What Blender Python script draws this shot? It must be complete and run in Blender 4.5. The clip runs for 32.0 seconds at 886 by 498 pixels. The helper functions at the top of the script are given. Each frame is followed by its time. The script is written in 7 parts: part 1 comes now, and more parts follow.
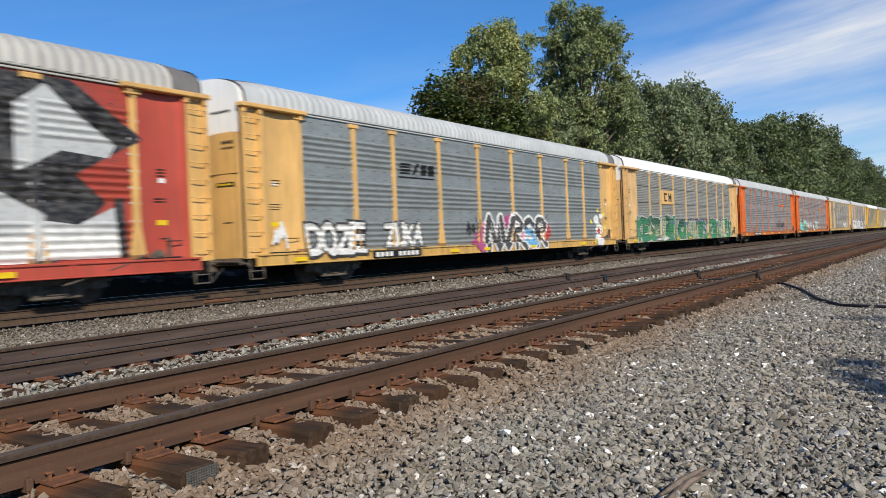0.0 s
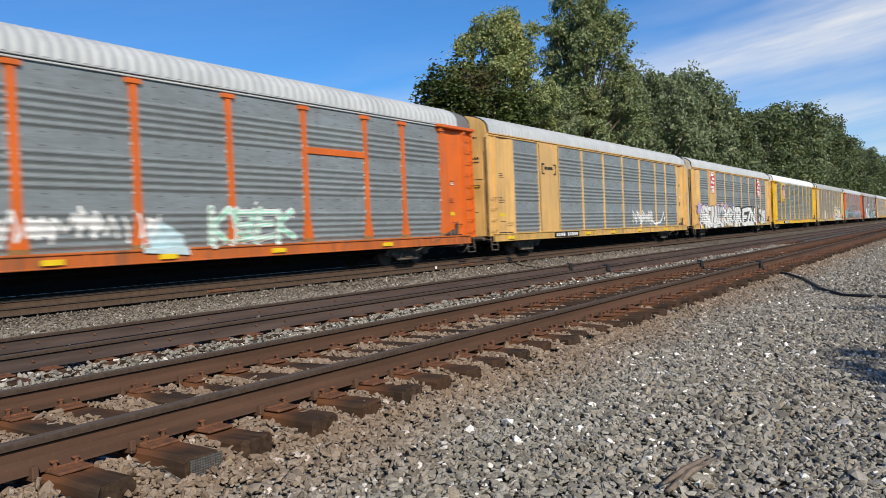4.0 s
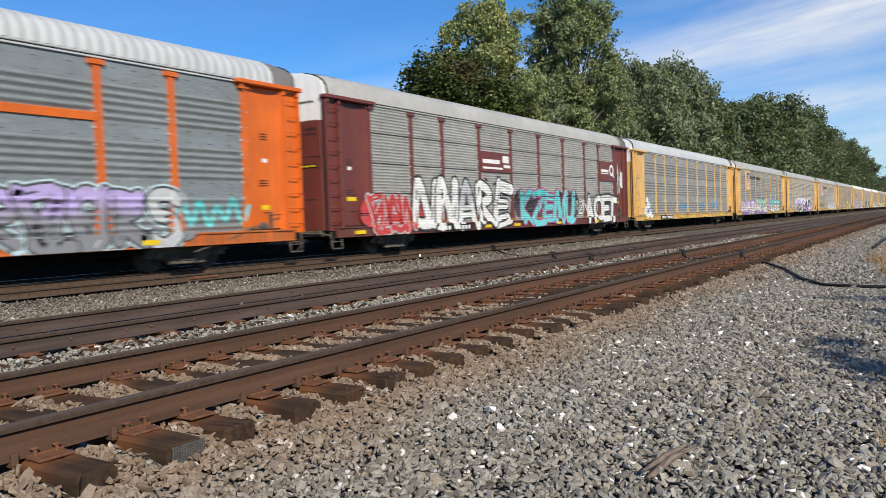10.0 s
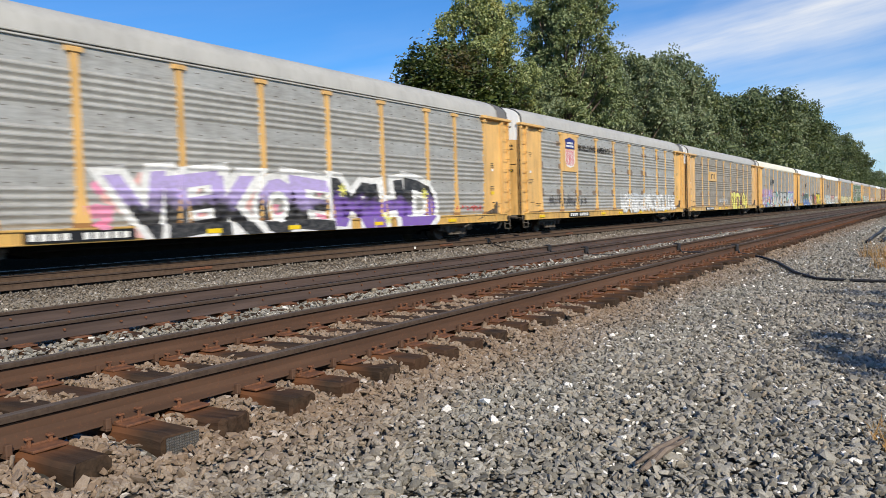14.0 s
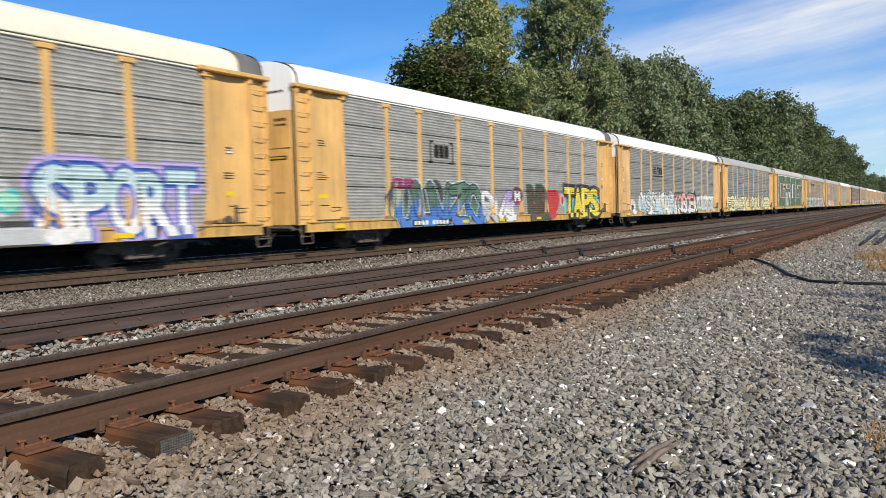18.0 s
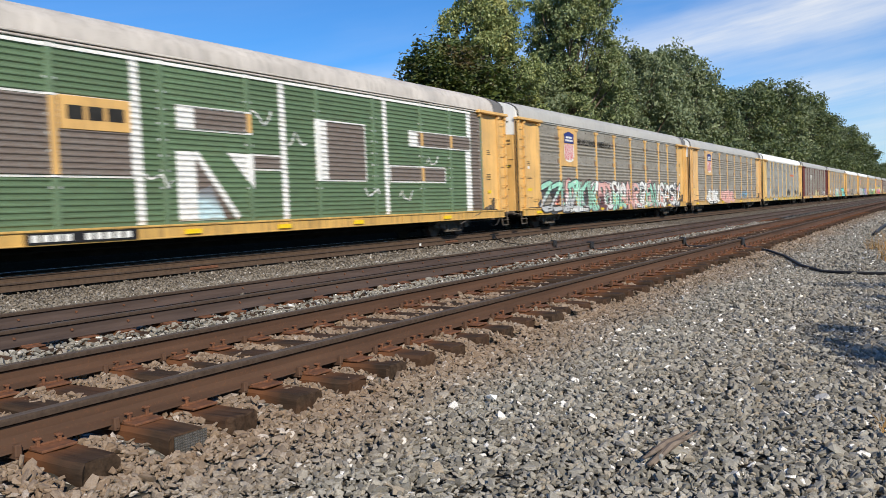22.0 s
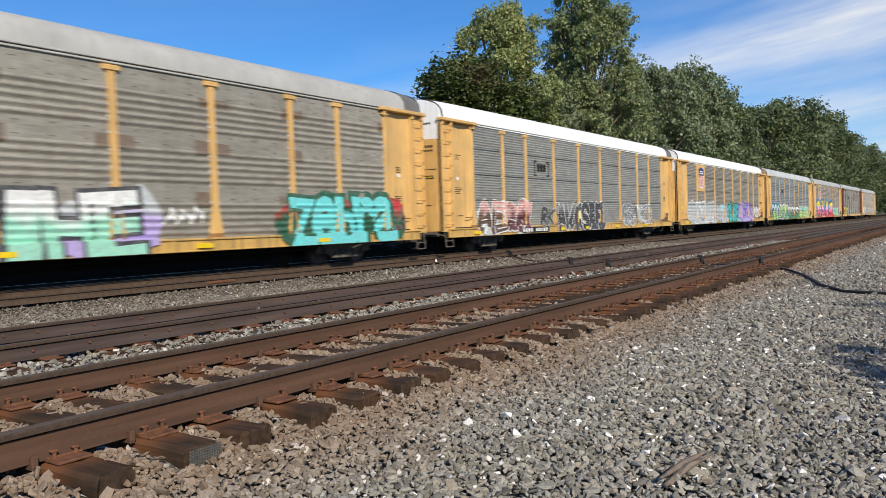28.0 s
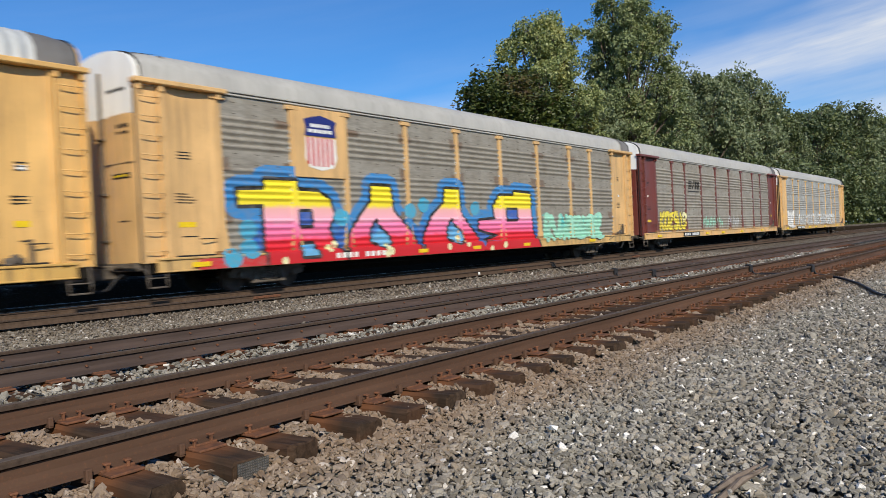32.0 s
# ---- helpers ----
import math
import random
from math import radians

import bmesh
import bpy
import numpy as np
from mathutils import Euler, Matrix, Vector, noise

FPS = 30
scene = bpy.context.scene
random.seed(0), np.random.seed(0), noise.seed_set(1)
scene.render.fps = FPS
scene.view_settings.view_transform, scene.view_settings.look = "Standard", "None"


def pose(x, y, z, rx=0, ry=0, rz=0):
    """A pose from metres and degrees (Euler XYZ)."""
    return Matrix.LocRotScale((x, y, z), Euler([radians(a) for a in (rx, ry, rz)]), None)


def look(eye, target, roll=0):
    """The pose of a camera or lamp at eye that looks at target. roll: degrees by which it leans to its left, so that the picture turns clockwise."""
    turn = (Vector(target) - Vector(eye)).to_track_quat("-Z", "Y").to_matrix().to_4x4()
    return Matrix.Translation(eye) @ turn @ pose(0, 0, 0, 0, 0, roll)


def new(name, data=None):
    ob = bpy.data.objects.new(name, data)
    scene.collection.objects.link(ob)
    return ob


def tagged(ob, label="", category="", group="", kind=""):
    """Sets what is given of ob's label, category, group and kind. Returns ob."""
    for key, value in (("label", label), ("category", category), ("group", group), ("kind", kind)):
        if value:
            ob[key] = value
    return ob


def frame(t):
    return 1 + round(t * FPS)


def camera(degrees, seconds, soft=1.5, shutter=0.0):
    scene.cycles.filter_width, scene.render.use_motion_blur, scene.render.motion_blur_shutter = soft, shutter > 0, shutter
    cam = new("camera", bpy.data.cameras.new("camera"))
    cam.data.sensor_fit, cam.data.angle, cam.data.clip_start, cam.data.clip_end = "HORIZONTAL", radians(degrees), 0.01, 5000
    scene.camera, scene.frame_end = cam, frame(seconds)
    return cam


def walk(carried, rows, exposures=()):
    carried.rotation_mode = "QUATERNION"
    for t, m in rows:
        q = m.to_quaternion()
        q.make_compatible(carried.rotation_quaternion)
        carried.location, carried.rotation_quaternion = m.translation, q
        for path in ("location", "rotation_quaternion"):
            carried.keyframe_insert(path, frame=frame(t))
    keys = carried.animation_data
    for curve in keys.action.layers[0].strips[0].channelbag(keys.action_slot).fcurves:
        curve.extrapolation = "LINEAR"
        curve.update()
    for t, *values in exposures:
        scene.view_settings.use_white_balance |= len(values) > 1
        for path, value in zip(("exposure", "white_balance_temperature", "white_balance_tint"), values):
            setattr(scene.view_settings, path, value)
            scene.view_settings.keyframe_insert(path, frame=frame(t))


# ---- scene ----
CIRRUS_LOC, SKY_TINT = (0.4, 0.0, 0.0), (0.27, 0.72, 1.20)
cam = camera(59.43, 32.0, soft=0.55, shutter=0.2)
EYE = (0.0, 0.0, 0.947)
# seconds, heading from the track's direction, dip and lean in degrees
PATH = [(0, 33.62, 0.39, -2.34), (0.5, 34.04, 0.47, -2.46), (1, 34.27, 0.46, -2.46), (1.5, 34.29, 0.48, -2.39), (2, 34.23, 0.51, -2.30),
        (2.5, 34.09, 0.65, -2.26), (3, 33.97, 0.86, -2.29), (3.5, 33.89, 1.04, -2.36), (5.5, 33.77, 1.24, -2.23), (6, 33.60, 1.19, -2.14),
        (6.5, 33.35, 1.18, -2.14), (7, 33.14, 1.22, -2.13), (7.5, 32.92, 1.27, -2.08), (8, 32.82, 1.34, -2.00), (8.5, 32.73, 1.40, -1.98),
        (9, 32.70, 1.55, -2.02), (9.5, 32.67, 1.77, -2.02), (10, 32.71, 2.07, -1.98), (10.5, 32.79, 2.31, -1.91), (11, 32.82, 2.48, -1.82),
        (11.5, 32.80, 2.62, -1.74), (12, 32.74, 2.72, -1.72), (12.5, 32.60, 2.77, -1.76), (13, 32.50, 2.79, -1.76), (13.5, 32.41, 2.76, -1.71),
        (14, 32.36, 2.63, -1.72), (14.5, 32.27, 2.43, -1.79), (16.5, 31.87, 2.15, -1.65), (17, 31.80, 2.31, -1.73), (17.5, 31.91, 2.41, -1.69),
        (18, 32.00, 2.51, -1.59), (18.5, 32.10, 2.50, -1.56), (19, 32.12, 2.51, -1.61), (19.5, 32.12, 2.54, -1.67), (20, 32.14, 2.62, -1.73),
        (20.5, 32.22, 2.71, -1.81), (21, 32.31, 2.82, -1.95), (21.5, 32.41, 2.87, -2.14), (22, 32.76, 2.87, -2.31), (22.5, 33.15, 2.82, -2.39),
        (23, 33.38, 2.80, -2.39), (23.5, 33.74, 2.80, -2.37), (24, 34.02, 2.81, -2.32), (24.5, 34.25, 2.83, -2.28), (25, 34.42, 2.84, -2.27),
        (25.5, 34.42, 2.78, -2.27), (27.5, 34.02, 1.88, -1.96), (28, 33.89, 1.64, -1.88), (28.5, 33.82, 1.43, -1.95), (29, 33.79, 1.17, -2.15),
        (29.5, 33.89, 1.03, -2.24), (30, 33.97, 0.81, -2.15), (30.5, 34.13, 0.74, -2.14), (31, 34.53, 0.70, -2.24), (31.5, 35.69, 0.65, -2.41),
        (32, 37.01, 0.57, -2.72)]


def aim(yaw, dip, lean):
    a, b = radians(yaw), radians(dip)
    way = Vector((math.cos(a) * math.cos(b), math.sin(a) * math.cos(b), -math.sin(b)))
    return look(EYE, Vector(EYE) + way, lean)


walk(cam, [(t, aim(a, b, c)) for t, a, b, c in PATH], exposures=[(0.0, -0.08, 6900, 10), (8.0, -0.08, 6900, 10), (11.5, 0.02, 6900, 10), (25.0, 0.02, 6900, 10), (29.0, -0.08, 6900, 10), (32.0, -0.12, 6900, 10)])

# ---- world and sun ----
SUN_EL, SUN_AZ = 33.0, 215.0      # elevation; azimuth clockwise from +y
_a, _e = radians(SUN_AZ), radians(SUN_EL)
TO_SUN = Vector((math.sin(_a) * math.cos(_e), math.cos(_a) * math.cos(_e), math.sin(_e)))
sun = new("sun", bpy.data.lights.new("sun", "SUN"))
sun.data.energy, sun.data.angle, sun.data.color = 5.0, radians(0.55), (1.0, 0.93, 0.80)
sun.matrix_world = look(TO_SUN * 50, (0, 0, 0))

world = bpy.data.worlds.new("sky")
scene.world = world
world.use_nodes = True


class Nodes:
    """Short hand for node trees."""

    def __init__(self, tree):
        self.t = tree
        tree.nodes.clear()

    def add(self, kind, **kw):
        n = self.t.nodes.new(kind)
        for k, v in kw.items():
            if k == "sky_type":
                n.sky_type = v
            elif k == "blend":
                n.blend_type = v
            elif k == "op":
                n.operation = v
            elif k == "data":
                n.data_type = v
            elif k == "feature":
                n.feature = v
            elif k == "rot":
                n.inputs["Rotation"].default_value = v
            elif k == "scl":
                n.inputs["Scale"].default_value = v
        return n

    def link(self, a, b):
        self.t.links.new(a, b)

    def noise(self, vec, scale, detail=4.0, rough=0.55):
        n = self.add("ShaderNodeTexNoise")
        n.inputs["Scale"].default_value, n.inputs["Detail"].default_value = scale, detail
        n.inputs["Roughness"].default_value = rough
        if vec is not None:
            self.link(vec, n.inputs["Vector"])
        return n.outputs[0]

    def ramp(self, fac, stops):
        n = self.add("ShaderNodeValToRGB")
        while len(n.color_ramp.elements) < len(stops):
            n.color_ramp.elements.new(0.5)
        for el, (pos, col) in zip(n.color_ramp.elements, stops):
            el.position = pos
            el.color = (*col, 1) if isinstance(col, tuple) else (col, col, col, 1)
        self.link(fac, n.inputs[0])
        return n.outputs[0]

    def math(self, op, a, b=0.0):
        n = self.add("ShaderNodeMath", op=op)
        for i, v in enumerate((a, b)):
            if isinstance(v, (int, float)):
                n.inputs[i].default_value = v
            else:
                self.link(v, n.inputs[i])
        return n.outputs[0]

    def mix(self, fac, a, b, blend="MIX"):
        n = self.add("ShaderNodeMixRGB", blend=blend)
        for i, v in enumerate((fac, a, b)):
            if isinstance(v, tuple):
                n.inputs[i].default_value = (*v, 1)
            elif isinstance(v, (int, float)):
                n.inputs[i].default_value = v
            else:
                self.link(v, n.inputs[i])
        return n.outputs[0]

    def mapping(self, vec, scale=(1, 1, 1), rot=(0, 0, 0), loc=(0, 0, 0)):
        n = self.add("ShaderNodeMapping")
        n.inputs["Scale"].default_value, n.inputs["Location"].default_value = scale, loc
        n.inputs["Rotation"].default_value = rot
        self.link(vec, n.inputs["Vector"])
        return n.outputs[0]


w = Nodes(world.node_tree)
sky = w.add("ShaderNodeTexSky", sky_type="NISHITA")
sky.sun_disc, sky.sun_elevation, sky.sun_rotation = False, radians(SUN_EL), radians(SUN_AZ)
sky.air_density, sky.dust_density, sky.ozone_density = 1.0, 0.25, 3.0
co = w.add("ShaderNodeTexCoord").outputs["Generated"]
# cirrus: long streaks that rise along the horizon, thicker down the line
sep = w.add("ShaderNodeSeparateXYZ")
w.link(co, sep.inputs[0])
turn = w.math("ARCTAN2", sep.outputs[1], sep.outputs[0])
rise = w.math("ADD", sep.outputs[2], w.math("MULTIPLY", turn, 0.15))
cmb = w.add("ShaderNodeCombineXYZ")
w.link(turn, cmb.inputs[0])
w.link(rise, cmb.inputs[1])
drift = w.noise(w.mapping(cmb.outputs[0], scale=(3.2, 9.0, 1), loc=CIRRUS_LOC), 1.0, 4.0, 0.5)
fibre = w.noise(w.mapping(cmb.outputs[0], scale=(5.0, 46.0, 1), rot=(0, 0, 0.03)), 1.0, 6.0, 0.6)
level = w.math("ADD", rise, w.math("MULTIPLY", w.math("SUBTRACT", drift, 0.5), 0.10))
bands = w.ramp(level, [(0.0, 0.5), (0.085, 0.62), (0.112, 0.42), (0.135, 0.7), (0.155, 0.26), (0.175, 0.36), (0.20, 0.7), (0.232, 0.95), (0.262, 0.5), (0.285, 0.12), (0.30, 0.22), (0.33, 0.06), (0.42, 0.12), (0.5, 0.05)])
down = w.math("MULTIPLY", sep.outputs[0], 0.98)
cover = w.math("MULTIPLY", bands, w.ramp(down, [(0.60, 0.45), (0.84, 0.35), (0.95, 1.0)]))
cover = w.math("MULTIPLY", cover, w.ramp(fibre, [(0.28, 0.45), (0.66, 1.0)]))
bluer = w.mix(1.0, sky.outputs[0], SKY_TINT, "MULTIPLY")
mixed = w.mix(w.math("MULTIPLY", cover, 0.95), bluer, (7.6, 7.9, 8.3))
bg = w.add("ShaderNodeBackground")
w.link(mixed, bg.inputs[0])
bg.inputs[1].default_value = 0.118
w.link(bg.outputs[0], w.add("ShaderNodeOutputWorld").inputs[0])


# ---- materials ----
MATS = {}


def shader(name, rough=0.6, metal=0.0):
    m = bpy.data.materials.new(name)
    m.use_nodes = True
    n = Nodes(m.node_tree)
    b = n.add("ShaderNodeBsdfPrincipled")
    b.inputs["Roughness"].default_value, b.inputs["Metallic"].default_value = rough, metal
    n.link(b.outputs[0], n.add("ShaderNodeOutputMaterial").inputs[0])
    MATS[name] = m
    return m, n, b


def bump(n, b, height, strength, distance):
    k = n.add("ShaderNodeBump")
    k.inputs["Strength"].default_value, k.inputs["Distance"].default_value = strength, distance
    n.link(height, k.inputs["Height"])
    n.link(k.outputs[0], b.inputs["Normal"])


def object_coords(n, spread=40.0):
    """Object coordinates shifted at random from object to object."""
    tc = n.add("ShaderNodeTexCoord").outputs["Object"]
    rnd = n.add("ShaderNodeObjectInfo").outputs["Random"]
    add = n.add("ShaderNodeVectorMath", op="ADD")
    n.link(tc, add.inputs[0])
    n.link(n.math("MULTIPLY", rnd, spread), add.inputs[1])
    return add.outputs[0], rnd


def scaled(c, k):
    return tuple(min(1.0, v * k) for v in c)


def paint(name, col, rough=0.42, dirt=0.35, rust=0.25, fade=0.12):
    """Weathered rail-car paint: faded patches, vertical dirt runs, rust specks."""
    m, n, b = shader(name, rough)
    v, rnd = object_coords(n)
    patch = n.noise(v, 0.9, 5.0)
    runs = n.noise(n.mapping(v, scale=(7, 7, 0.45)), 1.0, 5.0, 0.65)
    specks = n.noise(v, 14.0, 6.0, 0.7)
    c = n.mix(n.ramp(patch, [(0.35, 0.0), (0.7, 1.0)]), scaled(col, 1 - fade), scaled(col, 1 + fade))
    c = n.mix(n.math("MULTIPLY", n.ramp(runs, [(0.48, 0.0), (0.72, 1.0)]), dirt), c, (0.10, 0.075, 0.05))
    c = n.mix(n.math("MULTIPLY", n.ramp(specks, [(0.62, 0.0), (0.68, 1.0)]), rust), c, (0.13, 0.05, 0.02))
    n.link(c, b.inputs["Base Color"])
    n.link(n.ramp(patch, [(0.3, rough - 0.08), (0.7, rough + 0.15)]), b.inputs["Roughness"])
    bump(n, b, specks, 0.12, 0.004)
    return m


def metal_panel(name, col, brown=0.3, rough=0.5, metal=0.35):
    """Galvanised side sheet with dull zinc bloom, vertical runs and brown road dirt."""
    m, n, b = shader(name, rough, metal)
    v, rnd = object_coords(n)
    bloom = n.noise(n.mapping(v, scale=(0.55, 1, 1.5)), 1.3, 5.0)
    runs = n.noise(n.mapping(v, scale=(6, 6, 0.25)), 1.0, 6.0, 0.65)
    fine = n.noise(n.mapping(v, scale=(3, 3, 22)), 1.0, 4.0)
    c = n.mix(n.ramp(bloom, [(0.3, 0.0), (0.72, 1.0)]), scaled(col, 0.78), scaled(col, 1.22))
    c = n.mix(n.math("MULTIPLY", n.ramp(runs, [(0.42, 0.0), (0.75, 1.0)]), brown), c, (0.11, 0.085, 0.06))
    c = n.mix(0.35, c, n.ramp(fine, [(0.3, scaled(col, 0.6)), (0.7, scaled(col, 1.3))]))
    smudge = n.noise(n.mapping(v, scale=(1.6, 1, 6)), 1.0, 5.0, 0.7)
    c = n.mix(n.math("MULTIPLY", n.ramp(smudge, [(0.5, 0.0), (0.62, 1.0)]), brown * 0.7), c, (0.10, 0.078, 0.058))
    c = n.mix(n.math("MULTIPLY", rnd, 0.28), c, scaled(col, 0.55))
    n.link(c, b.inputs["Base Color"])
    n.link(n.ramp(bloom, [(0.3, rough + 0.12), (0.7, rough - 0.08)]), b.inputs["Roughness"])
    bump(n, b, fine, 0.1, 0.003)
    return m


def plain(name, col, rough=0.6, metal=0.0, var=0.15, scale=6.0):
    m, n, b = shader(name, rough, metal)
    b.inputs["Specular IOR Level"].default_value = 0.05 if rough > 0.7 else 0.3
    v, rnd = object_coords(n)
    t = n.noise(v, scale, 6.0, 0.65)
    n.link(n.mix(n.ramp(t, [(0.3, 0.0), (0.7, 1.0)]), scaled(col, 1 - var), scaled(col, 1 + var)), b.inputs["Base Color"])
    bump(n, b, t, 0.15, 0.005)
    return m


def spray(name, a, c2=None, z0=1.0, z1=2.3, rough=0.5):
    """Spray paint; two colours fade from low to high with drifting edges."""
    if name in MATS:
        return MATS[name]
    m, n, b = shader(name, rough)
    tc = n.add("ShaderNodeTexCoord").outputs["Object"]
    sp = n.add("ShaderNodeSeparateXYZ")
    n.link(tc, sp.inputs[0])
    drift = n.noise(tc, 1.6, 4.0)
    h = n.math("DIVIDE", n.math("SUBTRACT", sp.outputs[2], z0), z1 - z0)
    h = n.math("ADD", h, n.math("MULTIPLY", n.math("SUBTRACT", drift, 0.5), 0.9))
    c = n.ramp(h, [(0.35, a), (0.65, c2 or a)])
    worn_shade = n.noise(n.mapping(tc, scale=(5, 5, 9)), 1.0, 6.0, 0.7)
    c = n.mix(n.math("MULTIPLY", n.ramp(worn_shade, [(0.42, 0.0), (0.72, 1.0)]), 0.5), c, (0.24, 0.23, 0.215))
    n.link(c, b.inputs["Base Color"])
    return m


YELLOW = paint("yellow_paint", (0.69, 0.412, 0.142))
GOLD = paint("bright_yellow_paint", (0.72, 0.42, 0.015), dirt=0.2, rust=0.12)
TAN = paint("tan_paint", (0.66, 0.41, 0.175), dirt=0.4, rust=0.35)
PALE = paint("pale_yellow_paint", (0.66, 0.44, 0.17), dirt=0.5, rust=0.4)
ORANGE = paint("orange_paint", (0.66, 0.13, 0.012), dirt=0.25, rust=0.2)
MAROON = paint("maroon_paint", (0.15, 0.034, 0.026), dirt=0.4, rust=0.3)
RED = paint("red_paint", (0.45, 0.07, 0.045), dirt=0.3)
CREAM = paint("cream_paint", (0.62, 0.58, 0.46), dirt=0.45)
WHITE = paint("white_paint", (0.86, 0.86, 0.84), dirt=0.15, rust=0.12, fade=0.03)
DIRTY = {YELLOW: paint("road_dirty_yellow", (0.58, 0.35, 0.10), 0.55, 0.85, 0.5), TAN: paint("road_dirty_tan", (0.56, 0.36, 0.14), 0.55, 0.9, 0.6),
         PALE: paint("road_dirty_pale", (0.56, 0.40, 0.13), 0.55, 0.9, 0.6), ORANGE: paint("road_dirty_orange", (0.50, 0.12, 0.02), 0.55, 0.8, 0.5), MAROON: paint("road_dirty_maroon", (0.13, 0.035, 0.028), 0.6, 0.8, 0.5)}
GREEN_SHEET = metal_panel("green_painted_sheet", (0.135, 0.215, 0.12), 0.25, 0.55, 0.1)
RED_SHEET = metal_panel("red_painted_sheet", (0.40, 0.06, 0.04), 0.3, 0.5, 0.05)
SHEET_BLUE = metal_panel("blue_grey_sheet", (0.30, 0.332, 0.336), 0.22)
SHEET_GREY = metal_panel("grey_sheet", (0.40, 0.395, 0.365), 0.32)
SHEET_BROWN = metal_panel("brown_grey_sheet", (0.35, 0.322, 0.272), 0.42, 0.6, 0.2)
SHEET_LIGHT = metal_panel("light_grey_sheet", (0.475, 0.467, 0.435), 0.30, 0.5, 0.3)
ROOF_SILVER = paint("galvanised_roof", (0.46, 0.48, 0.485), rough=0.45, dirt=0.15, rust=0.05, fade=0.08)
ROOF_GREY = paint("grey_roof", (0.42, 0.412, 0.385), rough=0.5, dirt=0.22, rust=0.08, fade=0.08)
ROOF_HOOD = paint("dark_roof_hood", (0.16, 0.155, 0.15), rough=0.6, dirt=0.4, rust=0.3, fade=0.2)
ROOF_WHITE = paint("white_roof", (0.86, 0.86, 0.83), rough=0.4, dirt=0.10, rust=0.05, fade=0.03)
ROOF_CREAM = paint("cream_roof", (0.78, 0.74, 0.60), rough=0.45, dirt=0.15, rust=0.1, fade=0.04)
ROOF_RUSTY = paint("rusty_roof", (0.52, 0.48, 0.44), rough=0.55, dirt=0.4, rust=0.45, fade=0.15)
DARK = plain("dark_steel", (0.016, 0.0135, 0.011), 0.9, 0.0, 0.4)
GRIME = plain("grimy_iron", (0.13, 0.11, 0.092), 0.75, 0.2, 0.5)
STEEL = plain("rusty_wheel_steel", (0.085, 0.062, 0.048), 0.65, 0.3, 0.4)
BLACK = plain("black_paint", (0.015, 0.015, 0.017), 0.55, 0, 0.3)
STENCIL = plain("stencil_ink", (0.025, 0.023, 0.02), 0.6, 0, 0.3)
WHITE_MARK = plain("white_marking", (0.75, 0.75, 0.72), 0.5, 0, 0.08)
SAFETY = plain("yellow_reflector", (0.75, 0.52, 0.02), 0.35, 0, 0.1)
BLUE = plain("emblem_blue", (0.02, 0.03, 0.17), 0.45, 0, 0.15)
EMBLEM_RED = plain("emblem_red", (0.55, 0.03, 0.05), 0.45, 0, 0.15)
EMBLEM_PINK = plain("faded_emblem_pink", (0.70, 0.36, 0.28), 0.5, 0, 0.12)
CORD = plain("black_rubber", (0.018, 0.018, 0.02), 0.55, 0, 0.3, 20)


def rail_material():
    m, n, b = shader("rusty_rail", 0.8, 0.0)
    b.inputs["Specular IOR Level"].default_value = 0.15
    tc = n.add("ShaderNodeTexCoord").outputs["Object"]
    big = n.noise(n.mapping(tc, scale=(0.5, 3, 6)), 1.0, 5.0)
    fine = n.noise(tc, 45.0, 6.0, 0.7)
    c = n.mix(n.ramp(big, [(0.3, 0.0), (0.7, 1.0)]), (0.062, 0.036, 0.025), (0.115, 0.064, 0.042))
    c = n.mix(n.ramp(fine, [(0.55, 0.0), (0.75, 0.5)]), c, (0.19, 0.075, 0.035))
    n.link(c, b.inputs["Base Color"])
    bump(n, b, fine, 0.25, 0.003)
    m, n, b = shader("rail_head", 0.75, 0.0)
    b.inputs["Specular IOR Level"].default_value = 0.15
    tc = n.add("ShaderNodeTexCoord").outputs["Object"]
    t = n.noise(n.mapping(tc, scale=(1.5, 30, 1)), 1.0, 5.0)
    n.link(n.ramp(t, [(0.3, (0.075, 0.055, 0.043)), (0.7, (0.125, 0.098, 0.08))]), b.inputs["Base Color"])
    n.link(n.ramp(t, [(0.3, 0.85), (0.7, 0.7)]), b.inputs["Roughness"])


rail_material()
plain("greasy_rail_side", (0.07, 0.05, 0.039), 0.8, 0.0, 0.3, 25)
# shade below the rail head put into the colour of its underside
plain("rail_underhead_shade", (0.02, 0.014, 0.011), 0.9, 0.0, 0.3, 25)


def dark_rail():
    m, n, b = shader("dark_rail", 0.8, 0.0)
    b.inputs["Specular IOR Level"].default_value = 0.15
    tc = n.add("ShaderNodeTexCoord").outputs["Object"]
    t = n.noise(n.mapping(tc, scale=(0.6, 4, 8)), 1.0, 6.0)
    n.link(n.ramp(t, [(0.3, (0.052, 0.038, 0.034)), (0.7, (0.108, 0.077, 0.066))]), b.inputs["Base Color"])


dark_rail()
plain("dusty_rail", (0.088, 0.06, 0.043), 0.85, 0.0, 0.3, 9)
plain("polished_rail", (0.42, 0.40, 0.38), 0.35, 0.8, 0.2, 12)


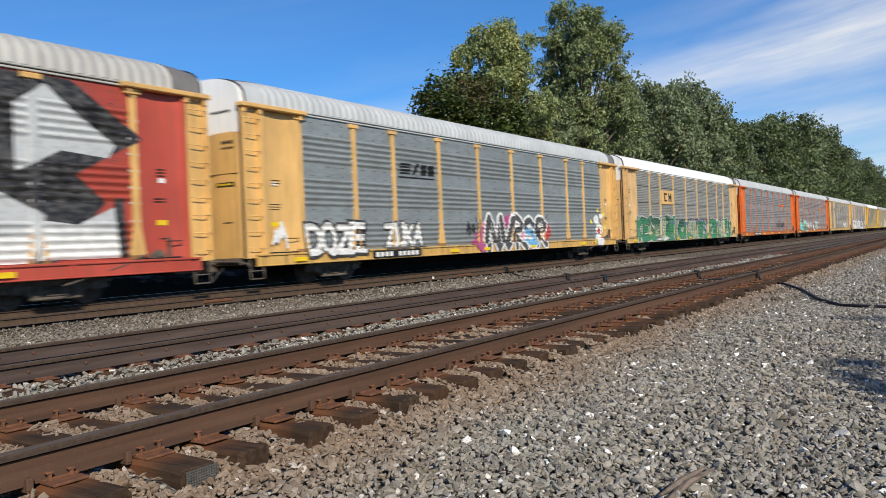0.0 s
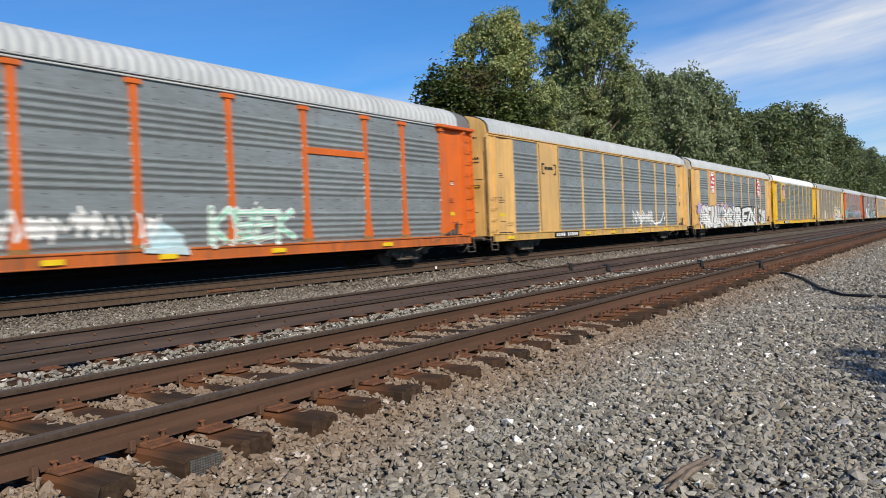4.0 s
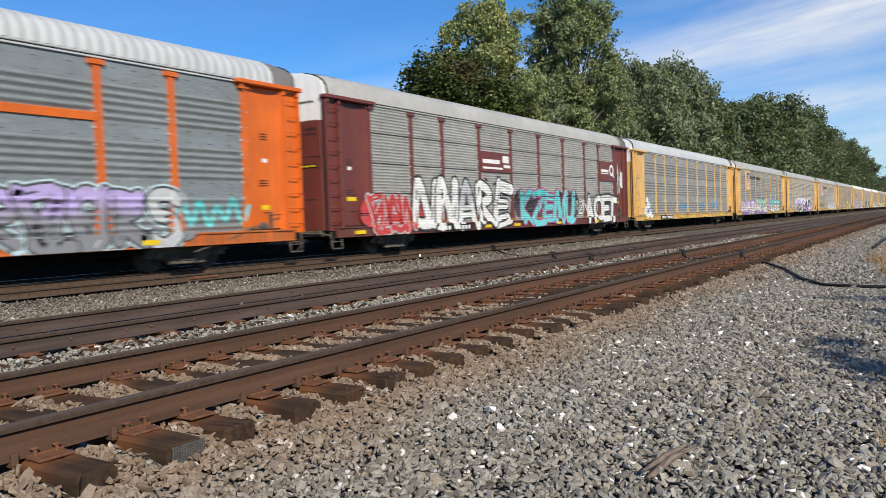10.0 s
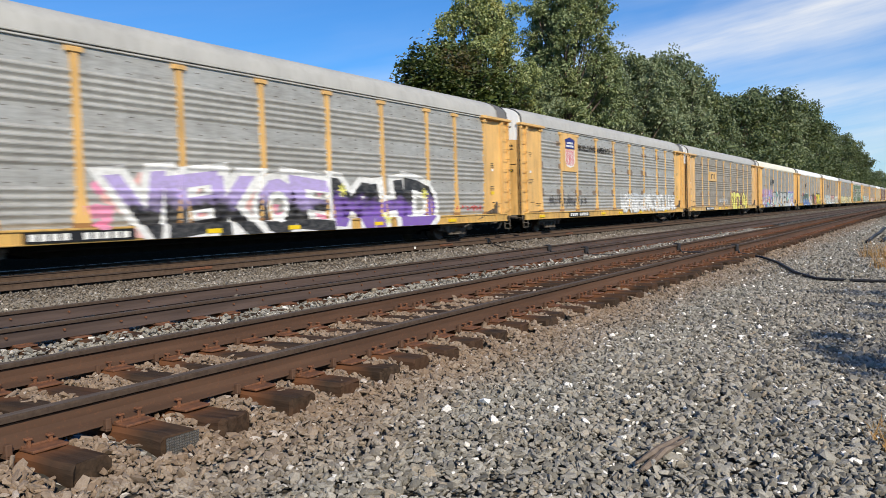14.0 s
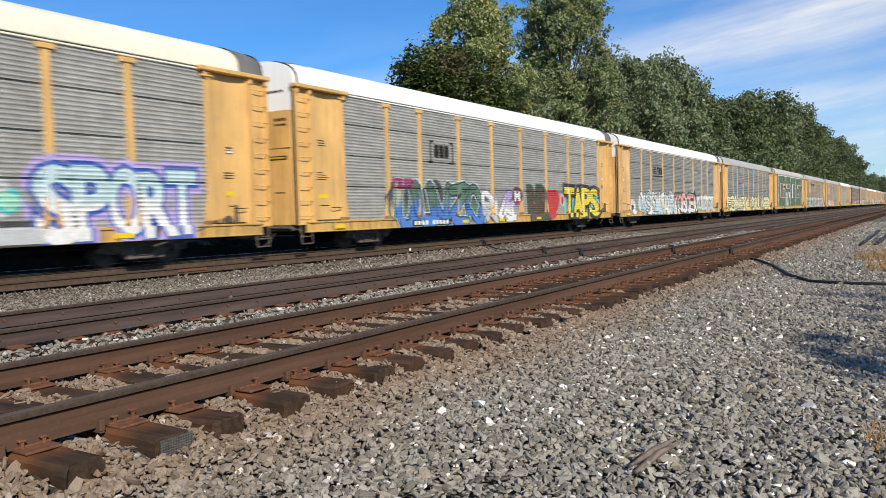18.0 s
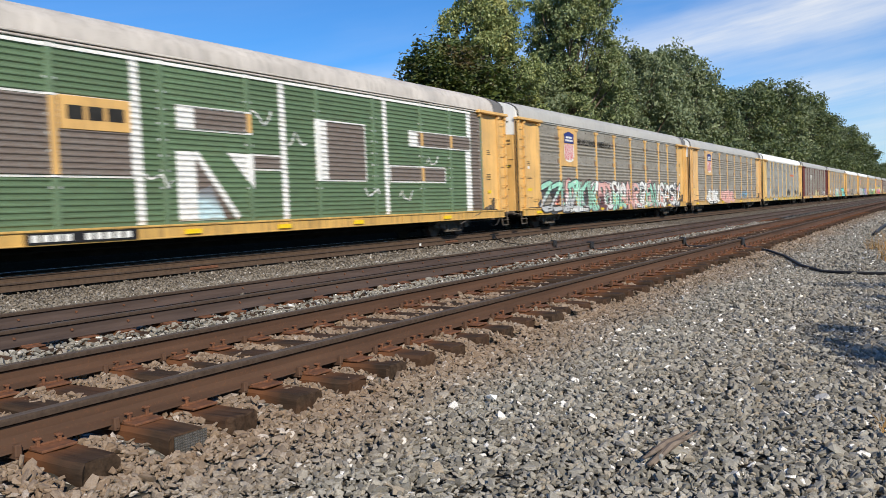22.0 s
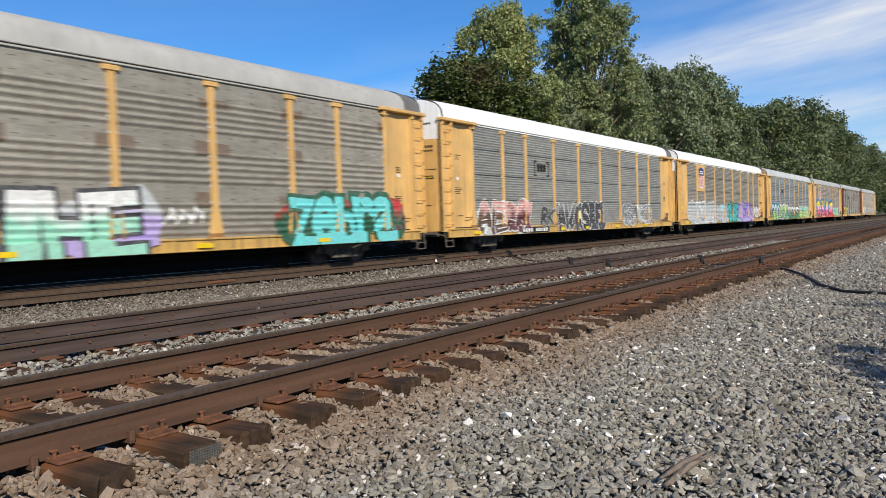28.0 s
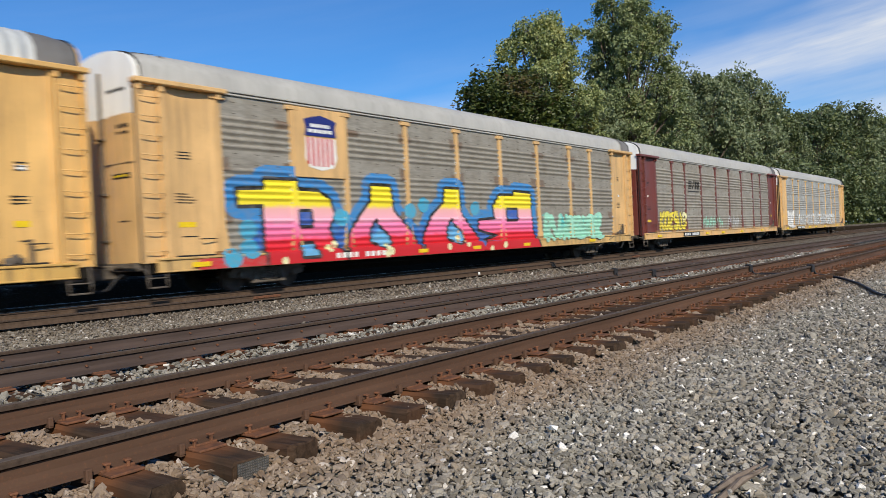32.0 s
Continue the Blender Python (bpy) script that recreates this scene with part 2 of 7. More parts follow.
def timber():
    m, n, b = shader("creosoted_timber", 0.9)
    b.inputs["Specular IOR Level"].default_value = 0.12
    v, rnd = object_coords(n)
    grain = n.noise(n.mapping(v, scale=(26, 1.3, 26)), 1.0, 6.0, 0.65)
    patch = n.noise(v, 2.2, 4.0)
    c = n.ramp(grain, [(0.3, (0.016, 0.011, 0.008)), (0.72, (0.08, 0.052, 0.035))])
    c = n.mix(n.ramp(patch, [(0.46, 0.0), (0.75, 0.45)]), c, (0.15, 0.066, 0.034))
    c = n.mix(n.math("MULTIPLY", rnd, 0.35), c, (0.05, 0.033, 0.022))
    # rust washed off the rails
    own = n.add("ShaderNodeTexCoord").outputs["Object"]
    yy = n.add("ShaderNodeSeparateXYZ")
    n.link(own, yy.inputs[0])
    away = n.math("ABSOLUTE", n.math("SUBTRACT", n.math("ABSOLUTE", yy.outputs[1]), 0.7525))
    away = n.math("ADD", away, n.math("MULTIPLY", n.math("SUBTRACT", patch, 0.5), 0.5))
    c = n.mix(n.ramp(away, [(0.12, 0.75), (0.34, 0.0)]), c, (0.18, 0.074, 0.034))
    n.link(c, b.inputs["Base Color"])
    bump(n, b, grain, 0.6, 0.012)
    m, n, b = shader("rusty_plate", 0.8, 0.1)
    v, rnd = object_coords(n)
    t = n.noise(v, 18.0, 6.0, 0.7)
    n.link(n.ramp(t, [(0.3, (0.075, 0.035, 0.02)), (0.7, (0.23, 0.09, 0.04))]), b.inputs["Base Color"])
    bump(n, b, t, 0.3, 0.004)


timber()


def stone_material(name, island):
    m, n, b = shader(name, 0.9)
    b.inputs["Specular IOR Level"].default_value = 0.2
    src = n.add("ShaderNodeNewGeometry").outputs["Random Per Island"] if island else n.add("ShaderNodeObjectInfo").outputs["Random"]
    geo = n.add("ShaderNodeNewGeometry").outputs["Position"]
    tone = n.ramp(src, [(0.0, (0.12, 0.112, 0.096)), (0.3, (0.205, 0.194, 0.168)), (0.55, (0.268, 0.253, 0.222)), (0.8, (0.34, 0.322, 0.284)),
                        (0.93, (0.28, 0.235, 0.18)), (0.965, (0.36, 0.345, 0.32)), (0.98, (0.74, 0.72, 0.68))])
    grain = n.noise(geo, 120.0, 5.0, 0.7)
    area = n.noise(geo, 0.6, 4.0)
    c = n.mix(0.6, tone, n.ramp(grain, [(0.3, 0.45), (0.7, 1.6)]), "MULTIPLY")
    c = n.mix(n.ramp(area, [(0.45, 0.0), (0.75, 0.22)]), c, (0.20, 0.16, 0.115))
    xyz = n.add("ShaderNodeSeparateXYZ")
    n.link(geo, xyz.inputs[0])
    off = n.math("ABSOLUTE", n.math("SUBTRACT", n.math("ADD", xyz.outputs[1], n.math("MULTIPLY", area, 0.9)), 5.15))
    c = n.mix(n.ramp(n.math("DIVIDE", off, 3.0), [(0.44, 0.6), (0.72, 0.0)]), c, (0.225, 0.135, 0.078))
    c = n.mix(n.ramp(n.math("DIVIDE", n.math("SUBTRACT", n.math("ADD", xyz.outputs[1], area), 9.0), 8.0), [(0.0, 0.0), (0.1, 0.34), (0.66, 0.4), (0.80, 0.5)]), c, (0.125, 0.088, 0.06))
    n.link(c, b.inputs["Base Color"])
    bump(n, b, grain, 0.35, 0.004)


stone_material("ballast_stone", True)
stone_material("single_stone", False)


def ground_material():
    m, n, b = shader("ballast_ground", 0.95)
    b.inputs["Specular IOR Level"].default_value = 0.0
    geo = n.add("ShaderNodeNewGeometry").outputs["Position"]
    vor = n.add("ShaderNodeTexVoronoi")
    vor.inputs["Scale"].default_value = 19.0
    n.link(geo, vor.inputs["Vector"])
    sepc = n.add("ShaderNodeSeparateXYZ")
    n.link(vor.outputs["Color"], sepc.inputs[0])
    tone = n.ramp(sepc.outputs[0], [(0.0, (0.075, 0.07, 0.06)), (0.5, (0.17, 0.16, 0.138)), (0.88, (0.29, 0.272, 0.238)), (0.97, (0.6, 0.58, 0.55))])
    area = n.noise(geo, 0.35, 5.0)
    c = n.mix(n.ramp(area, [(0.35, 0.0), (0.7, 0.4)]), tone, (0.17, 0.125, 0.085))
    # crevice shade between the painted stones, multiplied into their colour
    gap_shade = n.ramp(vor.outputs["Distance"], [(0.25, 1.0), (0.75, 0.42)])
    c = n.mix(1.0, c, gap_shade, "MULTIPLY")
    # grass and bare earth away from the tracks
    xyz = n.add("ShaderNodeSeparateXYZ")
    n.link(geo, xyz.inputs[0])
    edge = n.math("ADD", xyz.outputs[1], n.math("MULTIPLY", n.noise(geo, 0.8, 4.0), 3.0))
    far = n.ramp(n.math("DIVIDE", n.math("SUBTRACT", edge, 23.5), 10.0), [(0.0, 0.0), (0.2, 1.0)])
    near = n.ramp(n.math("DIVIDE", n.math("SUBTRACT", -4.0, edge), 10.0), [(0.3, 0.0), (0.5, 1.0)])
    c = n.mix(n.ramp(n.math("DIVIDE", n.math("SUBTRACT", xyz.outputs[1], 9.0), 8.0), [(0.05, 0.0), (0.1, 0.10), (0.66, 0.12), (0.78, 0.3)]), c, (0.14, 0.10, 0.07))
    # near-black strip under and behind the train: its shade painted into the colour
    worn_shade = n.math("ABSOLUTE", n.math("SUBTRACT", edge, 20.2))
    c = n.mix(n.ramp(n.math("DIVIDE", worn_shade, 8.0), [(0.30, 0.95), (0.37, 0.0)]), c, (0.022, 0.016, 0.010))
    grass = n.ramp(n.noise(geo, 3.0, 6.0, 0.7), [(0.3, (0.035, 0.055, 0.014)), (0.7, (0.13, 0.13, 0.045))])
    c = n.mix(n.math("MAXIMUM", far, near), c, grass)
    n.link(c, b.inputs["Base Color"])
    bump(n, b, vor.outputs["Distance"], 0.9, -0.03)


ground_material()


def leaf_material(name, dark, light, tint=None):
    m, n, b = shader(name, 0.48)
    b.inputs["Specular IOR Level"].default_value = 0.4
    isl = n.add("ShaderNodeNewGeometry").outputs["Random Per Island"]
    geo = n.add("ShaderNodeTexCoord").outputs["Object"]
    clump = n.noise(geo, 0.45, 3.0)
    c = n.mix(n.math("MULTIPLY", isl, 1.0), dark, light)
    if tint:
        c = n.mix(n.ramp(clump, [(0.5, 0.0), (0.66, 0.8)]), c, tint)
    n.link(c, b.inputs["Base Color"])
    tr = n.add("ShaderNodeBsdfTranslucent")
    n.link(n.mix(1.0, c, (1.0, 1.1, 0.55), "MULTIPLY"), tr.inputs[0])
    mx = n.add("ShaderNodeMixShader")
    mx.inputs[0].default_value = 0.2
    n.link(b.outputs[0], mx.inputs[1])
    n.link(tr.outputs[0], mx.inputs[2])
    out = [k for k in n.t.nodes if k.bl_idname == "ShaderNodeOutputMaterial"][0]
    n.link(mx.outputs[0], out.inputs[0])


leaf_material("poplar_leaves", (0.14, 0.185, 0.07), (0.37, 0.40, 0.17), (0.40, 0.37, 0.13))
leaf_material("cottonwood_leaves", (0.105, 0.145, 0.066), (0.28, 0.325, 0.155), (0.25, 0.27, 0.11))
leaf_material("maple_leaves", (0.034, 0.054, 0.014), (0.105, 0.13, 0.032), (0.11, 0.062, 0.03))
leaf_material("grey_leaves", (0.105, 0.14, 0.078), (0.255, 0.295, 0.165), (0.16, 0.19, 0.09))
leaf_material("green_leaves", (0.046, 0.072, 0.036), (0.155, 0.19, 0.086), (0.17, 0.195, 0.065))
plain("bark", (0.13, 0.10, 0.08), 0.9, 0, 0.4, 3.0)
plain("dry_grass", (0.33, 0.20, 0.085), 0.85, 0, 0.4, 9.0)
plain("grey_driftwood", (0.17, 0.135, 0.11), 0.85, 0, 0.4, 14.0)
plain("wire_mesh", (0.16, 0.15, 0.14), 0.5, 0.8, 0.25, 30)


# ---- letter shapes for signs and spray paint ----
GLYPHS = {}


def glyph(ch, fat):
    """Outline of a letter as flat mesh, about 0.73 high; fat thickens it."""
    key = (ch, round(fat, 3))
    if key not in GLYPHS:
        cu = bpy.data.curves.new("letter", "FONT")
        cu.body, cu.resolution_u, cu.offset, cu.fill_mode = ch, 3, fat, "FRONT"
        ob = new("letter", cu)
        ev = ob.evaluated_get(bpy.context.evaluated_depsgraph_get())
        me = ev.to_mesh()
        v = np.array([q.co[:2] for q in me.vertices]).reshape(-1, 2)
        f = [tuple(q.vertices) for q in me.polygons]
        ev.to_mesh_clear()
        bpy.data.objects.remove(ob)
        bpy.data.curves.remove(cu)
        GLYPHS[key] = (v, f)
    return GLYPHS[key]


for _ch in sorted(set("DOZEZUKAREZNOKOTACETVEKOEMKLSIXTYNRABARESPORTBRTAPSKOBOE.DISHKUIHEZEBRASTORIESDUKEAGGDUNKOCOSBUILDINGAMERICABNAOSEKdustZebraVEKMHD")):
    for _fat in (0.0, 0.04, 0.065, 0.085, 0.1, 0.135, 0.165):
        glyph(_ch, _fat)


# ---- mesh helpers ----
class Mesh:
    """Collects vertices and faces for one mesh."""

    def __init__(self):
        self.v, self.f, self.m = [], [], []

    def add(self, verts, faces, mat=0):
        k = len(self.v)
        self.v += [tuple(q) for q in verts]
        self.f += [tuple(i + k for i in face) for face in faces]
        self.m += [mat] * len(faces)
        return self

    def box(self, x0, x1, y0, y1, z0, z1, c=0.0, mat=0):
        """A box with chamfered edges of width c."""
        if c <= 0:
            v = [(x, y, z) for x in (x0, x1) for y in (y0, y1) for z in (z0, z1)]
            return self.add(v, [(0, 1, 3, 2), (4, 6, 7, 5), (0, 4, 5, 1), (2, 3, 7, 6), (0, 2, 6, 4), (1, 5, 7, 3)], mat)
        v, idx = [], {}
        for i, x in enumerate((x0, x1)):
            for j, y in enumerate((y0, y1)):
                for k, z in enumerate((z0, z1)):
                    sx, sy, sz = (1 if i == 0 else -1), (1 if j == 0 else -1), (1 if k == 0 else -1)
                    for a in range(3):
                        q = [x + sx * c, y + sy * c, z + sz * c]
                        q[a] = (x, y, z)[a]
                        idx[i, j, k, a] = len(v)
                        v.append(tuple(q))
        f = []
        for a in range(3):
            o = [b for b in range(3) if b != a]
            for s in (0, 1):
                ring = []
                for p, q in ((0, 0), (1, 0), (1, 1), (0, 1)):
                    key = [0, 0, 0]
                    key[a], key[o[0]], key[o[1]] = s, p, q
                    ring.append(idx[(*key, a)])
                f.append(ring)
            for p in (0, 1):
                for q in (0, 1):
                    k0, k1 = [0, 0, 0], [0, 0, 0]
                    k0[o[0]], k0[o[1]], k1[o[0]], k1[o[1]] = p, q, p, q
                    k0[a], k1[a] = 0, 1
                    f.append([idx[(*k0, o[0])], idx[(*k1, o[0])], idx[(*k1, o[1])], idx[(*k0, o[1])]])
        for i in (0, 1):
            for j in (0, 1):
                for k in (0, 1):
                    f.append([idx[i, j, k, a] for a in range(3)])
        mid = Vector(((x0 + x1) / 2, (y0 + y1) / 2, (z0 + z1) / 2))
        out = []
        for face in f:
            pts = [Vector(v[i]) for i in face]
            nrm = (pts[1] - pts[0]).cross(pts[2] - pts[0])
            cen = sum(pts, Vector()) / len(pts)
            out.append(tuple(face) if nrm.dot(cen - mid) > 0 else tuple(reversed(face)))
        return self.add(v, out, mat)

    def sweep(self, rings, closed=True, caps=True, mat=0):
        """Joins rings of equal length into a tube or a sheet."""
        n = len(rings[0])
        v = [q for r in rings for q in r]
        f = []
        for i in range(len(rings) - 1):
            for j in range(n if closed else n - 1):
                a, b = i * n + j, i * n + (j + 1) % n
                f.append((a, b, b + n, a + n))
        if caps and closed:
            f += [tuple(reversed(range(n))), tuple(range((len(rings) - 1) * n, len(rings) * n))]
        return self.add(v, f, mat)

    def tube(self, points, radii, sides=8, mat=0):
        rings = []
        pts = [Vector(q) for q in points]
        for i, q in enumerate(pts):
            d = (pts[min(i + 1, len(pts) - 1)] - pts[max(i - 1, 0)]).normalized()
            a = d.cross(Vector((0.3, 0.2, 1)) if abs(d.z) < 0.9 else Vector((1, 0, 0))).normalized()
            b = d.cross(a)
            r = radii[i] if isinstance(radii, (list, tuple)) else radii
            rings.append([tuple(q + (a * math.cos(t) + b * math.sin(t)) * r) for t in [2 * math.pi * k / sides for k in range(sides)]])
        return self.sweep(rings, mat=mat)

    def data(self, name, mats=(), smooth=False):
        me = bpy.data.meshes.new(name)
        me.from_pydata(self.v, [], self.f)
        for k in mats:
            me.materials.append(MATS[k] if isinstance(k, str) else k)
        if any(self.m):
            me.polygons.foreach_set("material_index", self.m)
        if smooth:
            me.polygons.foreach_set("use_smooth", [True] * len(me.polygons))
        me.update()
        return me


def part(name, data, parent, label="", mat=None, at=None):
    """Links mesh data as one part under a thing or a part; mat replaces the mesh's material on this object alone."""
    ob = new(name, data)
    ob.parent = parent
    if at is not None:
        ob.matrix_basis = at
    if mat is not None:
        ob.material_slots[0].link = "OBJECT"
        ob.material_slots[0].material = mat
    return tagged(ob, label=label)


def thing(name, label, category, group="", at=None, data=None, kind=""):
    ob = new(name, data)
    if at is not None:
        ob.matrix_basis = at
    return tagged(ob, label, category, group, kind)


# ---- ground ----
RAIL_Y = {"near": 3.944, "middle": 7.62, "train": 16.66}
RAIL_Z = {"near": 0.0, "middle": -0.045, "train": -0.09}
GAUGE = 1.505
PROFILE = [(-2600, -3.0), (-60, -1.0), (-6, -0.55), (0.0, -0.42), (2.3, -0.385), (3.05, -0.365), (3.35, -0.315), (3.65, -0.245), (5.5, -0.235), (6.0, -0.25), (6.6, -0.27), (7.3, -0.26),
           (7.75, -0.285), (9.05, -0.285), (9.6, -0.27), (11.0, -0.42), (14.4, -0.50), (15.3, -0.45), (15.9, -0.38), (16.2, -0.30), (18.7, -0.30), (19.6, -0.25), (21.0, 0.25), (23.0, 0.55), (30, 0.6), (60, 0.8), (2600, 4.0)]


def ground_z(y):
    return np.interp(y, [q[0] for q in PROFILE], [q[1] for q in PROFILE])


def build_ground():
    ys = np.unique(np.concatenate([[q[0] for q in PROFILE], np.arange(-3, 21, 0.35), np.arange(21, 60, 4), [-1200, -500, -200, -30, -15, 120, 300, 800]]))
    xs = np.concatenate([[-2600, -900, -300, -120, -60, -30, -12], np.arange(-5, 30, 0.5), np.arange(30, 80, 2.5), np.arange(80, 300, 20), [340, 420, 600, 900, 1500, 2600, 4200]])
    m = Mesh()
    for x in xs:
        for y in ys:
            z = float(ground_z(y))
            if -6 < y < 21 and -12 < x < 80:
                z += 0.016 * noise.noise((x * 0.8, y * 0.8, 0.3)) + 0.006 * noise.noise((x * 3, y * 3, 1.3)) - 0.018
            m.v.append((float(x), float(y), z))
    n = len(ys)
    for i in range(len(xs) - 1):
        for j in range(n - 1):
            a = i * n + j
            m.f.append((a, a + n, a + n + 1, a + 1))
            m.m.append(0)
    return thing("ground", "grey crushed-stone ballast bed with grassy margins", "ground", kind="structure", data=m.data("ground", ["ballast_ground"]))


ground = build_ground()

# ---- rails, sleepers and their fittings ----
HEAD = [(-0.036, 0.0), (0.036, 0.0), (0.038, -0.012), (0.036, -0.034), (0.011, -0.046), (0.009, -0.10), (0.016, -0.135), (0.07, -0.155), (0.072, -0.168), (-0.072, -0.168), (-0.07, -0.155),
        (-0.016, -0.135), (-0.009, -0.10), (-0.011, -0.046), (-0.036, -0.034), (-0.038, -0.012)]


def rail_data():
    m = Mesh()
    xs = [-60, -20, 0, 20, 60, 150, 400, 900]
    rings = [[(x, y, z) for y, z in HEAD] for x in xs]
    m.sweep(rings)
    n = len(HEAD)
    for i, face in enumerate(m.f):
        if len(face) == 4 and (face[0] % n) in (0, 1, 2, 14, 15):
            m.m[i] = 1 if face[0] % n == 0 else 2
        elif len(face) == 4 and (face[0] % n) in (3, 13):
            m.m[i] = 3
    return m.data("rail", ["rusty_rail", "rail_head", "greasy_rail_side", "rail_underhead_shade"])


RAIL = rail_data()
rails = {}
for track in ("near", "middle", "train"):
    for k in (0, 1):
        rails[track, k] = thing("rail", {"near": "rust-brown steel rail spiked to exposed timber ties", "middle": "dark steel rail bedded in ballast",
                                         "train": "dark steel rail under the passing freight train"}[track], "rail", "rails of the three tracks",
                                pose(0, RAIL_Y[track] + k * GAUGE, RAIL_Z[track]), RAIL)
        if track == "middle":
            rails[track, k].material_slots[0].link = "OBJECT"
            rails[track, k].material_slots[0].material = MATS["dark_rail"]
        if track == "train":
            rails[track, k].material_slots[0].link = "OBJECT"
            rails[track, k].material_slots[0].material = MATS["dusty_rail"]
            rails[track, k].material_slots[1].link = "OBJECT"
            rails[track, k].material_slots[1].material = MATS["polished_rail"]
rails["spare", 0] = thing("rail", "rust-brown spare rail laid beside the train's track", "rail", "rails of the three tracks", pose(0, 15.83, -0.178), RAIL)
rails["spare", 0].material_slots[0].link = "OBJECT"
rails["spare", 0].material_slots[0].material = MATS["dusty_rail"]


def tie_data(seed, length=2.49, width=0.235, height=0.19):
    """A worn timber tie with a checked, uneven top and rounded arrises."""
    r = random.Random(seed)
    m = Mesh()
    rings = []
    steps = [-0.5, -0.495, -0.46, -0.36, -0.22, -0.08, 0.08, 0.22, 0.36, 0.46, 0.495, 0.5]
    for s in steps:
        end = 0.012 if abs(s) > 0.497 else 0.0
        a, b = width / 2 + r.uniform(-0.008, 0.006) - end, height
        t = r.uniform(-0.008, 0.004) - end
        c = 0.018 + r.uniform(0, 0.012)
        y = s * length
        d = r.uniform(-0.012, 0.0)
        rings.append([(-a, y, -b), (a, y, -b), (a, y, t - c), (a - c, y, t), (0.02 + r.uniform(-0.02, 0.02), y, t + d), (-a + c, y, t + r.uniform(-0.004, 0.003)), (-a, y, t - c)])
    m.sweep(rings)
    for i, v in enumerate(m.v):
        if abs(v[1]) > length * 0.49:
            m.v[i] = (v[0], v[1] + r.uniform(-0.012, 0.012), v[2])
    return m.data("tie", ["creosoted_timber"])


TIES = [tie_data(s) for s in range(6)]


def plate_data():
    m = Mesh()
    m.box(-0.095, 0.095, -0.19, 0.19, 0, 0.016, 0.004)
    m.box(-0.095, 0.095, -0.095, -0.076, 0.014, 0.027, 0.003)
    m.box(-0.095, 0.095, 0.076, 0.095, 0.014, 0.027, 0.003)
    return m.data("tie_plate", ["rusty_plate"])


def spike_data():
    m = Mesh()
    m.box(-0.009, 0.009, -0.009, 0.009, -0.02, 0.03, 0.002)
    m.box(-0.019, 0.019, -0.012, 0.026, 0.028, 0.043, 0.005)
    return m.data("spike", ["rusty_plate"])


def anchor_data():
    m = Mesh()
    m.box(-0.016, 0.016, -0.10, 0.10, -0.03, 0.0, 0.004)
    m.box(-0.018, 0.018, -0.105, -0.07, -0.02, 0.045, 0.006)
    m.box(-0.018, 0.018, 0.072, 0.105, -0.02, 0.03, 0.006)
    return m.data("rail_anchor", ["rusty_rail"])


PLATE, SPIKE, ANCHOR = plate_data(), spike_data(), anchor_data()
TIE_X0, TIE_STEP = 2.625, 0.4864
TIE_SET = {-1: 0.03, 0: 0.095, 1: -0.01, 2: 0.08, 3: 0.11, 4: 0.07, 5: 0.01}
tie_rng = random.Random(5)
for i in range(-4, 105):
    x = TIE_X0 + i * TIE_STEP + TIE_SET.get(i, tie_rng.uniform(-0.06, 0.08))
    skew = tie_rng.uniform(-2.0, 2.0)
    shift = tie_rng.uniform(-0.06, 0.06) if i > 8 else tie_rng.uniform(-0.03, 0.03)
    z = -0.186 + tie_rng.uniform(-0.012, 0.004)
    tie = thing("railway_tie", "weathered dark brown timber tie under rusty rails", "railway tie", "ties of the near track",
                pose(x, RAIL_Y["near"] + GAUGE / 2 + shift, z, 0, 0, skew), TIES[i % 6])
    if i > 75:
        continue
    for side in (-1, 1):
        pl = part("tie_plate", PLATE, tie, "rust-orange steel plate", at=pose(0, side * GAUGE / 2 - shift, 0.002, 0, 0, -skew))
        if i < 46:
            for sx, sy in ((-0.06, -0.092), (0.055, -0.092), (-0.05, 0.092), (0.062, 0.092)):
                if tie_rng.random() < 0.88:
                    part("spike", SPIKE, pl, at=pose(sx, sy, 0.012 + tie_rng.uniform(0, 0.02), 0, 0, (180 if sy > 0 else 0) + tie_rng.uniform(-10, 10)))
    if i < 46:
        for side in (0, 1):
            if tie_rng.random() < 0.8:
                part("rail_anchor", ANCHOR, rails["near", side], at=pose(x - 0.15 + tie_rng.uniform(-0.01, 0.01), 0, -0.17))
    if i == 0:
        # the split end is bound with a toothed steel plate
        m = Mesh()
        cols, rows_ = 27, 23
        for a in range(cols):
            for q in range(rows_):
                m.v.append((-0.108 + a * 0.216 / (cols - 1), -0.006 if (a % 2 == 0 or q % 2 == 0) else 0.004, -0.158 + q * 0.15 / (rows_ - 1)))
        for a in range(cols - 1):
            for q in range(rows_ - 1):
                i0 = a * rows_ + q
                m.f.append((i0, i0 + rows_, i0 + rows_ + 1, i0 + 1))
                m.m.append(0)
        part("end_plate", m.data("end_plate", ["wire_mesh"]), tie, "grey toothed steel end plate", at=pose(0, -1.262, 0))

far_ties = Mesh()
for i in range(105, 420):
    x = TIE_X0 + i * TIE_STEP
    far_ties.box(x - 0.115, x + 0.115, RAIL_Y["near"] - 0.55, RAIL_Y["near"] + 2.05, -0.33, -0.19)
thing("far_ties", "dark timber ties receding along the near track", "railway ties", kind="stuff", data=far_ties.data("far_ties", ["creosoted_timber"]))

